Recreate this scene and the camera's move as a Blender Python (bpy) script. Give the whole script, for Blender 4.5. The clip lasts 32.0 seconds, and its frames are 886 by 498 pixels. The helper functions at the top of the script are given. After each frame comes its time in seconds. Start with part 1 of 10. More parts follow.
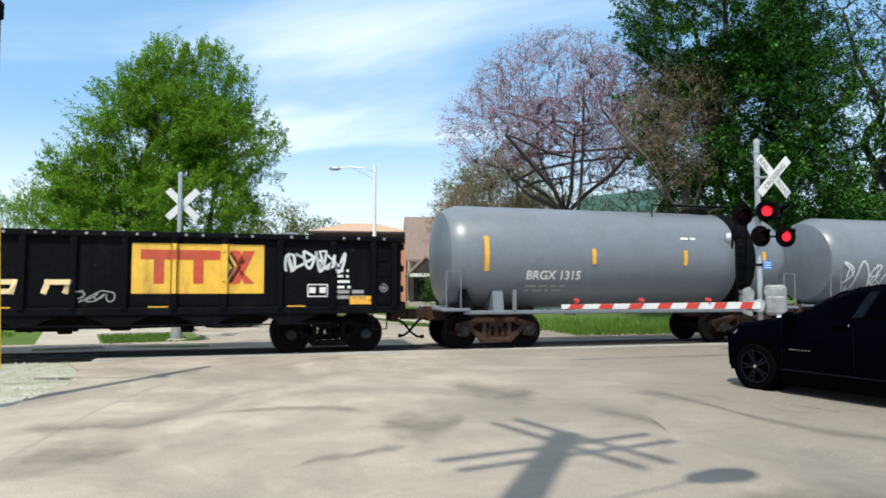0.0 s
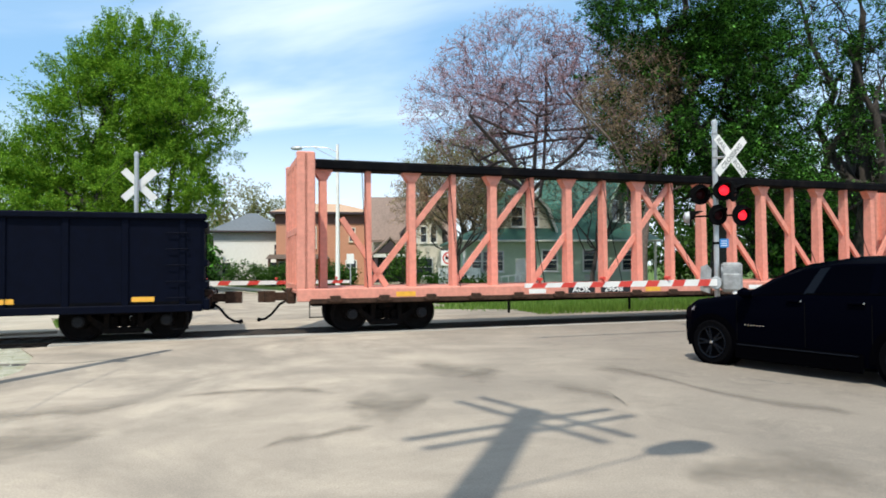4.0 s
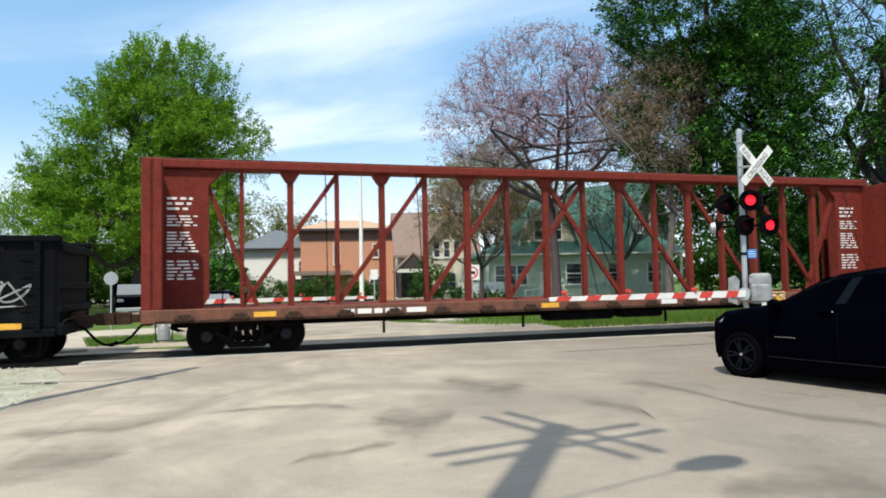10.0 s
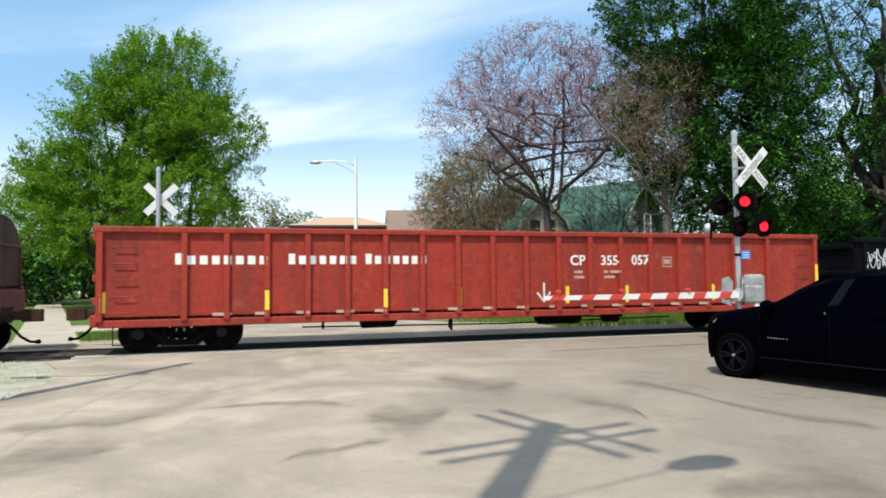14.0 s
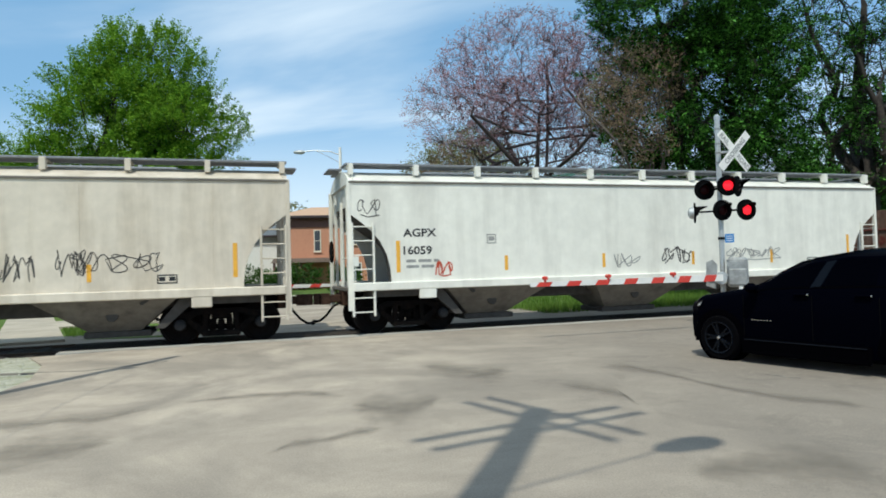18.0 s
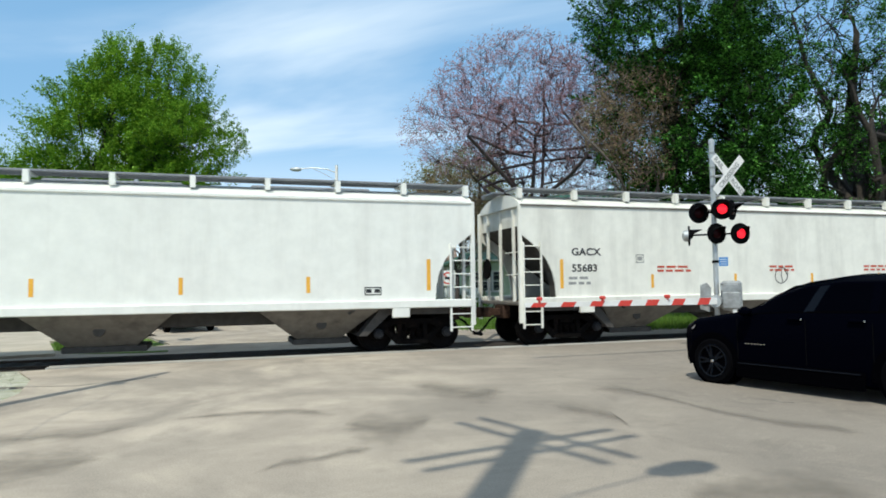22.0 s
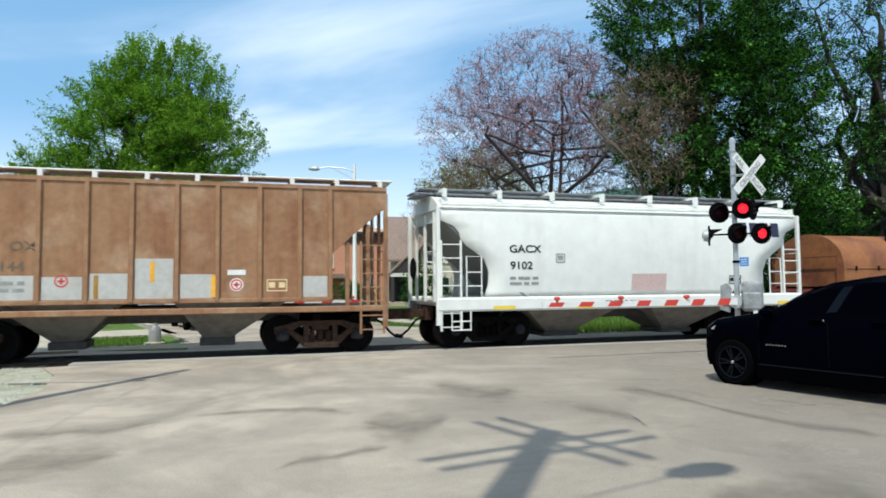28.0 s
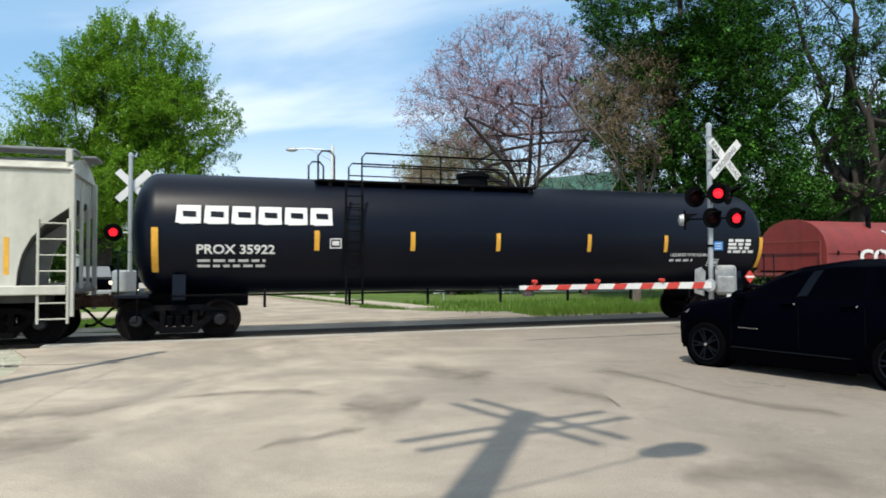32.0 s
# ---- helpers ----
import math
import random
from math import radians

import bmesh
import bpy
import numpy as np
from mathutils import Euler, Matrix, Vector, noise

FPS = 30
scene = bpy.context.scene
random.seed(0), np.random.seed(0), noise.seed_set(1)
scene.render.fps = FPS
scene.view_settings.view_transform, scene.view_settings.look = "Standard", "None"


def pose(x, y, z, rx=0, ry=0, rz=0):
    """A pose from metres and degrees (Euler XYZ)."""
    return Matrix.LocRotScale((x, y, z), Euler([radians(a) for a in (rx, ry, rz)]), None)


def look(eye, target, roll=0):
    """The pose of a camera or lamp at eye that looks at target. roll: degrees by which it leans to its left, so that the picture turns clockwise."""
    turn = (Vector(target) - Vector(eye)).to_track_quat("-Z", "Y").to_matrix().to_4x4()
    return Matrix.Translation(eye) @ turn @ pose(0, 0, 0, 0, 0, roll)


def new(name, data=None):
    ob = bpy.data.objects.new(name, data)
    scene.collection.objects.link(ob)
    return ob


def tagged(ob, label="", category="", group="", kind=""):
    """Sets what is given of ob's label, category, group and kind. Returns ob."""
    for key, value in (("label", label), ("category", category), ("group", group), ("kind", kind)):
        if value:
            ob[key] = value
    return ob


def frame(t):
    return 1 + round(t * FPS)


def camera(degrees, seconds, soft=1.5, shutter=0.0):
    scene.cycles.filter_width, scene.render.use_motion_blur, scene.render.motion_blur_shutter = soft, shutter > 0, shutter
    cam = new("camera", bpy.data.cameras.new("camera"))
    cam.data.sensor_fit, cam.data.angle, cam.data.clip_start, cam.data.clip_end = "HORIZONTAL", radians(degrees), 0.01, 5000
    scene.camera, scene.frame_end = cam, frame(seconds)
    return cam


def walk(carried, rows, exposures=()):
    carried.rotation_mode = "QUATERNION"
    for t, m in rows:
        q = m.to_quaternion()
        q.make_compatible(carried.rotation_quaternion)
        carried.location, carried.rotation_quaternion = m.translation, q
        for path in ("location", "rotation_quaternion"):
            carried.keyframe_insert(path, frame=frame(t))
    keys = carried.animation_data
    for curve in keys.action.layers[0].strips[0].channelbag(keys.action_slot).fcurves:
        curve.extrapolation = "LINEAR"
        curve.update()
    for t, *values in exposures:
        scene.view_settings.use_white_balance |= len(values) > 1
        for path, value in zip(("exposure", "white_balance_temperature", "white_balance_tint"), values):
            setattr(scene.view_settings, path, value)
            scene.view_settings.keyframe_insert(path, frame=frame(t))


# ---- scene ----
# hand-held camera: one place, small turns
EYE = (0.0, 0.0, 1.616)
cam = camera(67.02, 32.0, soft=1.75, shutter=0.08)
PATH = [
    (0, 93.18, -0.10, 1.74), (0.5, 92.19, -0.54, 1.70), (1, 91.87, -0.79, 0.97), (1.5, 91.59, -0.55, -0.42),
    (2, 91.37, -0.34, -0.43), (2.5, 91.73, 0.14, 2.39), (3, 92.26, 0.94, 2.88), (3.5, 91.45, 0.65, -0.57),
    (5.5, 91.95, 0.18, -1.90), (6, 92.15, -0.06, -1.84), (6.5, 89.87, 1.02, -1.28), (7, 90.62, 2.17, -0.18),
    (7.5, 91.25, 1.29, -0.40), (8, 91.42, 0.62, 0.72), (8.5, 91.72, 0.76, 0.37), (9, 91.84, 1.07, 0.03),
    (9.5, 91.57, 1.60, -0.37), (10, 92.76, 1.13, 0.70), (10.5, 90.71, 0.90, 0.51), (11, 90.93, 1.58, -0.14),
    (11.5, 92.03, 1.07, 1.09), (12, 91.69, -0.23, 0.06), (12.5, 91.84, 1.26, 0.23), (13, 93.88, 2.05, 2.73),
    (13.5, 92.85, 1.31, 1.29), (15.5, 92.39, 0.08, -0.61), (16, 92.19, 0.82, -1.25), (16.5, 91.21, 1.92, 1.60),
    (17, 91.34, 1.70, 2.70), (17.5, 91.50, 1.70, -0.28), (18, 91.56, 1.56, -0.90), (18.5, 91.65, 1.13, -1.67),
    (19, 91.87, 0.49, -2.62), (19.5, 92.20, 0.67, -2.71), (20, 91.86, 0.58, -2.56), (20.5, 92.52, -0.16, -1.87),
    (21, 92.12, -0.46, -2.12), (21.5, 92.53, 0.06, -1.65), (22, 93.19, 0.72, -1.37), (22.5, 93.42, 0.02, 0.05),
    (23, 92.69, 0.06, 0.07), (23.5, 91.93, 0.10, 0.18), (24, 92.47, -0.37, 0.52), (24.5, 91.31, 0.13, -1.34),
    (25, 92.02, 0.48, -1.93), (25.5, 92.60, -0.48, -1.38), (27.5, 93.08, 1.47, -0.27), (28, 93.14, 0.49, 0.11),
    (28.5, 93.11, 0.04, 0.52), (29, 92.12, -0.15, 1.09), (29.5, 90.97, -0.13, -0.67), (30, 90.76, -0.27, -1.50),
    (30.5, 90.54, -1.20, -1.92), (31, 90.21, -0.41, -2.03), (31.5, 90.45, -0.36, -1.51), (32, 91.64, 0.25, -1.75),
]
# the clip's camera darkens and cools its picture while the white wagons pass
EXPOSURE = [(0, 0.10, 6300, 10), (3.5, 0.12, 6350, 10), (6, 0.12, 6450, 10), (13.5, 0.12, 6500, 10), (16, 0.10, 6450, 10), (16.6, -0.15, 6350, 9), (17, -0.28, 6300, 8), (18, -0.27, 6150, 5), (19, -0.11, 6150, 5),
            (20, -0.13, 6150, 6), (21, -0.15, 6150, 6), (22, -0.14, 6200, 6), (23, -0.28, 6150, 6), (24, -0.17, 6100, 4), (25, -0.03, 6250, 7), (28, -0.07, 6100, 7), (29, 0.03, 6350, 9), (30, 0.02, 6500, 10), (32, 0.03, 6500, 10)]
walk(cam, [(t, pose(*EYE, a, b, c)) for t, a, b, c in PATH], EXPOSURE)


# ---- light: clear spring noon, thin high cloud ----
SUN_AZ, SUN_EL = radians(253.2), radians(58.0)      # azimuth counted from +x
TO_SUN = Vector((math.cos(SUN_AZ) * math.cos(SUN_EL), math.sin(SUN_AZ) * math.cos(SUN_EL), math.sin(SUN_EL)))
sun_data = bpy.data.lights.new("sun", "SUN")
sun_data.energy, sun_data.angle, sun_data.color = 4.15, radians(0.6), (1.0, 0.935, 0.80)
sun = new("sun", sun_data)
sun.matrix_world = look(TO_SUN * 60, (0, 0, 0))


def make_world():
    w = bpy.data.worlds.new("sky")
    scene.world = w
    w.use_nodes = True
    nt = w.node_tree
    nt.nodes.clear()
    n, l = nt.nodes.new, nt.links.new
    sky = n("ShaderNodeTexSky")
    sky.sky_type, sky.sun_disc = "NISHITA", False
    sky.sun_elevation, sky.sun_rotation = SUN_EL, radians(90) - SUN_AZ
    sky.air_density, sky.dust_density, sky.ozone_density = 1.0, 0.3, 1.2
    tc = n("ShaderNodeTexCoord")
    sep = n("ShaderNodeSeparateXYZ")
    l(tc.outputs["Generated"], sep.inputs[0])
    # flat cloud sheet: direction projected on a plane overhead
    add = n("ShaderNodeMath"); add.operation = "ADD"; add.inputs[1].default_value = 0.12
    l(sep.outputs[2], add.inputs[0])
    dv = n("ShaderNodeVectorMath"); dv.operation = "DIVIDE"
    comb = n("ShaderNodeCombineXYZ")
    for i in range(3):
        l(add.outputs[0], comb.inputs[i])
    tn = n("ShaderNodeVectorRotate"); tn.rotation_type = "Z_AXIS"
    tn.inputs["Angle"].default_value = radians(12)
    l(tc.outputs["Generated"], tn.inputs["Vector"])
    l(tn.outputs[0], dv.inputs[0]); l(comb.outputs[0], dv.inputs[1])
    mp = n("ShaderNodeMapping")
    mp.inputs["Scale"].default_value = (0.34, 0.95, 0.0)
    mp.inputs["Rotation"].default_value = (0, 0, radians(-24))
    mp.inputs["Location"].default_value = (3.1, 1.65, 0)
    l(dv.outputs[0], mp.inputs[0])
    ns = n("ShaderNodeTexNoise")
    ns.inputs["Scale"].default_value, ns.inputs["Detail"].default_value = 1.0, 6
    ns.inputs["Roughness"].default_value, ns.inputs["Distortion"].default_value = 0.5, 0.5
    l(mp.outputs[0], ns.inputs["Vector"])
    rmp = n("ShaderNodeMapRange"); rmp.interpolation_type = "SMOOTHSTEP"
    rmp.inputs["From Min"].default_value, rmp.inputs["From Max"].default_value = 0.43, 0.74
    rmp.inputs["To Max"].default_value = 0.8
    l(ns.outputs["Fac"], rmp.inputs["Value"])
    # thin veil that thickens towards the horizon
    low = n("ShaderNodeMapRange"); low.interpolation_type = "SMOOTHSTEP"
    low.inputs["From Min"].default_value, low.inputs["From Max"].default_value = 0.25, 0.06
    low.inputs["To Max"].default_value = 0.66
    low.inputs["To Min"].default_value = 0.0
    l(sep.outputs[2], low.inputs["Value"])
    mxm = n("ShaderNodeMath"); mxm.operation = "MAXIMUM"
    l(rmp.outputs[0], mxm.inputs[0]); l(low.outputs[0], mxm.inputs[1])
    haze = n("ShaderNodeMix"); haze.data_type = "RGBA"
    haze.inputs["Factor"].default_value = 0.55
    l(sky.outputs[0], haze.inputs["A"])
    haze.inputs["B"].default_value = (2.35, 4.6, 6.95, 1)
    mix = n("ShaderNodeMix"); mix.data_type = "RGBA"
    l(mxm.outputs[0], mix.inputs["Factor"])
    l(haze.outputs["Result"], mix.inputs["A"])
    mix.inputs["B"].default_value = (7.5, 8.15, 8.7, 1)
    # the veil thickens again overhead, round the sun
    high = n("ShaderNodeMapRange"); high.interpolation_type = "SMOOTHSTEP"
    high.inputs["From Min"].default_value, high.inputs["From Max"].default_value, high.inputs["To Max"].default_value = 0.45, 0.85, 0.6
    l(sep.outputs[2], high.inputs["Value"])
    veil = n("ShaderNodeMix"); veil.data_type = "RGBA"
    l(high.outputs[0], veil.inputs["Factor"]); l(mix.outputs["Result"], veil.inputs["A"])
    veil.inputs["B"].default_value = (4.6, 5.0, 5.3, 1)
    bg = n("ShaderNodeBackground")
    bg.inputs["Strength"].default_value = 0.15
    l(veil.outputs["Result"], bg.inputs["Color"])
    out = n("ShaderNodeOutputWorld")
    l(bg.outputs[0], out.inputs[0])


make_world()


# ---- mesh helpers ----
class Geo:
    """Collects vertices and faces of one mesh."""

    def __init__(self):
        self.v, self.f = [], []

    def add(self, verts, faces, m=None):
        b = len(self.v)
        self.v += [tuple(m @ Vector(p)) for p in verts] if m else [tuple(p) for p in verts]
        self.f += [tuple(i + b for i in f) for f in faces]
        return self

    def box(self, x0, x1, y0, y1, z0, z1, m=None):
        v = [(x, y, z) for x in (x0, x1) for y in (y0, y1) for z in (z0, z1)]
        return self.add(v, [(0, 1, 3, 2), (4, 6, 7, 5), (0, 4, 5, 1), (2, 3, 7, 6), (0, 2, 6, 4), (1, 5, 7, 3)], m)

    def cbox(self, x0, x1, y0, y1, z0, z1, c=0.02, m=None):
        """A box with chamfered edges."""
        def ring(z, i):
            return [(x0 + i + c, y0 + i, z), (x1 - i - c, y0 + i, z), (x1 - i, y0 + i + c, z), (x1 - i, y1 - i - c, z),
                    (x1 - i - c, y1 - i, z), (x0 + i + c, y1 - i, z), (x0 + i, y1 - i - c, z), (x0 + i, y0 + i + c, z)]
        v = ring(z0, c) + ring(z0 + c, 0) + ring(z1 - c, 0) + ring(z1, c)
        f = [tuple(range(7, -1, -1)), tuple(range(24, 32))]
        for k in range(3):
            f += [(8 * k + i, 8 * k + (i + 1) % 8, 8 * k + 8 + (i + 1) % 8, 8 * k + 8 + i) for i in range(8)]
        return self.add(v, f, m)

    def tube(self, p, q, r0, r1=None, n=8, cap=True):
        p, q = Vector(p), Vector(q)
        r1 = r0 if r1 is None else r1
        d = (q - p).normalized()
        a = d.orthogonal().normalized()
        b = d.cross(a)
        v = []
        for c, r in ((p, r0), (q, r1)):
            v += [c + (a * math.cos(2 * math.pi * i / n) + b * math.sin(2 * math.pi * i / n)) * r for i in range(n)]
        f = [(i, (i + 1) % n, n + (i + 1) % n, n + i) for i in range(n)]
        if cap:
            f += [tuple(range(n - 1, -1, -1)), tuple(range(n, 2 * n))]
        return self.add(v, f)

    def pipe(self, pts, r, n=6):
        """A round bar along a line of points."""
        pts = [Vector(p) for p in pts]
        rings = []
        for k, p in enumerate(pts):
            d = (pts[min(k + 1, len(pts) - 1)] - pts[max(k - 1, 0)]).normalized()
            up = Vector((0, 0, 1)) if abs(d.z) < 0.9 else Vector((0, 1, 0))
            a = d.cross(up).normalized()
            b = d.cross(a)
            rr = r[k] if isinstance(r, (list, tuple)) else r
            rings.append([p + (a * math.cos(2 * math.pi * i / n) + b * math.sin(2 * math.pi * i / n)) * rr for i in range(n)])
        f = []
        for k in range(len(pts) - 1):
            f += [(k * n + i, k * n + (i + 1) % n, (k + 1) * n + (i + 1) % n, (k + 1) * n + i) for i in range(n)]
        f += [tuple(range(n - 1, -1, -1)), tuple((len(pts) - 1) * n + i for i in range(n))]
        return self.add([v for g in rings for v in g], f)

    def prism(self, poly, d0, d1, axis="y", m=None):
        """A plane outline pushed along an axis. axis y: outline in (x, z); x: in (y, z); z: in (x, y)."""
        n = len(poly)
        put = {"y": lambda a, b, d: (a, d, b), "x": lambda a, b, d: (d, a, b), "z": lambda a, b, d: (a, b, d)}[axis]
        v = [put(a, b, d0) for a, b in poly] + [put(a, b, d1) for a, b in poly]
        f = [tuple(range(n - 1, -1, -1)), tuple(range(n, 2 * n))] + [(i, (i + 1) % n, n + (i + 1) % n, n + i) for i in range(n)]
        return self.add(v, f, m)

    def lathe(self, prof, centre, axis="x", n=24, a0=0.0, a1=2 * math.pi, cap=True):
        """Turns (along, radius) points round an axis through centre."""
        full = abs(a1 - a0 - 2 * math.pi) < 1e-6
        m = n if full else n + 1
        cx, cy, cz = centre
        v = []
        for t, r in prof:
            for i in range(m):
                a = a0 + (a1 - a0) * i / n
                c, s = r * math.cos(a), r * math.sin(a)
                v.append({"x": (cx + t, cy + c, cz + s), "y": (cx + c, cy + t, cz + s), "z": (cx + c, cy + s, cz + t)}[axis])
        f = []
        for k in range(len(prof) - 1):
            for i in range(n):
                j = (i + 1) % m
                f.append((k * m + i, k * m + j, (k + 1) * m + j, (k + 1) * m + i))
        if full and cap:
            f += [tuple(range(m - 1, -1, -1)), tuple((len(prof) - 1) * m + i for i in range(m))]
        return self.add(v, f)

    def grid(self, fn, nu, nv):
        """A sheet of quads: fn(u, v) with u, v from 0 to 1."""
        v = [fn(i / nu, j / nv) for i in range(nu + 1) for j in range(nv + 1)]
        w = nv + 1
        return self.add(v, [(i * w + j, (i + 1) * w + j, (i + 1) * w + j + 1, i * w + j + 1) for i in range(nu) for j in range(nv)])

    def mesh(self, name, smooth=0):
        me = bpy.data.meshes.new(name)
        me.from_pydata(self.v, [], self.f)
        bm = bmesh.new()
        bm.from_mesh(me)
        bmesh.ops.recalc_face_normals(bm, faces=bm.faces)
        bm.to_mesh(me)
        bm.free()
        if smooth:
            me.polygons.foreach_set("use_smooth", [True] * len(me.polygons))
            me.set_sharp_from_angle(angle=radians(smooth))
        return me


def part(name, geo, material, parent=None, label="", m=None, smooth=0):
    """Links a mesh as one object under a thing or a part."""
    me = geo.mesh(name, smooth) if isinstance(geo, Geo) else geo
    if not me.materials:
        me.materials.append(material)
    ob = new(name, me)
    if material and me.materials[0] != material:
        ob.material_slots[0].link = "OBJECT"
        ob.material_slots[0].material = material
    ob.parent = parent
    if m is not None:
        ob.matrix_basis = m
    if label:
        tagged(ob, label)
    return ob


def thing(name, label, category, m=None, group="", kind=""):
    ob = new(name)
    ob.empty_display_size = 0.3
    if m is not None:
        ob.matrix_basis = m
    return tagged(ob, label, category, group, kind)


# ---- lettering: every text is turned into a mesh once ----
WORDS = ["AOK", "29648", "CP", "GN", "TX", "296", "016", "295", "776", "BRGX 1315", "CH", "TT", "72", "3231", "355", "057", "3555", "06",
         "CHTT 100609", "AGPX", "16059", "TILX", "55023", "GACX", "55683", "11664", "19157", "9102", "CR", "OX", "20", "144",
         "COIL CAR", "CHTT 287332", "PROX 35922", "RAIL", "ROAD", "CROSSING", "LD LMT", "LT WT", "CUFT", "LIQUEFIED PETROLEUM GAS", "CENTER FLOW"]
TEXT = {}


def letter_all():
    tmp = []
    for w in WORDS:
        cu = bpy.data.curves.new("word", "FONT")
        cu.body, cu.align_x, cu.align_y, cu.size, cu.resolution_u = w, "LEFT", "BOTTOM_BASELINE", 1.0, 3
        cu.offset = 0.040 if w == "COIL CAR" else 0.022
        tmp.append((w, new("word", cu)))
    dg = bpy.context.evaluated_depsgraph_get()
    dg.update()
    for w, ob in tmp:
        me = bpy.data.meshes.new_from_object(ob.evaluated_get(dg))
        co = np.empty(len(me.vertices) * 3)
        me.vertices.foreach_get("co", co)
        co = co.reshape(-1, 3)
        co[:, 0] -= co[:, 0].min()
        tris = [tuple(p.vertices) for p in me.polygons]
        TEXT[w] = (co[:, 0] / 0.72, co[:, 1] / 0.72, tris)       # in cap heights
        data = ob.data
        bpy.data.objects.remove(ob)
        bpy.data.curves.remove(data)
        bpy.data.meshes.remove(me)


letter_all()


def word(name, w, x, z, h, material, parent, at, stretch=1.0, label=""):
    """A word of cap height h, its lower left corner at (x, z) on a side; at(x, z) gives the place on the side's skin."""
    us, vs, tris = TEXT[w]
    g = Geo()
    g.v = [tuple(at(x + a * h * stretch, z + b * h)) for a, b in zip(us, vs)]
    g.f = list(tris)
    return part(name, g, material, parent, label)


def width_of(w, h, stretch=1.0):
    return float(TEXT[w][0].max()) * h * stretch


# ---- materials ----
def mat(name, base, rough=0.6, metal=0.0, grain=0.0, grain_scale=20.0, stain=None, stain_scale=1.0, stain_lo=0.5, stain_hi=0.75,
        stain_amt=0.8, streak=False, bump=0.0, bump_scale=40.0, coat=0.0, vary=0.0, emit=None, spec=0.5, spots=None):
    """A painted or raw surface: base colour, fine grain, stains at a larger scale, relief."""
    m = bpy.data.materials.new(name)
    m.use_nodes = True
    nt = m.node_tree
    b = nt.nodes["Principled BSDF"]
    n, l = nt.nodes.new, nt.links.new
    b.inputs["Roughness"].default_value = rough
    b.inputs["Metallic"].default_value = metal
    b.inputs["Coat Weight"].default_value = coat
    b.inputs["Specular IOR Level"].default_value = spec
    col = n("ShaderNodeRGB")
    col.outputs[0].default_value = (*base, 1)
    cur = col.outputs[0]
    tc = n("ShaderNodeTexCoord")
    pos = tc.outputs["Object"]
    if vary:
        oi = n("ShaderNodeObjectInfo")
        mr = n("ShaderNodeMapRange")
        mr.inputs["To Min"].default_value, mr.inputs["To Max"].default_value = 1 - vary, 1 + vary
        l(oi.outputs["Random"], mr.inputs["Value"])
        vm = n("ShaderNodeVectorMath"); vm.operation = "SCALE"
        l(cur, vm.inputs[0]); l(mr.outputs[0], vm.inputs["Scale"])
        cur = vm.outputs[0]

    def noise_fac(scale, lo, hi, detail=5, stretch=None, rough_=0.6):
        v = pos
        if stretch:
            mp = n("ShaderNodeMapping")
            mp.inputs["Scale"].default_value = stretch
            l(pos, mp.inputs[0])
            v = mp.outputs[0]
        t = n("ShaderNodeTexNoise")
        t.inputs["Scale"].default_value, t.inputs["Detail"].default_value, t.inputs["Roughness"].default_value = scale, detail, rough_
        l(v, t.inputs["Vector"])
        r = n("ShaderNodeMapRange")
        r.inputs["From Min"].default_value, r.inputs["From Max"].default_value = lo, hi
        l(t.outputs["Fac"], r.inputs["Value"])
        return r.outputs[0], t.outputs["Fac"]

    def blend(fac, c, amt):
        nonlocal cur
        mul = n("ShaderNodeMath"); mul.operation = "MULTIPLY"; mul.inputs[1].default_value = amt
        l(fac, mul.inputs[0])
        mx = n("ShaderNodeMix"); mx.data_type = "RGBA"
        l(mul.outputs[0], mx.inputs["Factor"]); l(cur, mx.inputs["A"])
        mx.inputs["B"].default_value = (*c, 1)
        cur = mx.outputs["Result"]

    if stain:
        f, _ = noise_fac(stain_scale, stain_lo, stain_hi, 6, (1.6, 1.6, 0.22) if streak else None)
        blend(f, stain, stain_amt)
    if spots:
        c, sc, lo, hi, amt = spots
        f, _ = noise_fac(sc, lo, hi, 4)
        blend(f, c, amt)
    if grain:
        _, f = noise_fac(grain_scale, 0, 1, 4)
        mr = n("ShaderNodeMapRange")
        mr.inputs["From Min"].default_value, mr.inputs["From Max"].default_value = 0.3, 0.7
        mr.inputs["To Min"].default_value, mr.inputs["To Max"].default_value = 1 - grain, 1 + grain
        l(f, mr.inputs["Value"])
        vm = n("ShaderNodeVectorMath"); vm.operation = "SCALE"
        l(cur, vm.inputs[0]); l(mr.outputs[0], vm.inputs["Scale"])
        cur = vm.outputs[0]
    l(cur, b.inputs["Base Color"])
    if bump:
        t = n("ShaderNodeTexNoise")
        t.inputs["Scale"].default_value, t.inputs["Detail"].default_value = bump_scale, 4
        l(pos, t.inputs["Vector"])
        bp = n("ShaderNodeBump")
        bp.inputs["Strength"].default_value, bp.inputs["Distance"].default_value = bump, 0.02
        l(t.outputs["Fac"], bp.inputs["Height"])
        l(bp.outputs[0], b.inputs["Normal"])
    if emit:
        b.inputs["Emission Color"].default_value = (*emit[0], 1)
        b.inputs["Emission Strength"].default_value = emit[1]
    return m


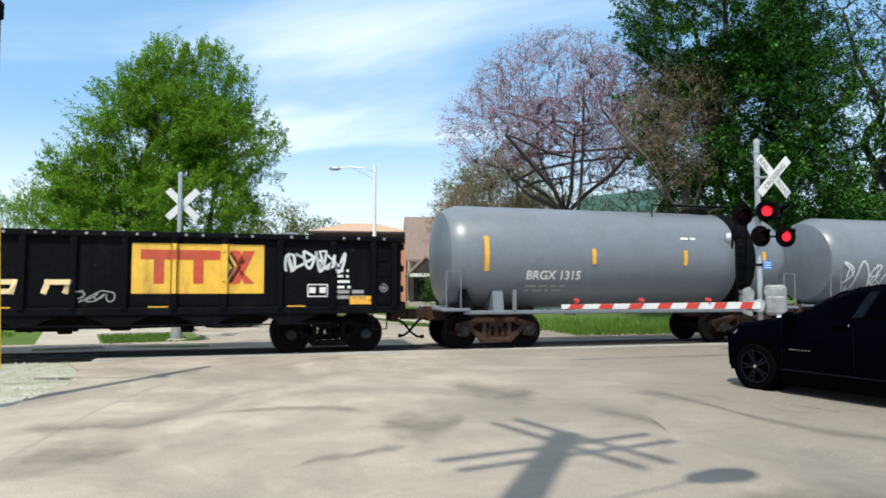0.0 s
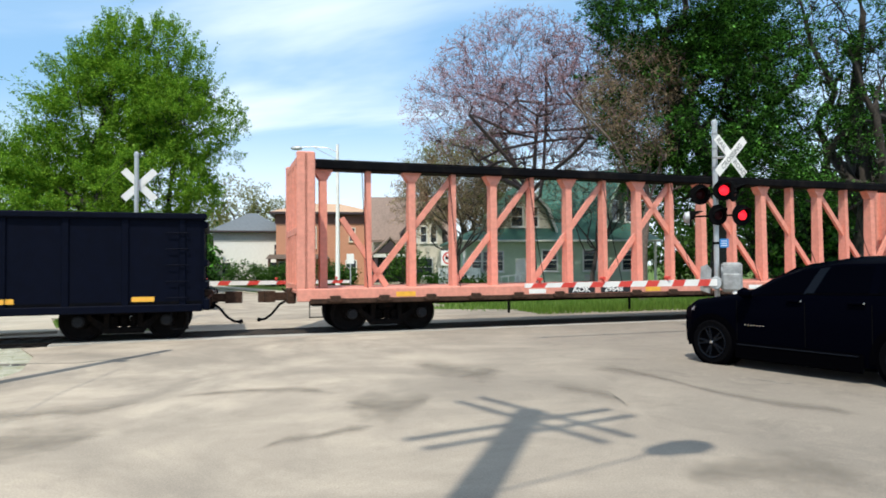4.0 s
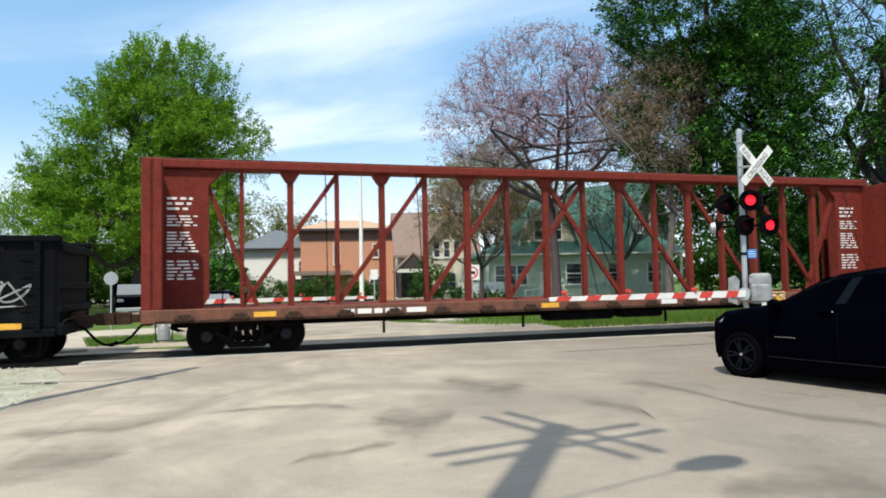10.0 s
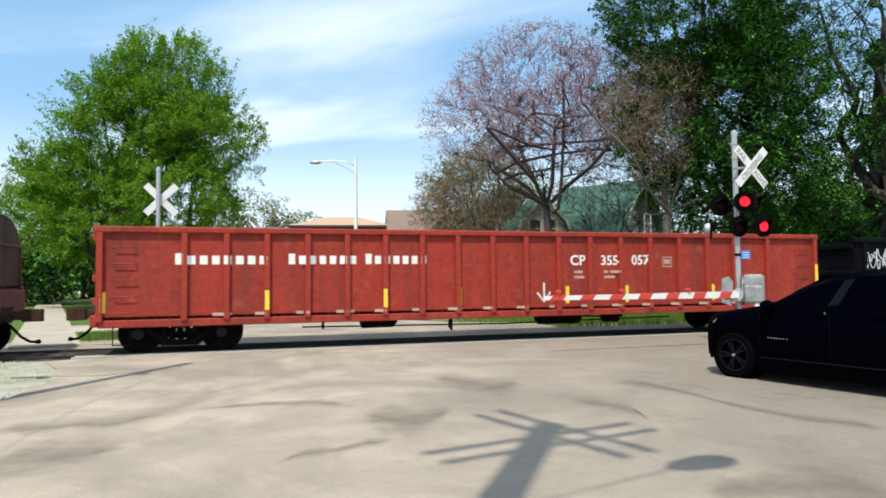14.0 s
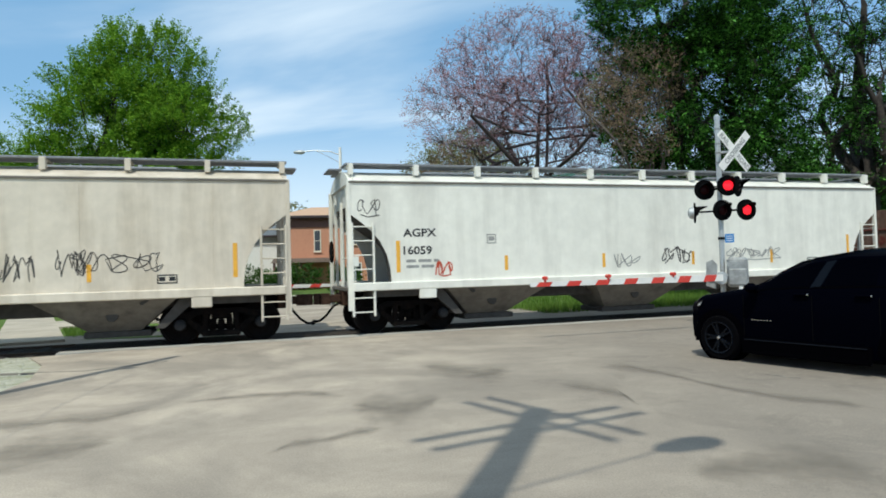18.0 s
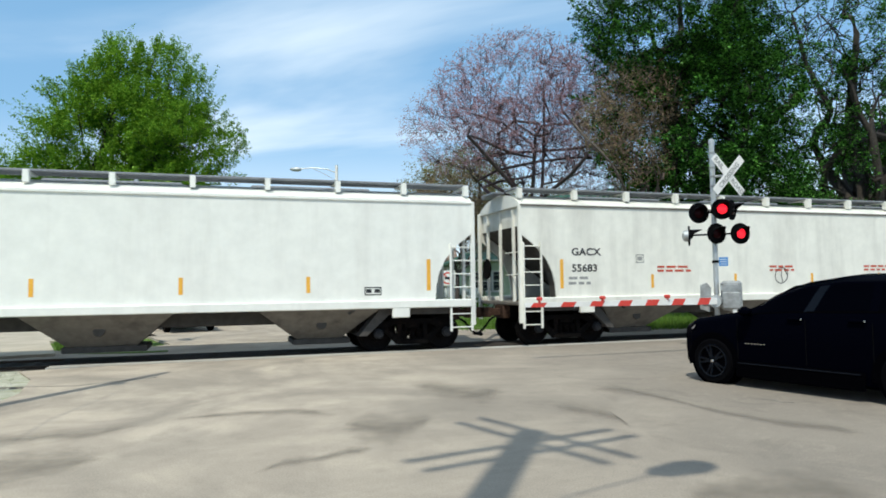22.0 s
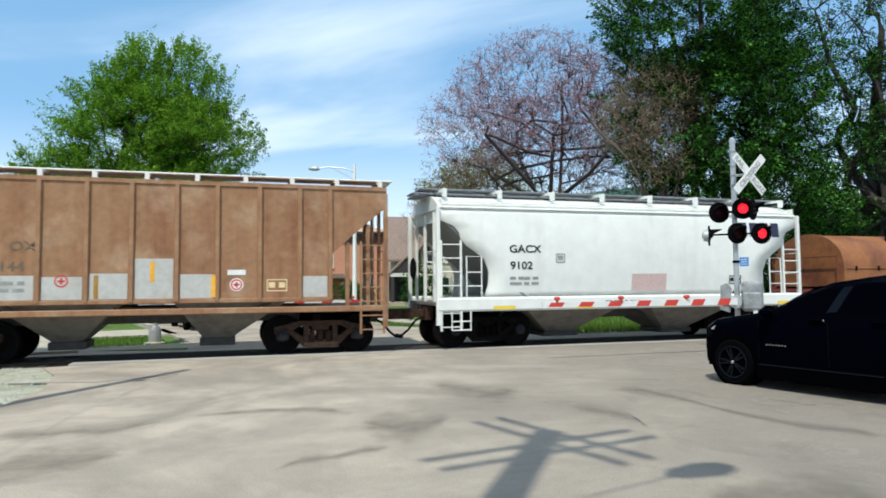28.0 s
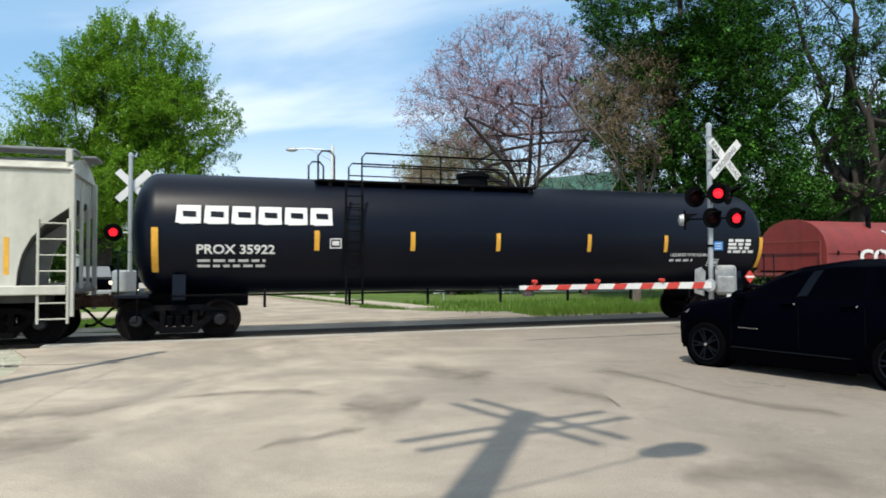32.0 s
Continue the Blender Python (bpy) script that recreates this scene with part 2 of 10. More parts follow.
M_STEEL_BLACK = mat("black_steel", (0.003, 0.0033, 0.0045), 0.8, spec=0.06, grain=0.35, grain_scale=9, stain=(0.02, 0.016, 0.013), stain_scale=2.2, stain_amt=0.5, bump=0.2)
M_RUNNING = mat("running_gear", (0.0045, 0.004, 0.004), 0.88, spec=0.06, grain=0.4, grain_scale=12, stain=(0.02, 0.013, 0.009), stain_scale=5, stain_amt=0.6, bump=0.4)
M_RUNNING_RUST = mat("rusty_running_gear", (0.055, 0.03, 0.02), 0.9, spec=0.2, grain=0.4, grain_scale=12, stain=(0.012, 0.01, 0.009), stain_scale=4, stain_amt=0.8, bump=0.4)
M_WHEEL = mat("wheel_steel", (0.006, 0.005, 0.005), 0.75, 0.0, spec=0.08, grain=0.3, grain_scale=14, stain=(0.018, 0.011, 0.008), stain_scale=6, stain_amt=0.6)
M_CAP = mat("bearing_cap", (0.014, 0.015, 0.018), 0.7, 0.0, spec=0.2, grain=0.3, grain_scale=30)
M_GOND = mat("gondola_black", (0.0028, 0.0034, 0.0048), 0.68, spec=0.07, grain=0.35, grain_scale=7, stain=(0.012, 0.013, 0.015), stain_scale=1.1, stain_amt=0.55, streak=True, bump=0.25, spots=((0.05, 0.022, 0.012), 6, 0.66, 0.74, 0.7))
M_GOND2 = mat("gondola_blueblack", (0.0012, 0.0024, 0.0085), 0.6, spec=0.06, grain=0.2, grain_scale=6, stain=(0.003, 0.004, 0.010), stain_scale=1.0, stain_amt=0.5, streak=True, bump=0.2)
M_GONDRED = mat("gondola_red", (0.32, 0.031, 0.016), 0.66, spec=0.35, grain=0.22, grain_scale=8, stain=(0.145, 0.026, 0.018), stain_scale=0.9, stain_lo=0.45, stain_hi=0.7, stain_amt=0.75, streak=True, bump=0.3, spots=((0.34, 0.10, 0.045), 2.2, 0.58, 0.72, 0.5))
M_BEAMPINK = mat("faded_red_beam", (0.66, 0.27, 0.20), 0.7, grain=0.12, grain_scale=9, stain=(0.52, 0.18, 0.13), stain_scale=2.2, stain_amt=0.6, streak=True, bump=0.2)
M_BEAMRED = mat("oxide_red_beam", (0.16, 0.026, 0.017), 0.7, spec=0.15, grain=0.2, grain_scale=9, stain=(0.095, 0.018, 0.012), stain_scale=2.0, stain_amt=0.7, streak=True, bump=0.2)
M_BEAMSILL = mat("rusty_beam_sill", (0.15, 0.055, 0.03), 0.75, grain=0.3, grain_scale=8, stain=(0.06, 0.028, 0.018), stain_scale=2.5, stain_amt=0.8, streak=True, bump=0.3)
M_BEAMDARK = mat("beam_top_brown", (0.075, 0.035, 0.028), 0.75, grain=0.3, grain_scale=9)
M_HOPWHITE = mat("hopper_white", (0.79, 0.775, 0.70), 0.5, grain=0.06, grain_scale=3, stain=(0.47, 0.45, 0.40), stain_scale=0.8, stain_lo=0.48, stain_hi=0.75, stain_amt=0.6, streak=True, bump=0.1)
M_HOPWHITE2 = mat("hopper_clean_white", (0.80, 0.80, 0.75), 0.45, grain=0.05, grain_scale=3, stain=(0.56, 0.54, 0.50), stain_scale=0.9, stain_lo=0.5, stain_hi=0.78, stain_amt=0.5, streak=True, bump=0.1)
M_HOPBEIGE = mat("hopper_beige", (0.66, 0.575, 0.475), 0.55, grain=0.08, grain_scale=3, stain=(0.36, 0.31, 0.235), stain_scale=0.8, stain_lo=0.47, stain_hi=0.75, stain_amt=0.65, streak=True, bump=0.12)
M_HOPSAND = mat("hopper_sand", (0.66, 0.59, 0.49), 0.55, grain=0.08, grain_scale=3, stain=(0.37, 0.30, 0.21), stain_scale=0.8, stain_lo=0.47, stain_hi=0.72, stain_amt=0.7, streak=True, bump=0.12)
M_HOPPALE = mat("hopper_pale_grey", (0.56, 0.55, 0.475), 0.6, grain=0.08, grain_scale=3, stain=(0.30, 0.28, 0.235), stain_scale=0.8, stain_lo=0.45, stain_hi=0.75, stain_amt=0.7, streak=True, bump=0.12)
# darker grey than the sides, for bays, end platforms and eave flanges
M_HOPUNDER = mat("hopper_underside_grey", (0.16, 0.145, 0.125), 0.75, grain=0.2, grain_scale=5, stain=(0.06, 0.05, 0.043), stain_scale=1.4, stain_amt=0.7, streak=True)
M_HOPSEAM = mat("seam_grime", (0.40, 0.35, 0.27), 0.7, grain=0.2, grain_scale=6)
# dark gates, sills and flanges; on end slopes this colour paints their shade
M_HOPINNER = mat("slope_shade_dark_steel", (0.055, 0.05, 0.046), 0.8, grain=0.3, grain_scale=6)
M_HOPBROWN = mat("hopper_rusty_brown", (0.32, 0.17, 0.085), 0.72, grain=0.16, grain_scale=6, stain=(0.22, 0.085, 0.036), stain_scale=1.1, stain_lo=0.42, stain_hi=0.68, stain_amt=0.8, streak=True, bump=0.25, spots=((0.44, 0.29, 0.18), 0.9, 0.52, 0.68, 0.65))
M_PATCHGREY = mat("repaint_grey", (0.50, 0.49, 0.46), 0.6, grain=0.08, grain_scale=8, stain=(0.36, 0.30, 0.24), stain_scale=3, stain_amt=0.5)
M_ROOFGREY = mat("running_board_grey", (0.22, 0.23, 0.25), 0.6, 0.3, grain=0.2, grain_scale=12)
M_TANKGREY = mat("tank_grey", (0.165, 0.183, 0.208), 0.36, grain=0.08, grain_scale=4, stain=(0.14, 0.15, 0.16), stain_scale=0.9, stain_amt=0.5, streak=True)
M_TANKBLACK = mat("tank_black", (0.0012, 0.003, 0.0095), 0.40, spec=0.2, grain=0.15, grain_scale=5, stain=(0.003, 0.006, 0.015), stain_scale=0.8, stain_amt=0.5, streak=True)
M_COILBROWN = mat("coil_hood_brown", (0.125, 0.068, 0.05), 0.75, spec=0.25, grain=0.3, grain_scale=8, stain=(0.19, 0.135, 0.108), stain_scale=0.9, stain_lo=0.44, stain_hi=0.62, stain_amt=0.75, bump=0.25, spots=((0.12, 0.022, 0.016), 1.9, 0.54, 0.62, 0.85))
M_COILDARK = mat("coil_hood_dark", (0.04, 0.027, 0.024), 0.7, spec=0.25, grain=0.25, grain_scale=8, stain=(0.13, 0.05, 0.032), stain_scale=1.3, stain_lo=0.44, stain_hi=0.66, stain_amt=0.85, streak=True, bump=0.25)
M_COILORANGE = mat("coil_hood_orange", (0.29, 0.11, 0.034), 0.6, grain=0.15, grain_scale=8, stain=(0.11, 0.028, 0.015), stain_scale=0.9, stain_lo=0.45, stain_hi=0.68, stain_amt=0.8, bump=0.2)
M_COILRED = mat("coil_hood_red", (0.215, 0.029, 0.025), 0.6, grain=0.1, grain_scale=6, stain=(0.125, 0.024, 0.02), stain_scale=1.0, stain_amt=0.7, streak=True, bump=0.15)
M_BELLY = mat("coil_belly_maroon", (0.03, 0.010, 0.010), 0.75, spec=0.2, grain=0.3, grain_scale=8, stain=(0.012, 0.009, 0.009), stain_scale=1.5, stain_amt=0.8)
M_SILLRED = mat("sill_maroon", (0.16, 0.035, 0.028), 0.7, grain=0.25, grain_scale=8, stain=(0.08, 0.03, 0.022), stain_scale=2, stain_amt=0.7, streak=True, bump=0.2)
M_YELLOW = mat("reflector_yellow", (0.78, 0.40, 0.04), 0.5, grain=0.12, grain_scale=9)
M_BRIGHTYELLOW = mat("bright_yellow", (0.82, 0.60, 0.05), 0.5, grain=0.1, grain_scale=9)
M_PANEL = mat("panel_yellow", (0.78, 0.46, 0.05), 0.55, grain=0.12, grain_scale=4, stain=(0.30, 0.17, 0.05), stain_scale=1.8, stain_lo=0.58, stain_hi=0.75, stain_amt=0.8, streak=True)
M_LOGORED = mat("logo_red", (0.52, 0.07, 0.03), 0.55, grain=0.12, grain_scale=5, stain=(0.30, 0.10, 0.04), stain_scale=2, stain_amt=0.6)
M_LETWHITE = mat("letter_white", (0.78, 0.77, 0.74), 0.55, grain=0.1, grain_scale=12)
M_LETCREAM = mat("letter_cream", (0.80, 0.60, 0.33), 0.55, grain=0.1, grain_scale=12)
M_LETDARK = mat("letter_black", (0.012, 0.013, 0.016), 0.6, grain=0.2, grain_scale=12)
M_LETGREY = mat("letter_faded", (0.30, 0.30, 0.29), 0.6, grain=0.2, grain_scale=12)
M_LETBROWN = mat("letter_faded_brown", (0.16, 0.11, 0.07), 0.7, grain=0.2, grain_scale=12)
M_LETFADE = mat("letter_faded_pink", (0.46, 0.30, 0.25), 0.6, grain=0.2, grain_scale=12)
M_LETBLUE = mat("letter_blue", (0.05, 0.20, 0.45), 0.55, grain=0.1, grain_scale=12)
M_LETNAVY = mat("letter_navy", (0.02, 0.022, 0.06), 0.55)
M_SPRAYPINK = mat("spray_pink", (0.50, 0.10, 0.30), 0.55, grain=0.15, grain_scale=6)
M_SPRAYTAN = mat("spray_tan", (0.47, 0.35, 0.26), 0.55, grain=0.2, grain_scale=3, stain=(0.62, 0.60, 0.57), stain_scale=1.6, stain_lo=0.42, stain_hi=0.58, stain_amt=0.9)
M_SPRAYBLUE = mat("spray_lightblue", (0.42, 0.52, 0.72), 0.55, grain=0.1)
M_SPRAYTEAL = mat("spray_teal", (0.05, 0.36, 0.52), 0.55, grain=0.1)
M_SPRAYBLACK = mat("spray_black", (0.075, 0.07, 0.066), 0.6, grain=0.3, grain_scale=3)
M_SPRAYWHITE = mat("spray_white", (0.66, 0.68, 0.68), 0.6)
M_REDPAINT = mat("red_paint", (0.60, 0.05, 0.035), 0.5, grain=0.1)
M_WHITEPAINT = mat("white_paint", (0.78, 0.77, 0.74), 0.5, grain=0.06, grain_scale=10, stain=(0.55, 0.52, 0.47), stain_scale=2.5, stain_amt=0.4)
M_GALV = mat("galvanised", (0.48, 0.50, 0.51), 0.45, 0.5, grain=0.12, grain_scale=25, stain=(0.34, 0.35, 0.36), stain_scale=4, stain_amt=0.5)
M_FADEBLUE = mat("faded_blue_spray", (0.13, 0.075, 0.19), 0.6, grain=0.3, grain_scale=4, stain=(0.19, 0.03, 0.03), stain_scale=2.0, stain_amt=0.8)
M_SPRAYDEEP = mat("spray_deep_blue", (0.02, 0.045, 0.24), 0.6, grain=0.15)
M_SIGNBLACK = mat("signal_black", (0.0035, 0.0035, 0.004), 0.85, spec=0.04)
M_LENSDARK = mat("lens_dark_red", (0.02, 0.002, 0.003), 0.3, spec=0.08)
M_LENSLIT = mat("lens_lit_red", (0.5, 0.01, 0.02), 0.3, emit=((1.0, 0.014, 0.03), 1.4))
M_BLUESIGN = mat("blue_sign", (0.03, 0.20, 0.52), 0.5)


# ---- ground, road, track ----
TRACK_A = radians(17.113)
T_DIR = Vector((math.cos(TRACK_A), math.sin(TRACK_A), 0))
T_NRM = Vector((-math.sin(TRACK_A), math.cos(TRACK_A), 0))     # away from the camera
T_ORG = Vector((0, 17.506, 0)) + T_NRM * 0.75                 # middle of the track
TRACK = Matrix.Translation(T_ORG) @ Matrix.Rotation(TRACK_A, 4, "Z")
R_DIR = Vector((-0.509, 0.861, 0))                             # the street runs this way
R_NRM = Vector((0.861, 0.509, 0))


def street(n, d):
    """A place on the street: n metres across, d metres along, from the camera."""
    return R_NRM * n + R_DIR * d


def by_track(s, y):
    """A place by the track: s metres along, y metres beyond its middle."""
    return T_ORG + T_DIR * s + T_NRM * y


def slab(name, outline, z0, z1, material, label, category="ground"):
    g = Geo().prism([(p[0], p[1]) for p in outline], z0, z1, "z")
    return tagged(part(name, g, material), label, category, kind="structure")


def ground_material(name, a, b, c, scale, bump, rough=0.95, fine=60.0, crack=0.0, lane=None):
    """Weathered ground: base, mottling at two scales, fine grit, and cracks."""
    m = bpy.data.materials.new(name)
    m.use_nodes = True
    nt = m.node_tree
    bs = nt.nodes["Principled BSDF"]
    bs.inputs["Roughness"].default_value = rough
    bs.inputs["Specular IOR Level"].default_value = 0.25
    n, l = nt.nodes.new, nt.links.new
    pos = n("ShaderNodeTexCoord").outputs["Object"]

    def tex(sc, det, lo, hi, dist=0.0, ro=0.6):
        t = n("ShaderNodeTexNoise")
        t.inputs["Scale"].default_value, t.inputs["Detail"].default_value = sc, det
        t.inputs["Distortion"].default_value, t.inputs["Roughness"].default_value = dist, ro
        l(pos, t.inputs["Vector"])
        r = n("ShaderNodeMapRange")
        r.inputs["From Min"].default_value, r.inputs["From Max"].default_value = lo, hi
        l(t.outputs["Fac"], r.inputs["Value"])
        return r.outputs[0]

    def mix(fac, x, y, amt=1.0):
        mx = n("ShaderNodeMix"); mx.data_type = "RGBA"
        mu = n("ShaderNodeMath"); mu.operation = "MULTIPLY"; mu.inputs[1].default_value = amt
        l(fac, mu.inputs[0]); l(mu.outputs[0], mx.inputs["Factor"])
        if isinstance(x, tuple):
            mx.inputs["A"].default_value = (*x, 1)
        else:
            l(x, mx.inputs["A"])
        mx.inputs["B"].default_value = (*y, 1)
        return mx.outputs["Result"]
    cur = mix(tex(scale, 6, 0.40, 0.60, 1.2), a, b)
    cur = mix(tex(scale * 0.45, 8, 0.42, 0.66, 2.2, 0.62), cur, c, 0.8)
    cur = mix(tex(scale * 3.1, 5, 0.58, 0.72), cur, tuple(v * 0.8 for v in c), 0.25)
    if lane:                                    # the busier lane is worn and stained darker
        sp = n("ShaderNodeSeparateXYZ")
        l(pos, sp.inputs[0])
        wave = n("ShaderNodeMath"); wave.operation = "MULTIPLY_ADD"; wave.inputs[1].default_value = 4.0
        l(tex(0.3, 5, 0.3, 0.7, 0.6), wave.inputs[0]); l(sp.outputs[0], wave.inputs[2])
        lr = n("ShaderNodeMapRange"); lr.interpolation_type = "SMOOTHSTEP"
        lr.inputs["From Min"].default_value, lr.inputs["From Max"].default_value = -0.8, 6.5
        l(wave.outputs[0], lr.inputs["Value"])
        cur = mix(lr.outputs[0], cur, lane, 0.8)
        worn = n("ShaderNodeMath"); worn.operation = "MULTIPLY"      # scuffed patches that show pale stone
        l(lr.outputs[0], worn.inputs[0]); l(tex(2.6, 9, 0.52, 0.62, 1.8, 0.78), worn.inputs[1])
        cur = mix(worn.outputs[0], cur, b, 0.35)
        oil = n("ShaderNodeMath"); oil.operation = "MULTIPLY"
        l(lr.outputs[0], oil.inputs[0]); l(tex(1.1, 8, 0.53, 0.61, 1.6, 0.7), oil.inputs[1])
        cur = mix(oil.outputs[0], cur, tuple(v * 0.72 for v in lane), 0.3)
    cur = mix(tex(scale * 12, 6, 0.50, 0.72, 0.8, 0.7), cur, tuple(v * 1.05 for v in c), 0.22)
    grit = tex(fine, 3, 0.3, 0.7)
    vm = n("ShaderNodeVectorMath"); vm.operation = "SCALE"
    mr = n("ShaderNodeMapRange")
    mr.inputs["To Min"].default_value, mr.inputs["To Max"].default_value = 0.84, 1.16
    l(grit, mr.inputs["Value"]); l(cur, vm.inputs[0]); l(mr.outputs[0], vm.inputs["Scale"])
    cur = vm.outputs[0]
    if crack:
        wob = n("ShaderNodeTexNoise")
        wob.inputs["Scale"].default_value = 0.9
        l(pos, wob.inputs["Vector"])
        ad = n("ShaderNodeVectorMath"); ad.operation = "ADD"
        l(pos, ad.inputs[0]); l(wob.outputs["Color"], ad.inputs[1])
        vo = n("ShaderNodeTexVoronoi"); vo.feature = "DISTANCE_TO_EDGE"
        vo.inputs["Scale"].default_value = crack
        l(ad.outputs[0], vo.inputs["Vector"])
        cr = n("ShaderNodeMapRange")
        cr.inputs["From Min"].default_value, cr.inputs["From Max"].default_value = 0.0015, 0.005
        cr.inputs["To Min"].default_value, cr.inputs["To Max"].default_value = 1.0, 0.0
        l(vo.outputs["Distance"], cr.inputs["Value"])
        cur = mix(cr.outputs[0], cur, tuple(v * 0.55 for v in c), 0.45)
    l(cur, bs.inputs["Base Color"])
    bp = n("ShaderNodeBump")
    bp.inputs["Strength"].default_value, bp.inputs["Distance"].default_value = bump, 0.02
    l(grit, bp.inputs["Height"]); l(bp.outputs[0], bs.inputs["Normal"])
    return m


M_ROAD = ground_material("worn_concrete_road", (0.465, 0.398, 0.318), (0.365, 0.312, 0.252), (0.232, 0.202, 0.168), 0.5, 0.12, lane=(0.212, 0.184, 0.154))
M_PANELROAD = ground_material("crossing_concrete", (0.46, 0.44, 0.40), (0.40, 0.38, 0.34), (0.33, 0.31, 0.28), 0.9, 0.2)
M_GRAVEL = ground_material("pale_gravel", (0.56, 0.55, 0.46), (0.47, 0.46, 0.38), (0.31, 0.32, 0.19), 3.0, 0.9, fine=35)
M_GRASS = ground_material("grass_ground", (0.085, 0.15, 0.025), (0.13, 0.20, 0.04), (0.06, 0.10, 0.02), 0.8, 0.8, fine=18)
M_WALK = ground_material("sidewalk_concrete", (0.49, 0.435, 0.35), (0.43, 0.38, 0.305), (0.36, 0.32, 0.26), 0.9, 0.2)
M_BALLAST = ground_material("dark_ballast", (0.07, 0.058, 0.048), (0.035, 0.03, 0.026), (0.11, 0.10, 0.085), 2.5, 1.0, fine=22)
M_TIMBER = ground_material("dark_crossing_timber", (0.055, 0.045, 0.038), (0.04, 0.033, 0.028), (0.03, 0.026, 0.022), 2.0, 0.5)
M_SEAM = ground_material("seam_tar", (0.20, 0.18, 0.155), (0.27, 0.245, 0.205), (0.17, 0.155, 0.135), 2.5, 0.3)
M_RUBBER = mat("flangeway_rubber", (0.03, 0.028, 0.026), 0.85, grain=0.3, grain_scale=12)
M_RAIL = mat("rail_steel", (0.10, 0.07, 0.052), 0.5, 0.6, grain=0.2, grain_scale=20)
M_TIE = mat("old_tie_wood", (0.06, 0.048, 0.038), 0.9, grain=0.3, grain_scale=20)


def stain_material():
    """A faded stain: its rim breaks up and thins out."""
    m = mat("road_stain", (0.17, 0.15, 0.125), 0.95, grain=0.2, grain_scale=14, spec=0.2)
    nt = m.node_tree
    n, l = nt.nodes.new, nt.links.new
    at = n("ShaderNodeAttribute"); at.attribute_name = "body"
    ns = n("ShaderNodeTexNoise")
    ns.inputs["Scale"].default_value, ns.inputs["Detail"].default_value, ns.inputs["Roughness"].default_value = 3.4, 8, 0.72
    l(n("ShaderNodeTexCoord").outputs["Object"], ns.inputs["Vector"])
    ad = n("ShaderNodeMath"); ad.operation = "MULTIPLY_ADD"; ad.inputs[1].default_value = 0.75
    l(at.outputs["Fac"], ad.inputs[0]); l(ns.outputs["Fac"], ad.inputs[2])
    r = n("ShaderNodeMapRange"); r.interpolation_type = "SMOOTHSTEP"
    r.inputs["From Min"].default_value, r.inputs["From Max"].default_value, r.inputs["To Max"].default_value = 0.60, 1.45, 0.42
    l(ad.outputs[0], r.inputs["Value"])
    l(r.outputs[0], nt.nodes["Principled BSDF"].inputs["Alpha"])
    return m


def road_stain(line, material):
    """line: (x, y, half depth) along the stain's middle."""
    fine = []
    for (xa, ya, wa), (xb, yb, wb) in zip(line, line[1:]):
        fine += [(xa + (xb - xa) * k / 6, ya + (yb - ya) * k / 6, wa + (wb - wa) * k / 6) for k in range(6)]
    fine.append(line[-1])
    g, body = Geo(), []
    cols = (-1.5, -0.8, 0.0, 0.8, 1.5)
    for k, (x, y, w) in enumerate(fine):
        end = min(1.0, min(k, len(fine) - 1 - k) / 4)
        for c in cols:
            g.v.append((x, y + c * w, 0.003))
            body.append(end * (1 - abs(c) / 1.5))
    g.f = [(5 * k + i, 5 * k + 5 + i, 5 * k + 6 + i, 5 * k + 1 + i) for k in range(len(fine) - 1) for i in range(4)]
    me = g.mesh("road_stain")
    me.attributes.new("body", "FLOAT", "POINT").data.foreach_set("value", body)
    tagged(part("road_stain", me, material), "faded dark stain in the worn pavement", "road stain", kind="structure")


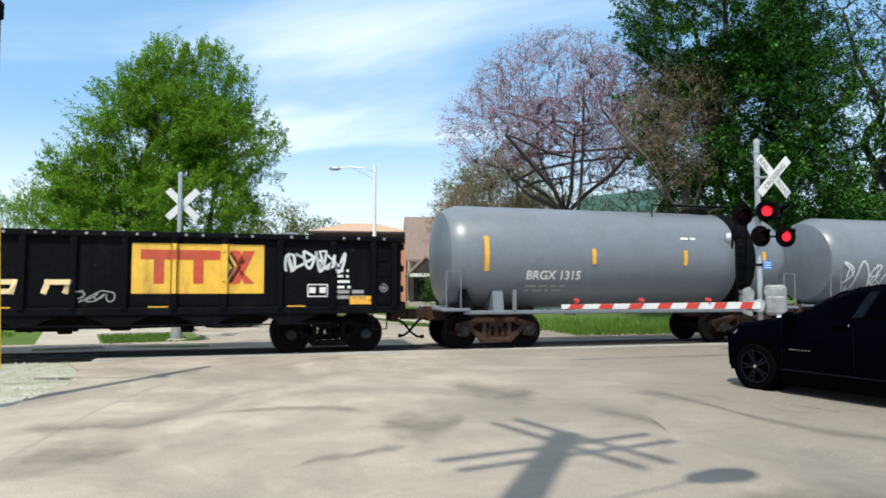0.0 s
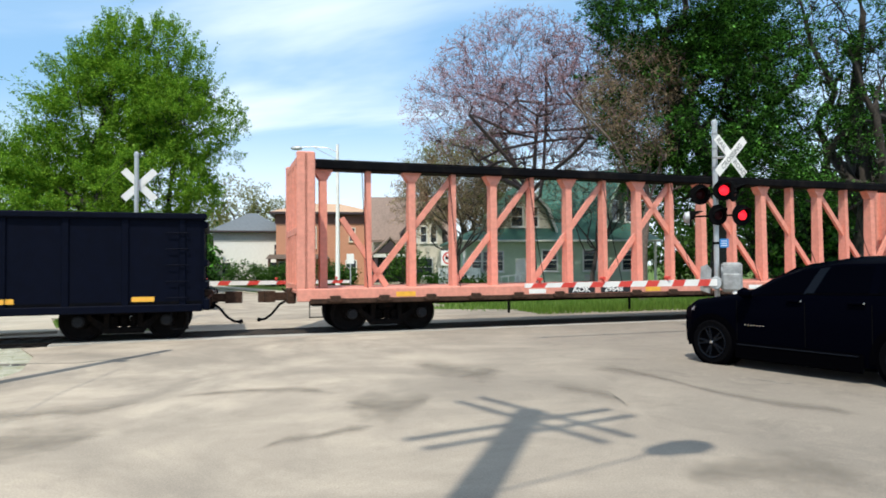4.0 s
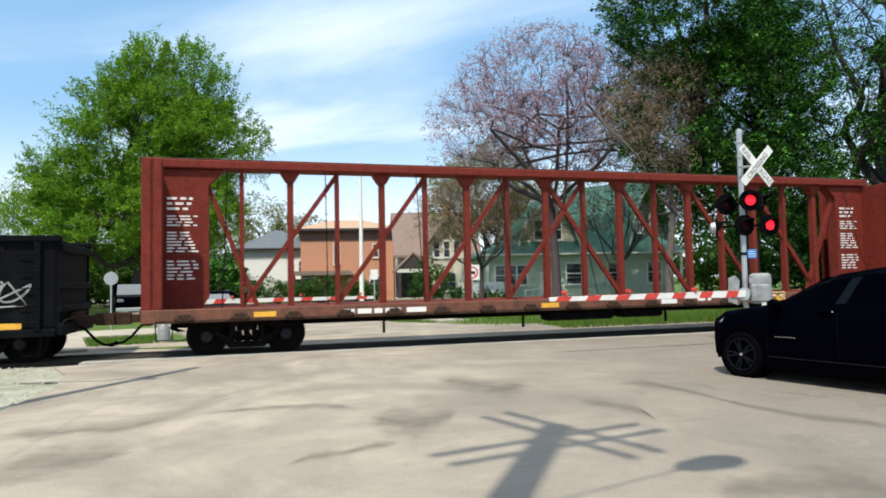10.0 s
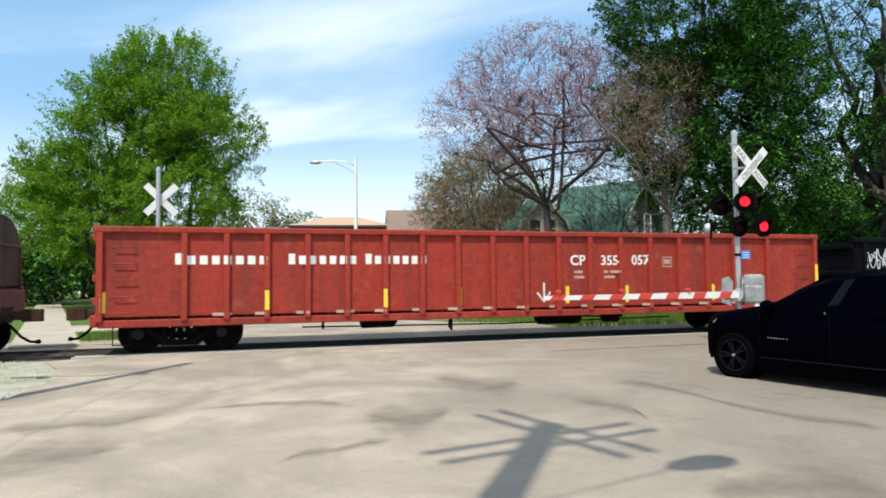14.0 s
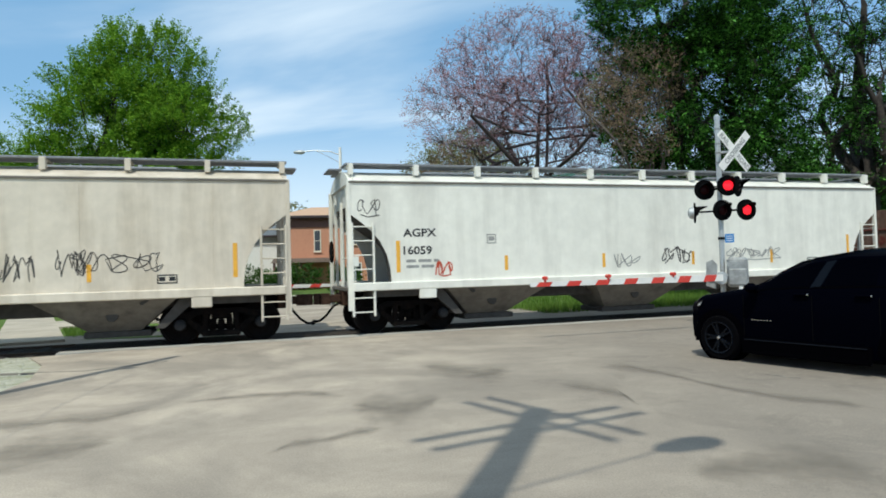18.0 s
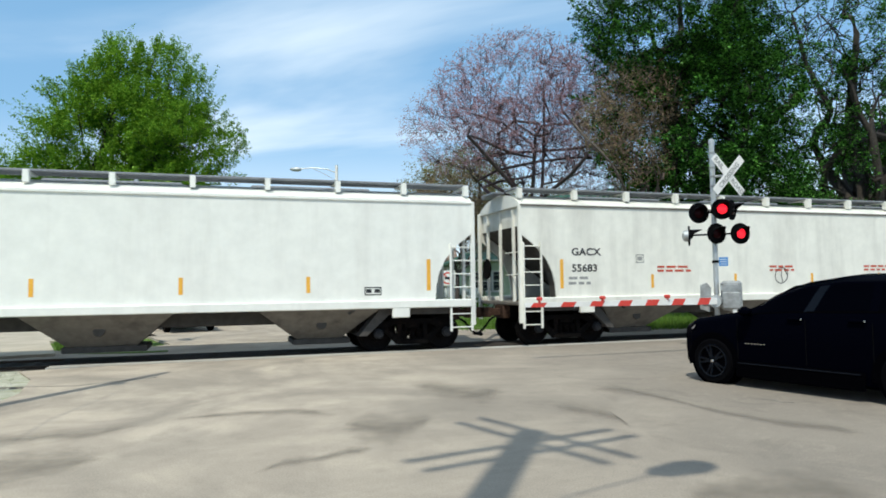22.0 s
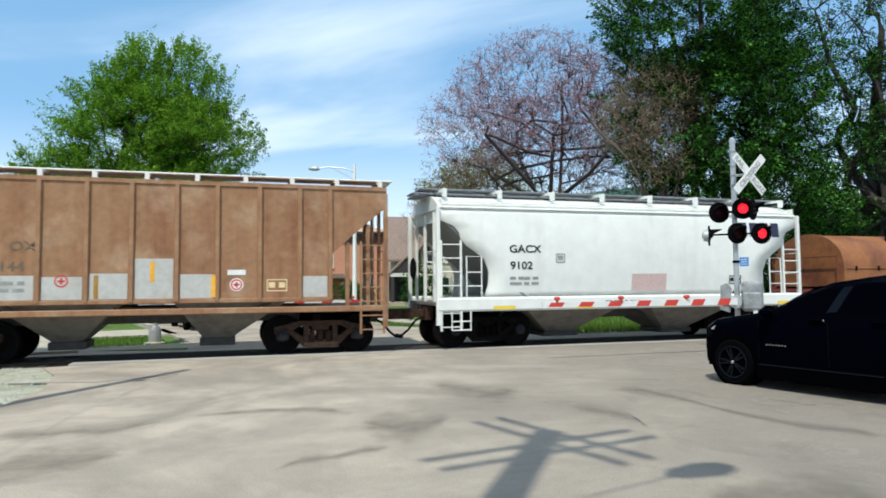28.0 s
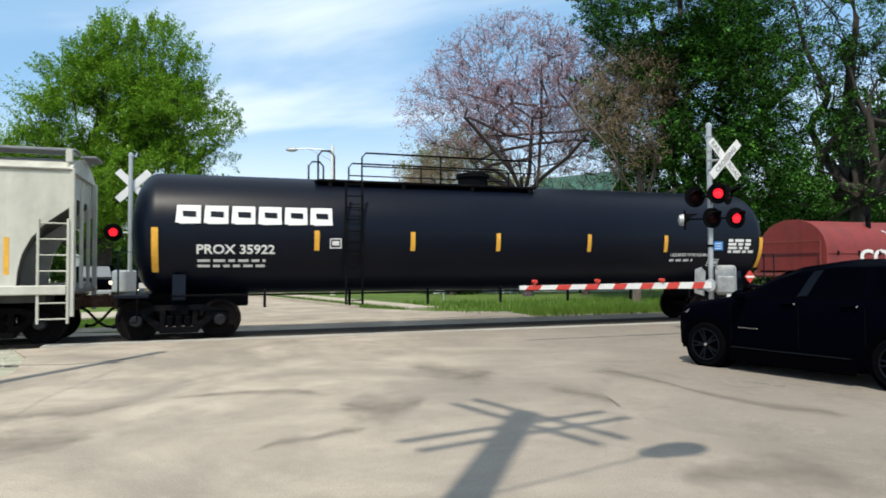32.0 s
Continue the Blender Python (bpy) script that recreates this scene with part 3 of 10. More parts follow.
def build_ground():
    tagged(part("ground", Geo().box(-1500, 1500, -1500, 1500, -3.0, -0.08), M_GRASS), "green spring grass ground reaching the horizon", "ground", kind="structure")
    near = -1.42
    slab("road_near", [by_track(70, near), by_track(-7.4, near), (-8.3, 13.9), (-7.3, 12.6), (-6.5, 10.9), (-6.15, 9.3), (-5.95, 8.2), (-6.2, 6.0), (-9, 0), (-16, -14), (60, -40), (80, 20)],
         -0.3, 0.0, M_ROAD, "worn pale pavement with patches and cracks at the crossing", "road")
    slab("gravel_corner", [by_track(-7.4, near), (-8.3, 13.9), (-7.3, 12.6), (-6.5, 10.9), (-6.15, 9.3), (-5.95, 8.2), (-6.2, 6.0), (-9, 0), (-30, 0), by_track(-40, near - 0.4)],
         -0.3, -0.03, M_GRAVEL, "pale weedy gravel verge at the pavement's edge", "gravel")
    # road beyond the track: street with a flared mouth, walks on both sides
    slab("road_far", [by_track(-9.2, 3.28), by_track(9.3, 3.28), street(13.2, 21.5), street(11.9, 25), street(11.6, 200), street(3.7, 200), street(3.7, 21.2), street(3.2, 20.8)],
         -0.3, 0.0, M_ROAD, "worn pale street running away beyond the track", "road")
    for n0, n1, d0, d1, name in ((13.6, 15.0, 24, 120, "sidewalk_1"), (-0.9, 0.7, 20.2, 120, "sidewalk_2"), (0.7, 4.0, 25.4, 28.8, "sidewalk_3")):
        slab(name, [street(n0, d0), street(n1, d0), street(n1, d1), street(n0, d1)], -0.2, 0.0, M_WALK, "pale concrete sidewalk beside the street", "sidewalk")
    slab("grass_island", [(-9.97, 18.1), (-8.6, 18.15), (-7.5, 18.3), (-7.08, 18.5), (-7.3, 19.2), street(3.2, 22.5), street(3.3, 25.3), street(0.8, 25.3), street(0.75, 21)], -0.2, -0.055, M_GRASS, "low mown grass island at the signal's foot", "grass")
    for n, d0, d1 in ((3.62, 30, 120), (11.68, 25, 120)):
        g = Geo().prism([(street(n - 0.09, d)[0], street(n - 0.09, d)[1]) for d in (d0, d1)] + [(street(n + 0.09, d)[0], street(n + 0.09, d)[1]) for d in (d1, d0)], -0.2, 0.11, "z")
        tagged(part("kerb", g, M_WALK), "pale concrete kerb along the street", "kerb", kind="structure")
    slab("ballast_bed", [by_track(-120, near - 0.5), by_track(-8.6, near), by_track(-8.6, 0.86), by_track(-15, 0.86), by_track(-15, 2.2), by_track(-120, 2.2)], -0.3, -0.06, M_BALLAST, "dark stone ballast under the track", "ballast")
    slab("ballast_bed_far", [by_track(14, near), by_track(160, near), by_track(160, 2.6), by_track(11, 2.0)], -0.3, -0.05, M_BALLAST, "dark stone ballast under the track", "ballast")
    # rails and crossing panels
    for s in (-1, 1):
        g = Geo()
        y = s * 0.7525
        m = TRACK
        g.prism([(y - 0.036, 0.0), (y + 0.036, 0.0), (y + 0.03, -0.04), (y + 0.008, -0.05), (y + 0.008, -0.13), (y + 0.07, -0.15), (y - 0.07, -0.15), (y - 0.008, -0.13), (y - 0.008, -0.05), (y - 0.03, -0.04)], -160, 160, "x", m)
        tagged(part("rail", g, M_RAIL), "worn steel rail with a bright top", "rail", kind="structure", group="rails of the track")
    slab("crossing_strip", [by_track(-8.6, near), by_track(14, near), by_track(14, -0.86), by_track(-8.6, -0.86)], -0.3, 0.006, M_PANELROAD, "pale concrete crossing strip along the near rail", "crossing panel")
    slab("crossing_middle", [by_track(-8.6, -0.64), by_track(14, -0.64), by_track(14, 0.64), by_track(-8.6, 0.64)], -0.3, 0.0, M_TIMBER, "dark timber and rubber panel between the rails", "crossing panel")
    # added dip that keeps the wagons' shadow beyond the far rail out of sight
    dip = Geo().prism([(0.86, -0.01), (1.0, -0.055), (2.3, -0.072), (2.6, -0.06), (3.3, -0.004), (3.3, -0.3), (0.86, -0.3)], -15, 14, "x", TRACK)
    tagged(part("shadow_hiding_dip", dip, M_ROAD), "worn pale pavement with an added dip along the far rail", "road", kind="structure")
    slab("flangeway", [by_track(-8.6, -0.95), by_track(14, -0.95), by_track(14, -0.83), by_track(-8.6, -0.83)], -0.3, 0.010, M_RUBBER, "black rubber flangeway seal by the rail", "rubber seal")
    tie_mesh = Geo().cbox(-0.11, 0.11, -1.3, 1.3, -0.2, -0.045, 0.01).mesh("tie")
    bed = thing("track_ties", "weathered wooden ties in dark ballast", "ties", TRACK, kind="structure")
    for k in range(60):
        part("tie", tie_mesh, M_TIE, bed, m=pose(-9.2 - 0.53 * k, 0, 0))
    # marks in the pavement
    rnd = random.Random(4)
    # sealed seams
    for line, w in ((((-7.5, 11.6), (-6.7, 11.62), (-6.0, 11.66), (-5.5, 12.15), (-5.0, 12.65)), 0.06),
                    (((4.6, 9.3), (4.75, 9.15), (4.72, 9.0), (4.9, 8.95)), 0.04)):
        left, right = [], []
        for k, p in enumerate(line):
            a, b = Vector(line[max(0, k - 1)]), Vector(line[min(len(line) - 1, k + 1)])
            d = (b - a).normalized() * w * rnd.uniform(0.35, 0.7)
            left.append((p[0] - d.y, p[1] + d.x)); right.append((p[0] + d.y, p[1] - d.x))
        slab("road_seam", left + right[::-1], -0.05, 0.0045, M_SEAM, "dark sealed seam in the pavement", "road seam")
    soil = stain_material()
    for line in (((-5.26, 7.42, 0.28), (-4.59, 7.55, 0.41), (-3.8, 7.75, 0.37), (-3.36, 8.26, 0.18)),
                 ((-4.51, 6.37, 0.85), (-3.84, 6.32, 0.79), (-3.4, 6.39, 0.64), (-3.08, 6.62, 0.18)),
                 ((-1.07, 8.14, 0.21), (-0.76, 7.88, 0.71), (-0.41, 7.64, 0.79), (-0.13, 8.06, 0.47), (0.11, 8.37, 0.14)),
                 ((-1.58, 5.93, 0.09), (-1.35, 6.32, 0.19), (-1.05, 6.45, 0.13), (-0.81, 6.68, 0.21), (-0.48, 6.85, 0.12)),
                 ((2.38, 10.29, 0.27), (2.99, 10.31, 0.5), (3.32, 9.51, 0.42), (3.6, 8.49, 0.34), (3.99, 7.73, 0.31), (4.34, 7.44, 0.29), (4.75, 7.12, 0.21)),
                 ((1.74, 4.99, 0.1), (2.24, 5.2, 0.35), (2.9, 5.21, 0.63), (3.56, 5.22, 0.64)),
                 ((-0.43, 11.36, 0.33), (0.14, 10.75, 0.84), (0.72, 10.04, 0.84), (1.28, 10.49, 0.46)),
                 ((-3.43, 8.44, 0.11), (-2.49, 8.85, 0.2), (-1.69, 8.95, 0.25), (-1.03, 8.5, 0.15)),
                 ((1.52, 9.03, 0.25), (2.0, 8.64, 0.46), (2.31, 8.21, 0.49), (2.23, 7.48, 0.14))):
        road_stain(line, soil)
    # grass blades on the verges beyond the track
    rs = np.random.RandomState(3)
    verts, faces = [], []

    def blades(fn, count, hgt):
        for _ in range(count):
            p = fn(rs.rand(), rs.rand())
            a, h = rs.rand() * 6.28, hgt * (0.5 + rs.rand())
            dx, dy = 0.02 * math.cos(a), 0.02 * math.sin(a)
            b = len(verts)
            lean = 0.5 * h * (rs.rand(2) - 0.5)
            verts.extend(((p[0] - dx, p[1] - dy, -0.085), (p[0] + dx, p[1] + dy, -0.085), (p[0] + lean[0], p[1] + lean[1], -0.085 + h)))
            faces.append((b, b + 1, b + 2))
    blades(lambda u, v: by_track(-30 + 17 * u, 4.0 + 5.0 * v), 5000, 0.16)
    blades(lambda u, v: street(0.8 + 2.3 * u, 20.8 + 4.3 * v), 2500, 0.10)
    blades(lambda u, v: by_track(5.0 + 13 * u, 2.9 + 1.8 * v), 7000, 0.28)
    blades(lambda u, v: by_track(3.2 + 26 * u, 4.5 + 9 * v), 9000, 0.22)
    blades(lambda u, v: street(11.9 + 1.6 * u, 24 + 20 * v), 4500, 0.13)
    blades(lambda u, v: (-12 + 5.5 * u + 0.0, 8.2 + 5.5 * v) if u < 0.9 - v * 0.5 else (-9, 11), 500, 0.2)
    g = Geo()
    g.v, g.f = verts, faces
    tagged(part("grass", g, M_BLADE), "green spring grass on the verges", "grass", kind="stuff")
    # loose stones on the gravel corner
    g = Geo()
    for _ in range(900):
        x, y = rs.uniform(-12, -6.2), rs.uniform(7.5, 14)
        if x > -6.2 - max(0, (y - 10)) * 0.55:
            continue
        r = rs.uniform(0.015, 0.05)
        g.add([(x - r, y, -0.03), (x, y - r, -0.03), (x + r, y, -0.03), (x, y + r, -0.03), (x + r * 0.2, y, -0.03 + r)], [(0, 1, 4), (1, 2, 4), (2, 3, 4), (3, 0, 4)])
    tagged(part("loose_stones", g, M_GRAVEL), "loose pale stones on the gravel verge", "stones", kind="stuff")


def leaf_material(name, dark, light, trans=0.35, gloss=0.015, skew=1.0):
    """Leaves: colour differs from leaf to leaf; some light passes through."""
    m = bpy.data.materials.new(name)
    m.use_nodes = True
    nt = m.node_tree
    nt.nodes.clear()
    n, l = nt.nodes.new, nt.links.new
    geo = n("ShaderNodeNewGeometry")
    mx = n("ShaderNodeMix"); mx.data_type = "RGBA"
    mx.inputs["A"].default_value, mx.inputs["B"].default_value = (*dark, 1), (*light, 1)
    pw = n("ShaderNodeMath"); pw.operation = "POWER"
    pw.inputs[1].default_value = skew
    l(geo.outputs["Random Per Island"], pw.inputs[0]); l(pw.outputs[0], mx.inputs["Factor"])
    d, t, g, s1, s2, o = n("ShaderNodeBsdfDiffuse"), n("ShaderNodeBsdfTranslucent"), n("ShaderNodeBsdfGlossy"), n("ShaderNodeMixShader"), n("ShaderNodeMixShader"), n("ShaderNodeOutputMaterial")
    g.inputs["Roughness"].default_value = 0.45
    g.inputs["Color"].default_value = (0.6, 0.65, 0.6, 1)
    s1.inputs[0].default_value, s2.inputs[0].default_value = trans, gloss
    l(mx.outputs["Result"], d.inputs["Color"]); l(mx.outputs["Result"], t.inputs["Color"])
    l(d.outputs[0], s1.inputs[1]); l(t.outputs[0], s1.inputs[2])
    l(s1.outputs[0], s2.inputs[1]); l(g.outputs[0], s2.inputs[2])
    l(s2.outputs[0], o.inputs[0])
    return m


M_BLADE = leaf_material("grass_blade", (0.07, 0.14, 0.02), (0.17, 0.28, 0.05))
M_LEAF = leaf_material("fresh_leaf", (0.05, 0.155, 0.015), (0.29, 0.49, 0.042), 0.34)
M_LEAFDARK = leaf_material("dark_leaf", (0.003, 0.014, 0.004), (0.15, 0.42, 0.055), 0.13, 0.03, 2.2)
M_LEAFOLIVE = leaf_material("olive_bud", (0.12, 0.13, 0.04), (0.32, 0.32, 0.12))
M_LEAFRED = leaf_material("red_bud", (0.32, 0.18, 0.20), (0.56, 0.36, 0.40))
M_LEAFBROWN = leaf_material("brown_bud", (0.20, 0.135, 0.085), (0.46, 0.34, 0.22))
M_LEAFHEDGE = leaf_material("hedge_leaf", (0.02, 0.06, 0.01), (0.08, 0.17, 0.03))
M_BARK = mat("grey_bark", (0.06, 0.047, 0.044), 0.9, grain=0.4, grain_scale=9, stain=(0.03, 0.024, 0.022), stain_scale=2.5, stain_amt=0.7, streak=True, bump=0.8, bump_scale=14)
M_BARKMAUVE = mat("mauve_grey_bark", (0.075, 0.054, 0.060), 0.9, grain=0.4, grain_scale=9, bump=0.8, bump_scale=14)
M_BARKPALE = mat("pale_brown_bark", (0.13, 0.10, 0.085), 0.9, grain=0.4, grain_scale=9, bump=0.8, bump_scale=14)
M_BARKDARK = mat("dark_bark", (0.04, 0.033, 0.028), 0.9, grain=0.4, grain_scale=9, bump=0.8, bump_scale=14)
build_ground()


# ---- train kit: trucks, couplers, ladders, lettering on sides ----
V0, ACC = 10.331, -0.006665
WHEEL_R = 0.457
MOVERS, ROLLERS = [], []          # wagons with their place at the start; wheelsets with their place on the wagon
SHARED = {}


def travel(t):
    """Metres that the train has gone at t seconds; it slows a little."""
    return V0 * t + ACC * ((t - 16) ** 2 - 256)


def shared(key, make, smooth=0):
    if key not in SHARED:
        SHARED[key] = make().mesh(key, smooth)
    return SHARED[key]


def side_frame_geo():
    g = Geo()
    g.prism([(-1.08, 0.50), (-1.08, 0.66), (-0.80, 0.72), (-0.52, 0.80), (0.52, 0.80), (0.80, 0.72), (1.08, 0.66), (1.08, 0.50), (0.76, 0.52), (0.5, 0.68), (-0.5, 0.68), (-0.76, 0.52)], -0.08, 0.08)
    g.prism([(-0.76, 0.52), (-0.70, 0.60), (-0.30, 0.34), (-0.30, 0.20), (-0.42, 0.20)], -0.07, 0.07)
    g.prism([(0.76, 0.52), (0.70, 0.60), (0.30, 0.34), (0.30, 0.20), (0.42, 0.20)], -0.07, 0.07)
    g.cbox(-0.42, 0.42, -0.10, 0.10, 0.17, 0.31, 0.02)
    for x in (-0.34, 0.34):
        g.cbox(x - 0.06, x + 0.06, -0.085, 0.085, 0.3, 0.72, 0.015)
    for x in (-0.889, 0.889):
        g.cbox(x - 0.14, x + 0.14, -0.11, 0.11, 0.34, 0.62, 0.03)
    return g


def spring_geo():
    prof = [(0.30, 0.02)]
    for k in range(5):
        z = 0.315 + 0.048 * k
        prof += [(z, 0.06), (z + 0.014, 0.088), (z + 0.03, 0.088), (z + 0.042, 0.06)]
    return Geo().lathe(prof + [(0.56, 0.02)], (0, 0, 0), "z", 8)


def bolster_geo():
    g = Geo()
    g.cbox(-0.22, 0.22, -1.05, 1.05, 0.56, 0.72, 0.03)
    g.tube((0, 0, 0.70), (0, 0, 0.92), 0.32, n=14)
    for s in (-1, 1):
        g.cbox(s * 0.42 - 0.05, s * 0.42 + 0.05, -0.8, 0.8, 0.36, 0.46, 0.015)      # brake beams
    return g


def wheelset_geo():
    g = Geo()
    g.tube((0, -1.12, 0), (0, 1.12, 0), 0.085, n=10)
    for s in (-1, 1):
        c = (0, 0, 0)
        p = [(s * 0.66, 0.30), (s * 0.655, 0.47), (s * 0.685, 0.485), (s * 0.70, 0.457), (s * 0.80, 0.452), (s * 0.805, 0.40), (s * 0.77, 0.375),
             (s * 0.735, 0.2), (s * 0.80, 0.16), (s * 0.80, 0.10)]
        g.lathe(p, c, "y", 28)
    return g


def cap_geo():
    g = Geo()
    for s in (1,):
        g.lathe([(s * 1.10, 0.13), (s * 1.19, 0.125), (s * 1.215, 0.10), (s * 1.215, 0.02)], (0, 0, 0), "y", 14)
        for k in range(3):
            a = k * 2.094
            g.tube((0.065 * math.cos(a), s * 1.21, 0.065 * math.sin(a)), (0.065 * math.cos(a), s * 1.235, 0.065 * math.sin(a)), 0.02, n=6)
    return g


def truck(car, x, s0, gear=None):
    gear = gear or M_RUNNING
    t = part("truck", shared("truck_bolster", bolster_geo), gear, car, m=pose(x, 0, 0))
    for s in (-1, 1):
        part("side_frame", shared("side_frame", side_frame_geo), gear, t, m=pose(0, s * 1.02, 0))
        for x in (-0.19, 0.0, 0.19):
            part("spring", shared("spring", spring_geo, 40), gear, t, m=pose(x, s * 1.02, 0))
        part("brake_shoe", shared("brake_shoe", lambda: Geo().cbox(-0.035, 0.035, -0.06, 0.06, 0.34, 0.62, 0.01)), M_RUNNING, t, m=pose(s * 0.40, -0.73, 0))
    for dx in (-0.889, 0.889):
        w = part("wheelset", shared("wheelset", wheelset_geo, 40), M_WHEEL, t, m=pose(dx, 0, WHEEL_R))
        cap = shared("bearing_cap", cap_geo, 40)
        for turn in (0, 180):
            part("bearing_cap", cap, M_CAP, t, m=pose(dx, 0, WHEEL_R, 0, 0, turn))
        ROLLERS.append((w, dx, s0 + x + dx))
    return t


def coupler(car, x, sgn, reach):
    """Drawbar and knuckle at an end, with a hanging brake hose."""
    g = Geo()
    g.cbox(0, reach * 0.55, -0.09, 0.09, 0.78, 0.98, 0.02)
    g.prism([(reach * 0.5, -0.13), (reach * 0.78, -0.17), (reach * 1.0, -0.12), (reach * 1.02, 0.04), (reach * 0.84, 0.05), (reach * 0.8, 0.16), (reach * 0.5, 0.13)], 0.74, 1.02, "z")
    g.cbox(-0.1, 0.12, -0.32, 0.32, 0.70, 1.08, 0.03)
    m = pose(x, 0, 0, 0, 0, 0 if sgn > 0 else 180)
    part("coupler", g, M_RUNNING_RUST, car, m=m)
    h = Geo()
    pts = [(0.05, -0.28, 0.78), (0.25, -0.34, 0.66), (0.45, -0.33, 0.42), (0.62, -0.28, 0.30), (reach * 0.98, -0.22, 0.28)]
    h.pipe(pts, 0.032, 7)
    h.tube((reach * 0.92, -0.22, 0.28), (reach * 1.02, -0.22, 0.30), 0.05, n=7)
    part("air_hose", h, M_STEEL_BLACK, car, m=m, smooth=50)
    lever = Geo().pipe([(-0.05, -1.35, 0.86), (0.05, -1.3, 0.95), (0.1, -0.5, 0.98), (0.22, -0.1, 1.08)], 0.02, 5)
    part("uncoupling_lever", lever, M_RUNNING_RUST, car, m=m)


def ladder(car, x0, x1, z0, z1, y, material, rungs=6, name="ladder"):
    g = Geo()
    for x in (x0, x1):
        g.cbox(x - 0.025, x + 0.025, y - 0.03, y + 0.03, z0, z1, 0.006)
    for k in range(rungs):
        z = z0 + 0.1 + (z1 - z0 - 0.2) * k / max(1, rungs - 1)
        g.tube((x0, y, z), (x1, y, z), 0.016, n=6)
    part(name, g, material, car)


def grab_irons(car, x0, x1, y, zs, material):
    for z in zs:
        g = Geo().pipe([(x0, y + 0.07, z), (x0, y - 0.03, z), (x1, y - 0.03, z), (x1, y + 0.07, z)], 0.014, 6)
        part("grab_iron", g, material, car)


def patch(name, x0, x1, z0, z1, material, car, at, label="", step=0.08, nz=1):
    """A painted rectangle that follows the side's skin."""
    nu = max(1, int(abs(x1 - x0) / step))
    return part(name, Geo().grid(lambda u, v: at(x0 + (x1 - x0) * u, z0 + (z1 - z0) * v), nu, nz), material, car, label)


def poly_patch(name, pts, material, car, at, label=""):
    """A painted quadrilateral: pts are its four corners."""
    a, b, c, d = [Vector((*p, 0)) for p in pts]

    def fn(u, v):
        p = (a * (1 - u) + b * u) * (1 - v) + (d * (1 - u) + c * u) * v
        return at(p.x, p.y)
    n = max(2, int(abs(max(p[0] for p in pts) - min(p[0] for p in pts)) / 0.08))
    return part(name, Geo().grid(fn, n, 4), material, car, label)


def ribbon(g, pts, w, at):
    """A painted stroke of width w along (x, z) points."""
    v = []
    for k, p in enumerate(pts):
        a, b = Vector(pts[max(0, k - 1)]), Vector(pts[min(len(pts) - 1, k + 1)])
        d = (b - a).normalized() if (b - a).length > 1e-6 else Vector((1, 0))
        n = Vector((-d.y, d.x)) * (w / 2)
        v += [at(p[0] + n.x, p[1] + n.y), at(p[0] - n.x, p[1] - n.y)]
    g.add(v, [(2 * k, 2 * k + 1, 2 * k + 3, 2 * k + 2) for k in range(len(pts) - 1)])


def broad_stroke(g, pts, w, at, cols=10, step=0.035):
    """A wide painted stroke that follows the posts under it: many columns across and short steps along."""
    fine = [Vector(pts[0])]
    for p, q in zip(pts, pts[1:]):
        p, q = Vector(p), Vector(q)
        n = max(1, int((q - p).length / step))
        fine += [p.lerp(q, (k + 1) / n) for k in range(n)]
    v, last = [], len(fine) - 1
    for k, p in enumerate(fine):
        d = fine[min(last, k + 2)] - fine[max(0, k - 2)]
        d = d.normalized() if d.length > 1e-6 else Vector((1, 0))
        n = Vector((-d.y, d.x)) * (w / 2)
        v += [at(p.x + n.x * u, p.y + n.y * u) for u in [2 * j / cols - 1 for j in range(cols + 1)]]
    c = cols + 1
    g.add(v, [(c * k + j, c * k + j + 1, c * (k + 1) + j + 1, c * (k + 1) + j) for k in range(last) for j in range(cols)])


def scribble(name, x0, x1, z0, z1, material, car, at, seed, loops=5, w=0.035, label="sprayed unreadable tag"):
    """One running spray stroke that loops through a box."""
    rnd = random.Random(seed)
    line = []
    for k in range(loops):
        cx = x0 + (x1 - x0) * (k + 0.5 + rnd.uniform(-0.15, 0.15)) / loops
        rx, rz = (x1 - x0) / loops * rnd.uniform(0.35, 0.62), (z1 - z0) * rnd.uniform(0.28, 0.5)
        ph, turns, cz = rnd.uniform(0, 6.28), rnd.uniform(0.5, 0.95), (z0 + z1) / 2 + rnd.uniform(-0.1, 0.1) * (z1 - z0)
        kx, kz = rnd.choice((1, 1, 2)), rnd.choice((1, 2, 1.5))
        line += [(cx + rx * math.sin(ph + kx * a), cz + rz * math.cos(ph * 0.7 + kz * a)) for a in [turns * 6.28 * i / 16 for i in range(17)]]
        if rnd.random() < 0.6:
            xx = cx + rnd.uniform(-0.4, 0.4) * rx
            line += [(xx, z1 - rnd.uniform(0, 0.15) * (z1 - z0)), (xx + rnd.uniform(-0.08, 0.08), (z0 + z1) / 2), (xx + rnd.uniform(-0.1, 0.1), z0)]
    if rnd.random() < 0.5:                       # a closing flourish under the word
        line += [(x1, z0 - 0.02), ((x0 + x1) / 2, z0 - 0.06), (x0 + 0.2 * (x1 - x0), z0)]
    g = Geo()
    ribbon(g, line, w, at)
    return part(name, g, material, car, label)


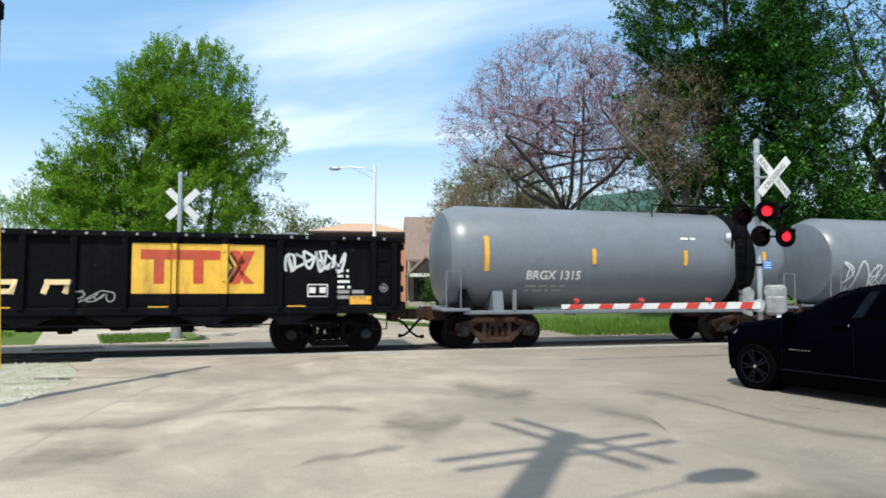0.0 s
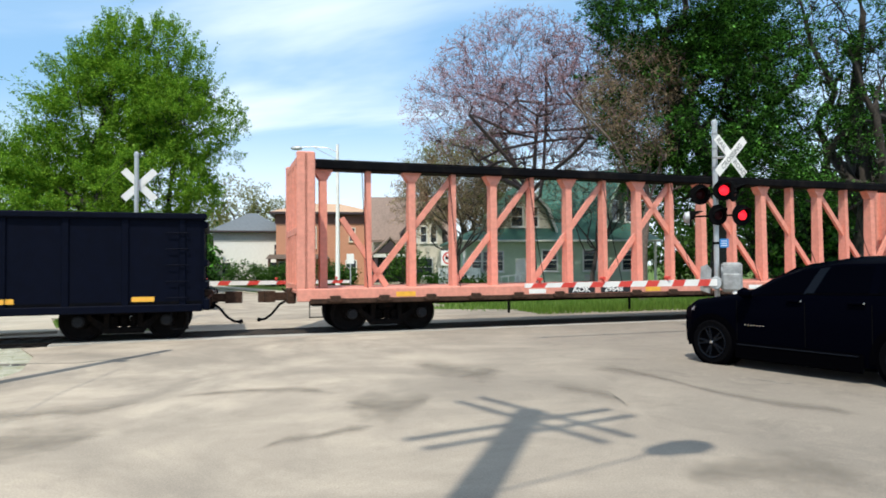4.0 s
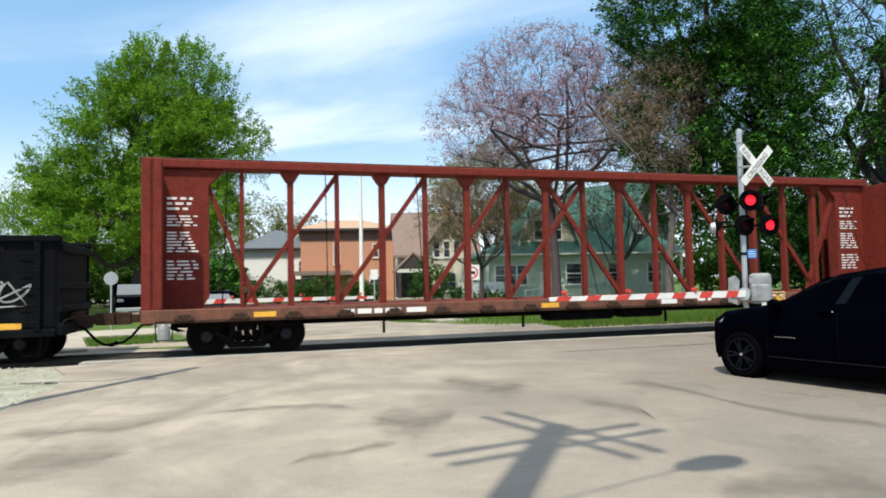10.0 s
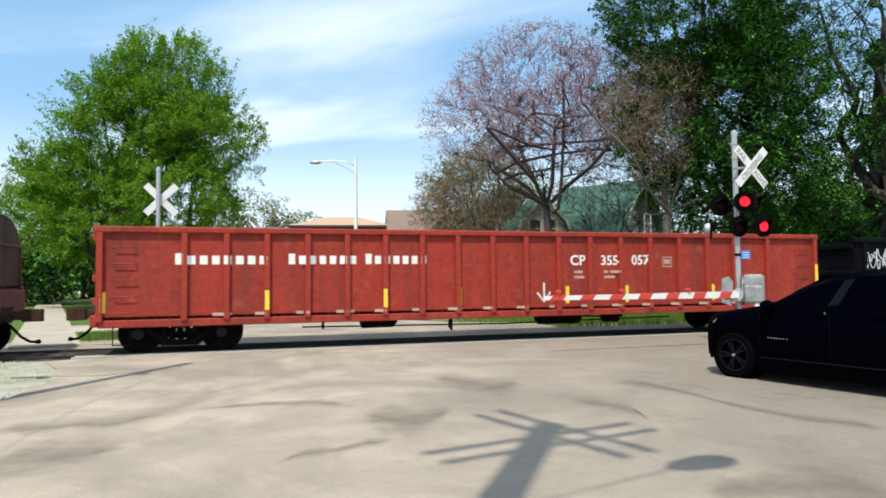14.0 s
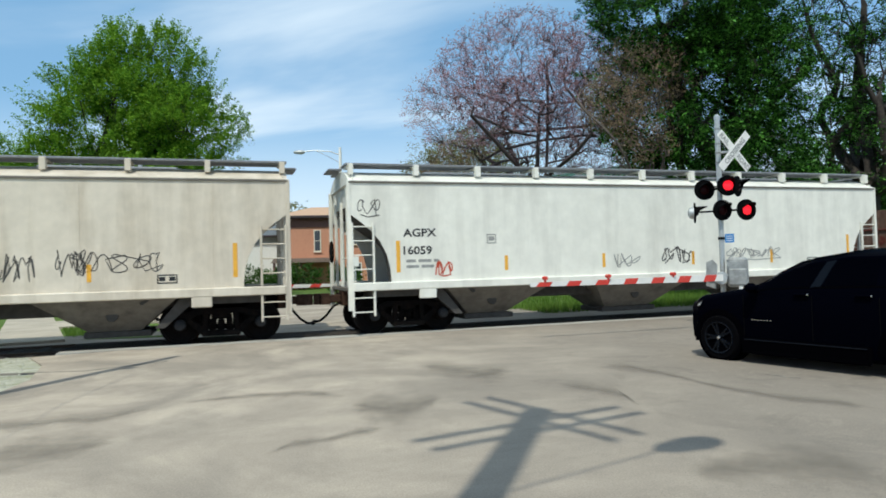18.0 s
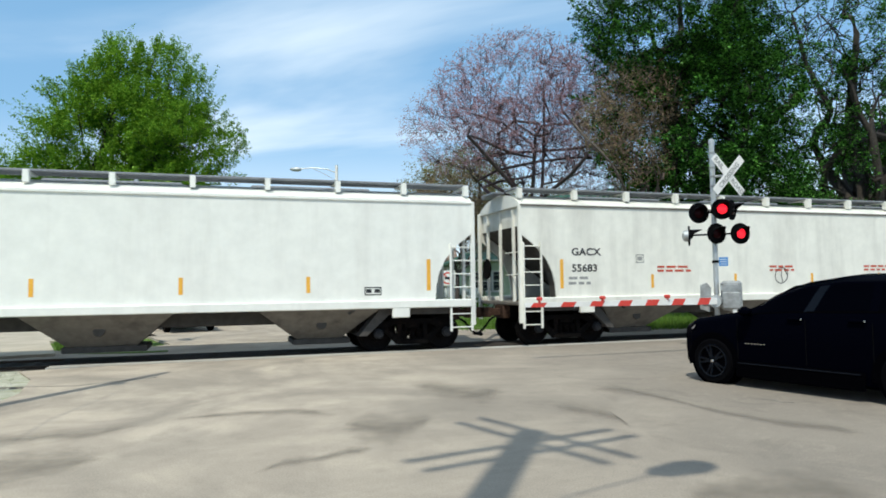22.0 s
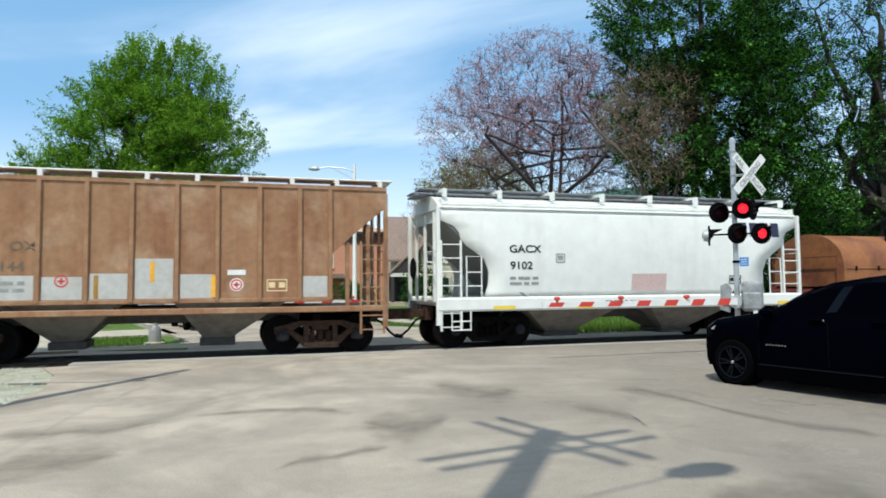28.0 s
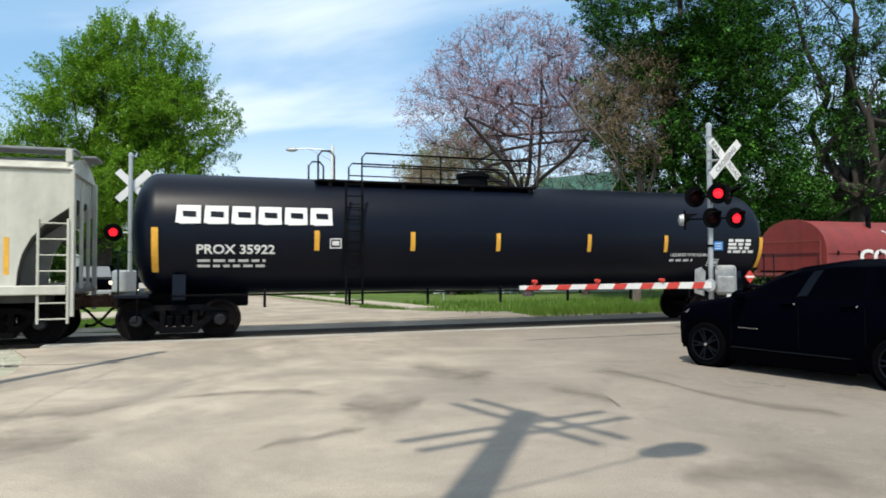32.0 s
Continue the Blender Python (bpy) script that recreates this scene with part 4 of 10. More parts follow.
def bars(name, x, z, w, rows, h, gap, material, car, at, seed, label="rows of small unreadable lettering"):
    """Lines of lettering too small to read, as plain bars."""
    rnd = random.Random(seed)
    g = Geo()
    for r in range(rows):
        xx, zz = x, z - r * (h + gap)
        end = x + w * rnd.uniform(0.75, 1.0)
        while xx < end - 0.06:
            l = min(rnd.uniform(0.12, 0.34), end - xx)
            g.add([at(xx, zz), at(xx + l, zz), at(xx + l, zz + h), at(xx, zz + h)], [(0, 1, 2, 3)])
            xx += l + 0.07
    return part(name, g, material, car, label)


def frame_mark(name, x, z, w, h, material, car, at, cells=2):
    """A small stencilled box with filled cells."""
    g = Geo()
    t = 0.025

    def r(x0, x1, z0, z1):
        g.add([at(x0, z0), at(x1, z0), at(x1, z1), at(x0, z1)], [(0, 1, 2, 3)])
    r(x, x + w, z, z + t); r(x, x + w, z + h - t, z + h); r(x, x + t, z + t, z + h - t); r(x + w - t, x + w, z + t, z + h - t)
    for k in range(cells):
        a = x + w * (k + 0.18) / cells
        r(a, a + w * 0.62 / cells, z + h * 0.3, z + h * 0.75)
    return part(name, g, material, car, "small stencilled box")


def ring_mark(name, x, z, r, material, car, at):
    g = Geo()
    ribbon(g, [(x + r * math.cos(a), z + r * math.sin(a)) for a in [6.2832 * i / 16 for i in range(17)]], 0.03, at)
    ribbon(g, [(x - r * 0.6, z), (x + r * 0.6, z)], 0.04, at)
    ribbon(g, [(x, z - r * 0.6), (x, z + r * 0.6)], 0.04, at)
    return part(name, g, material, car, "round stencilled mark")


def reflectors(car, xs, z, w, h, at, material=None):
    for x in xs:
        patch("reflector", x - w / 2, x + w / 2, z, z + h, material or M_YELLOW, car, at, "yellow reflective stripe")


def wagon(name, right, left, label, truck_in, gear=None, category="freight wagon"):
    """An empty at the wagon's middle on the rail; right and left: its body ends along the track at the start."""
    c = (right + left) / 2
    car = thing(name, label, category, TRACK @ Matrix.Translation((c, 0, 0)), group="wagons of the freight train")
    MOVERS.append((car, c))
    half = (right - left) / 2
    for s in (-1, 1):
        truck(car, s * (half - truck_in), c, gear)
    return car, half


def under_gear(car, x0, x1, z, seed, material=None, low=None):
    """Brake gear hanging between the trucks; low: the height of its middle."""
    rnd = random.Random(seed)
    material = material or M_RUNNING
    low = z - 0.14 if low is None else low
    part("centre_sill", Geo().cbox(x0, x1, -0.28, 0.28, z - 0.28, z + 0.05, 0.03), material, car)
    x = rnd.uniform(x0 * 0.6, x0 * 0.3)
    part("brake_cylinder", Geo().lathe([(-0.5, 0.05), (-0.45, 0.17), (0.35, 0.17), (0.45, 0.06)], (x, -0.75, low + 0.02), "x", 12), material, car, smooth=40)
    part("cylinder_bracket", Geo().cbox(x - 0.5, x + 0.45, -0.95, -0.6, low + 0.12, z + 0.02, 0.02), material, car)
    x = rnd.uniform(x1 * 0.1, x1 * 0.4)
    part("air_reservoir", Geo().lathe([(-0.7, 0.08), (-0.6, 0.2), (0.6, 0.2), (0.7, 0.08)], (x, -0.7, low), "x", 14), material, car, smooth=40)
    part("reservoir_strap", Geo().lathe([(-0.03, 0.215), (0.03, 0.215)], (x - 0.35, -0.7, low), "x", 14), material, car)
    part("reservoir_strap", Geo().lathe([(-0.03, 0.215), (0.03, 0.215)], (x + 0.35, -0.7, low), "x", 14), material, car)
    part("control_valve", Geo().cbox(x + 1.3, x + 1.75, -1.0, -0.7, low - 0.18, low + 0.16, 0.04).cbox(x + 1.2, x + 1.9, -0.9, -0.8, low - 0.06, low + 0.06, 0.02), material, car)
    part("pipe", Geo().pipe([(x + 0.7, -0.8, low), (x + 1.3, -0.85, low - 0.02)], 0.025, 6), material, car)
    part("brake_rod", Geo().pipe([(x0 * 0.8, -0.45, low - 0.1), (0, -0.5, low - 0.16), (x1 * 0.8, -0.45, low - 0.1)], 0.02, 5), material, car)
    part("brake_lever", Geo().prism([(x0 * 0.25, low - 0.2), (x0 * 0.25 + 0.07, low - 0.2), (x0 * 0.25 + 0.12, low + 0.3), (x0 * 0.25 + 0.04, low + 0.3)], -0.95, -0.9), material, car)
    for k in range(4):
        x = x0 + (x1 - x0) * (k + rnd.uniform(0.2, 0.8)) / 4
        part("hanger", Geo().cbox(x - 0.03, x + 0.03, -1.2, -1.14, low - rnd.uniform(0.1, 0.25), z + 0.1, 0.008), material, car)


# ---- gondolas ----
def gondola(name, right, left, top, bot, posts, paint, label, rib=0.09, gear=None):
    car, h = wagon(name, right, left, label, 1.75, gear, "gondola wagon")
    Y = 1.43

    def at(x, z):
        on = any(abs(x - p) < 0.068 for p in posts)
        return (x, -Y - (rib if on else 0) - 0.006, z)
    for s in (-1, 1):
        part("side_panel", Geo().box(-h + 0.05, h - 0.05, s * Y, s * (Y - 0.06), bot + 0.02, top - 0.1), paint, car)
        part("top_chord", Geo().cbox(-h, h, s * (Y + 0.10) if s < 0 else Y - 0.08, s * (Y - 0.08) if s < 0 else Y + 0.10, top - 0.14, top, 0.025), paint, car)
        part("side_sill", Geo().cbox(-h + 0.1, h - 0.1, -Y - 0.05 if s < 0 else Y - 0.07, -Y + 0.07 if s < 0 else Y + 0.05, bot - 0.04, bot + 0.13, 0.02), paint, car)
        post = shared(f"side_post_{name}_{s}", lambda: Geo().prism([(-0.075, 0), (-0.06, -s * -rib), (0.06, -s * -rib), (0.075, 0)], bot + 0.1, top - 0.13, "z"))
        for x in posts:
            part("side_post", post, paint, car, m=pose(x, s * Y, 0))
    for s in (-1, 1):
        x = s * (h - 0.08)
        part("end_wall", Geo().box(min(x, x - s * 0.06), max(x, x - s * 0.06), -Y, Y, bot + 0.2, top - 0.1), paint, car)
        for z in (bot + 0.55, bot + 1.05, top - 0.25):
            part("end_beam", Geo().cbox(min(x, x + s * 0.1), max(x, x + s * 0.1), -Y, Y, z - 0.08, z + 0.08, 0.02), paint, car)
        part("end_sill", Geo().cbox(min(x, x + s * 0.14), max(x, x + s * 0.14), -Y - 0.02, Y + 0.02, bot - 0.02, bot + 0.24, 0.02), paint, car)
        coupler(car, s * h, s, 0.80)
        grab_irons(car, s * (h - 0.62) - 0.22, s * (h - 0.62) + 0.22, -Y - 0.05, [bot + 0.28 + 0.36 * k for k in range(5)], paint)
        part("corner_step", Geo().pipe([(s * (h - 0.4), -Y, bot), (s * (h - 0.4), -Y, bot - 0.42), (s * (h - 0.75), -Y, bot - 0.42), (s * (h - 0.75), -Y, bot)], 0.02, 5), M_STEEL_BLACK, car)
    part("floor", Geo().box(-h + 0.1, h - 0.1, -Y, Y, bot + 0.12, bot + 0.2), M_STEEL_BLACK, car)
    under_gear(car, -h + 3.2, h - 3.2, bot + 0.05 if bot > 0.8 else bot + 0.2, len(name) + int(h * 10), low=bot - 0.1 if bot < 0.8 else bot - 0.22)
    return car, h, at


RAIL_POSTS = [-9.72, -9.21, -8.24, -7.02, -5.79, -4.95, -3.93, -2.97, -2.04, -1.1, -0.15, 0.76, 1.71, 2.69, 3.70, 4.72, 5.79, 7.02, 8.24, 9.21, 9.72]


def pool_gondola(name, right, left, label, numbers, kind):
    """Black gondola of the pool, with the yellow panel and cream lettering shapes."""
    car, h, at = gondola(name, right, left, 2.82, 1.0, RAIL_POSTS, M_GOND, label)
    for x in RAIL_POSTS:
        for dx in (0.25, 0.6):
            if -9.6 < x + dx < 9.5:
                part("rivet", shared("rivet", lambda: Geo().lathe([(0, 0.035), (-0.015, 0.03), (-0.022, 0.0)], (0, 0, 0), "y", 6)), M_LETGREY, car, m=pose(x + dx, -1.53, 2.75))
    for s in (-1, 1):
        part("underframe", Geo().prism([(-7.0, 0.98), (7.0, 0.98), (6.6, 0.72), (4.0, 0.66), (-4.0, 0.66), (-6.6, 0.72)], s * 1.18 - 0.04, s * 1.18 + 0.04), M_RUNNING, car)
    for k in range(5):
        part("side_bracket", Geo().prism([(x + 1.84 * k, z) for x, z in ((-0.9, 1.0), (0.7, 1.0), (0.52, 0.92), (0.24, 0.82), (0.15, 0.75), (-0.35, 0.75), (-0.44, 0.82), (-0.72, 0.92))], -1.44, -1.39), M_GOND, car)
        part("stake_pocket", Geo().cbox(-5.0 + 2.5 * k - 0.14, -5.0 + 2.5 * k + 0.14, -1.26, -1.14, 0.56, 0.7, 0.02), M_RUNNING, car)
    part("bottom_flange", Geo().cbox(-6.6, 8.2, -1.45, -1.37, 0.715, 0.745, 0.006), M_GOND, car)
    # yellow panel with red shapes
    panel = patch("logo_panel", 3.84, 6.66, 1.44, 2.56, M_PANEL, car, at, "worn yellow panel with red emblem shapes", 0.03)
    red = lambda x, z: (at(x, z)[0], at(x, z)[1] - 0.004, z)
    patch("emblem_bar", 4.02, 5.72, 2.20, 2.42, M_LOGORED, panel, red, step=0.03)
    patch("emblem_stem", 4.29, 4.51, 1.66, 2.20, M_LOGORED, panel, red, step=0.03)
    patch("emblem_stem", 5.12, 5.34, 1.66, 2.20, M_LOGORED, panel, red, step=0.03)
    poly_patch("emblem_chevron", [(5.86, 1.66), (6.12, 1.66), (6.46, 2.42), (6.2, 2.42)], M_LOGORED, panel, red)
    poly_patch("emblem_chevron", [(6.08, 2.05), (6.2, 1.92), (6.46, 1.66), (6.22, 1.66)], M_LOGORED, panel, red)
    poly_patch("emblem_chevron", [(5.9, 2.42), (6.12, 2.42), (6.24, 2.16), (6.1, 2.03)], M_LOGORED, panel, red)
    for dx in (0, 0.14):
        g = Geo()
        ribbon(g, [(5.78 + dx, 2.38), (5.98 + dx, 2.04), (5.78 + dx, 1.7)], 0.07, red)
        part("emblem_arrow", g, M_LETDARK, panel)
    # cream lettering shapes: slanted bars
    for k, (x, z, w, t) in enumerate(((-1.8, 2.02, 0.42, 0.32), (-0.9, 2.02, 0.48, 0.32), (0.10, 2.02, 0.14, 0.32), (0.40, 2.02, 0.14, 0.42),
                                      (0.16, 1.42, 0.5, 0.32), (1.02, 1.44, 0.5, 0.30), (2.05, 1.44, 0.5, 0.30))):
        g = Geo()
        sl = 0.28
        if w > 0.3:
            ribbon(g, [(x + t * sl - 0.02, z), (x + t * sl + t * sl, z + t)], 0.12, at)
            ribbon(g, [(x + 0.08, z + t - 0.05), (x + w + 0.1, z + t - 0.05)], 0.11, at)
            ribbon(g, [(x + w - 0.02, z), (x + w + t * sl, z + t)], 0.12, at) if k else None
            if k in (1, 4, 5):
                ribbon(g, [(x, z + 0.05), (x + w, z + 0.05)], 0.11, at)
        else:
            ribbon(g, [(x, z), (x + t * sl, z + t)], 0.13, at)
        part("lettering_shape", g, M_LETCREAM, car, "cream slanted lettering shape")
    g = Geo()
    ribbon(g, [(-1.95, 1.42), (-1.1, 1.42), (-1.05, 1.6), (-0.35, 1.6), (-0.28, 1.8), (-1.78, 1.8), (-1.95, 1.42)], 0.06, at)
    part("lettering_shape", g, M_LETCREAM, car, "cream outlined lettering shape")
    word("reporting_mark", "GN", -9.12, 2.06, 0.34, M_LETCREAM, car, at)
    word("reporting_mark", "TX", -8.1, 2.06, 0.34, M_LETCREAM, car, at)
    word("reporting_mark", numbers[0], -9.13, 1.60, 0.28, M_LETCREAM, car, at)
    word("reporting_mark", numbers[1], -8.1, 1.60, 0.28, M_LETCREAM, car, at)
    reflectors(car, (-8.93,), 1.28, 0.42, 0.2, at)
    reflectors(car, (-7.36, -4.49, -1.52, 1.29, 4.4, 7.4), 1.04, 0.42, 0.12, at)
    reflectors(car, (8.9,), 1.18, 0.5, 0.2, at)
    frame_mark("stencil", -6.6, 1.86, 0.26, 0.26, M_LETGREY, car, at, 1)
    frame_mark("stencil", 7.65, 1.36, 0.48, 0.3, M_LETWHITE, car, at, 2)
    frame_mark("stencil", -8.05, 1.2, 0.26, 0.14, M_LETGREY, car, at, 2)
    bars("data_lettering", -6.95, 1.44, 1.1, 2, 0.09, 0.07, M_LETGREY, car, at, 3)
    bars("data_lettering", 8.35, 1.95, 0.34, 4, 0.06, 0.07, M_LETWHITE, car, at, 4)
    bars("data_lettering", 8.35, 1.44, 0.7, 2, 0.08, 0.05, M_LETGREY, car, at, 5)
    ring_mark("wheel_mark", -9.47, 1.62, 0.09, M_LETGREY, car, at)
    ring_mark("wheel_mark", 9.47, 1.57, 0.09, M_LETGREY, car, at)
    out = lambda x, z: (at(x, z)[0], at(x, z)[1] - 0.003, z)
    if kind == "mural":
        # wide sprayed piece: pink clouds, then fat letters in three coats
        def coat(d):
            return lambda x, z: (at(x, z)[0], at(x, z)[1] - d, z)

        def cloud(cx, cz, rx, rz, seed):
            ph = random.Random(seed).uniform(0, 6.28)

            def rim(u, v):
                a = 6.2832 * v
                k = u * (1 + 0.22 * math.sin(3 * a + ph) + 0.12 * math.sin(7 * a + 2 * ph))
                return coat(0.0004 * seed)(cx + rx * k * math.cos(a), max(1.04, cz + rz * k * math.sin(a)))
            part("sprayed_cloud", Geo().grid(rim, 8, 30), M_SPRAYPINK, car, "pink sprayed cloud")
        for k, (cx, cz, rx, rz) in enumerate(((-6.55, 1.5, 0.42, 0.36), (-6.2, 1.15, 0.4, 0.14), (-5.2, 2.34, 0.25, 0.12), (-4.1, 2.36, 0.4, 0.13), (-2.9, 2.3, 0.42, 0.14), (-1.78, 1.85, 0.22, 0.3), (-1.7, 1.22, 0.3, 0.15))):
            cloud(cx, cz, rx, rz, k + 1)
        shapes = {"S": [((1, 0.86), (0.62, 1), (0.18, 0.88), (0.12, 0.66), (0.5, 0.52), (0.9, 0.36), (0.92, 0.14), (0.5, 0.0), (-0.1, 0.06))],
                  "W": [((0, 1), (0.1, 0.6), (0.24, 0.02), (0.38, 0.4), (0.5, 0.8), (0.62, 0.4), (0.76, 0.02), (0.9, 0.6), (1, 1))],
                  "A": [((0, 0), (0.25, 0.55), (0.46, 1), (0.62, 1), (0.8, 0.55), (1, 0)), ((0.22, 0.34), (0.82, 0.34))],
                  "P": [((0.12, -0.02), (0.12, 0.5), (0.1, 1), (0.6, 1), (0.95, 0.86), (0.95, 0.62), (0.6, 0.46), (0.16, 0.46))]}

        def smooth_line(pts, rounds=3):
            for _ in range(rounds):             # corners cut again and again
                cut = [pts[0]]
                for p, q in zip(pts, pts[1:]):
                    cut += [(p[0] * 0.75 + q[0] * 0.25, p[1] * 0.75 + q[1] * 0.25), (p[0] * 0.25 + q[0] * 0.75, p[1] * 0.25 + q[1] * 0.75)]
                pts = cut + [pts[-1]]
            return pts
        letters = (("S", -6.02, -5.42, 1.2, 2.16), ("W", -5.18, -4.28, 1.18, 2.2), ("A", -4.1, -3.46, 1.2, 2.16), ("P", -3.22, -2.76, 1.18, 2.14), ("S", -2.56, -1.98, 1.2, 2.12))
        for w, depth, m, lab in ((0.50, 0.004, M_SPRAYWHITE, "white sprayed halo"), (0.40, 0.010, M_SPRAYBLUE, "pale blue sprayed edge"), (0.345, 0.016, M_SPRAYDEEP, "deep blue sprayed outline"), (0.295, 0.022, M_SPRAYTAN, "tan and grey sprayed letter")):
            for n, (letter, xa, xb, za, zb) in enumerate(letters):
                for k, stroke in enumerate(shapes[letter]):
                    g = Geo()
                    broad_stroke(g, smooth_line([(xa + (xb - xa) * u, za + (zb - za) * v) for u, v in stroke]), w, coat(depth + 0.0009 * n + 0.0005 * k))
                    part("sprayed_letter", g, m, car, lab)
        part("sprayed_foot", Geo().grid(lambda u, v: coat(0.002)(-6.4 + 4.6 * u, 1.03 + 0.16 * v), 120, 2), M_SPRAYTAN, car, "tan and grey overspray under the letters")
        for x in (-5.56, -3.75, -1.92):
            part("sprayed_bracket", Geo().prism([(x - 0.8, 1.0), (x + 0.8, 1.0), (x + 0.62, 0.92), (x + 0.34, 0.82), (x + 0.25, 0.74), (x - 0.25, 0.74), (x - 0.34, 0.82), (x - 0.62, 0.92)], -1.46, -1.40), M_SPRAYTAN, car, "sprayed side bracket")
        scribble("sprayed_tag", 7.15, 8.5, 1.95, 2.45, M_SPRAYWHITE, car, out, 3, 6, 0.06)
        scribble("sprayed_tag", 2.75, 3.5, 1.25, 1.55, M_LETGREY, car, out, 9, 4, 0.025)
    else:
        g = Geo()
        for k in range(9):
            ribbon(g, [(2.3 + 0.1 * k, 1.2), (2.22 + 0.11 * k, 1.5), (2.3 + 0.09 * k + 0.05 * (k % 2), 1.85)], 0.075, out)
        part("sprayed_tag", g, M_SPRAYTAN, car, "tan sprayed brush of strokes")
        g = Geo()
        for r in (0.2, 0.12, 0.05):
            ribbon(g, [(3.25 + r * math.cos(a), 1.5 + r * 1.4 * math.sin(a)) for a in [6.2832 * i / 16 for i in range(17)]], 0.1, out)
        part("sprayed_tag", g, M_SPRAYTEAL, car, "teal sprayed blot")
        for k in range(4):
            scribble("chalk_tag", -5.55 + 1.0 * k, -5.15 + 1.0 * k, 1.75, 2.15, M_LETGREY, car, out, 20 + k, 1, 0.03, "chalked unreadable mark")
        patch("card_holder", -5.42, -5.1, 1.44, 1.64, M_LETWHITE, car, at, "pale card holder")


def build_gondolas():
    pool_gondola("mural_gondola", -1.75, -21.65, "black railroad gondola with yellow panel and wide sprayed mural", ("296", "016"), "mural")
    pool_gondola("pool_gondola", -68.4, -88.3, "black railroad gondola with yellow panel and teal spray blot", ("295", "776"), "blot")
    # smooth blue-black gondola
    posts = [-9.3 + 1.163 * k for k in range(17)]
    car, h, at = gondola("smooth_gondola", -47.5, -67.15, 2.84, 0.68, posts, M_GOND2, "blue-black smooth-sided railroad gondola with white lettering", 0.035)
    for w, x, z, s in (("CH", -8.58, 2.14, 0.27), ("TT", -7.70, 2.14, 0.27), ("72", -8.52, 1.73, 0.24), ("3231", -7.76, 1.73, 0.24)):
        word("reporting_mark", w, x, z, s, M_LETWHITE, car, at)
    word("data_lettering", "LD LMT", -7.76, 1.46, 0.1, M_LETWHITE, car, at)
    word("data_lettering", "LT WT", -7.76, 1.31, 0.1, M_LETWHITE, car, at)
    word("data_lettering", "CUFT", -7.76, 1.16, 0.1, M_LETWHITE, car, at)
    bars("data_lettering", -7.15, 1.46, 0.5, 3, 0.09, 0.06, M_LETWHITE, car, at, 8)
    reflectors(car, (-8.6,), 0.88, 0.9, 0.12, at)
    reflectors(car, (-5.62, -2.82, 0.05, 2.93, 5.8, 8.5), 0.88, 0.46, 0.11, at)
    # black gondola with a white tag
    posts = [-9.4, -8.08, -6.9] + [-6.25 + 0.926 * k for k in range(15)] + [7.6, 8.3, 9.4]
    car, h, at = gondola("black_gondola", -113.7, -133.4, 2.76, 0.64, posts, M_GOND, "black ribbed railroad gondola with white spray tag", 0.08)
    out = lambda x, z: (at(x, z)[0], at(x, z)[1] - 0.004, z)
    word("reporting_mark", "CP", -7.63, 2.12, 0.27, M_LETWHITE, car, at)
    word("reporting_mark", "3555", -7.86, 1.68, 0.24, M_LETWHITE, car, at)
    word("reporting_mark", "06", -6.72, 1.68, 0.24, M_LETWHITE, car, at)
    scribble("sprayed_tag", -9.35, -8.2, 1.8, 2.45, M_SPRAYWHITE, car, out, 31, 5, 0.035)
    scribble("sprayed_tag", -7.8, -7.1, 1.2, 1.55, M_LETGREY, car, out, 32, 4, 0.04)
    scribble("sprayed_tag", 7.5, 9.2, 1.3, 1.9, M_LETGREY, car, out, 33, 3, 0.04)
    bars("data_lettering", -7.8, 1.0, 0.9, 2, 0.08, 0.06, M_LETWHITE, car, at, 12)
    bars("data_lettering", 7.75, 2.1, 0.4, 4, 0.06, 0.07, M_LETWHITE, car, at, 13)
    frame_mark("stencil", -5.05, 1.78, 0.26, 0.28, M_LETGREY, car, at, 1)
    frame_mark("stencil", 5.9, 1.0, 0.7, 0.36, M_LETWHITE, car, at, 2)
    reflectors(car, (-8.85, 8.6), 0.78, 1.0, 0.13, at)
    reflectors(car, (-5.78, -2.95, -0.13, 2.7, 4.4), 0.74, 0.45, 0.12, at)
    # red gondola
    posts = [-9.72, -8.0, -7.1] + [-6.21 + 0.93 * k for k in range(14)] + [6.8, 7.98, 9.72]
    car, h, at = gondola("red_gondola", -134.8, -154.5, 2.84, 0.66, posts, M_GONDRED, "weathered red ribbed railroad gondola with white lettering", 0.10)
    word("reporting_mark", "CP", 1.6, 1.96, 0.27, M_LETWHITE, car, at)
    word("reporting_mark", "355", 2.52, 1.96, 0.26, M_LETWHITE, car, at)
    word("reporting_mark", "057", 3.46, 1.97, 0.26, M_LETWHITE, car, at)
    for k in range(8):                                       # road name, as plain blocks
        patch("lettering_bar", -8.2 + 0.26 * k, -8.2 + 0.26 * k + 0.17, 2.0, 2.2 + 0.05 * (k == 0), M_LETWHITE, car, at, "white lettering shape")
        patch("lettering_bar", -5.72 + 0.24 * k, -5.72 + 0.24 * k + 0.15, 2.0, 2.2 + 0.05 * (k == 0), M_LETWHITE, car, at, "white lettering shape") if k < 7 else None
        patch("lettering_bar", -3.9 + 0.23 * k, -3.9 + 0.23 * k + 0.15, 2.0, 2.2 + 0.05 * (k == 0), M_LETWHITE, car, at, "white lettering shape") if k < 7 else None
    for x in (-9.65, -6.21, -3.43, -1.5, 1.5, 3.3, 6.1):
        patch("reflector", x - 0.05, x + 0.05, 0.95, 1.4, M_BRIGHTYELLOW, car, at, "upright yellow reflective stripe")
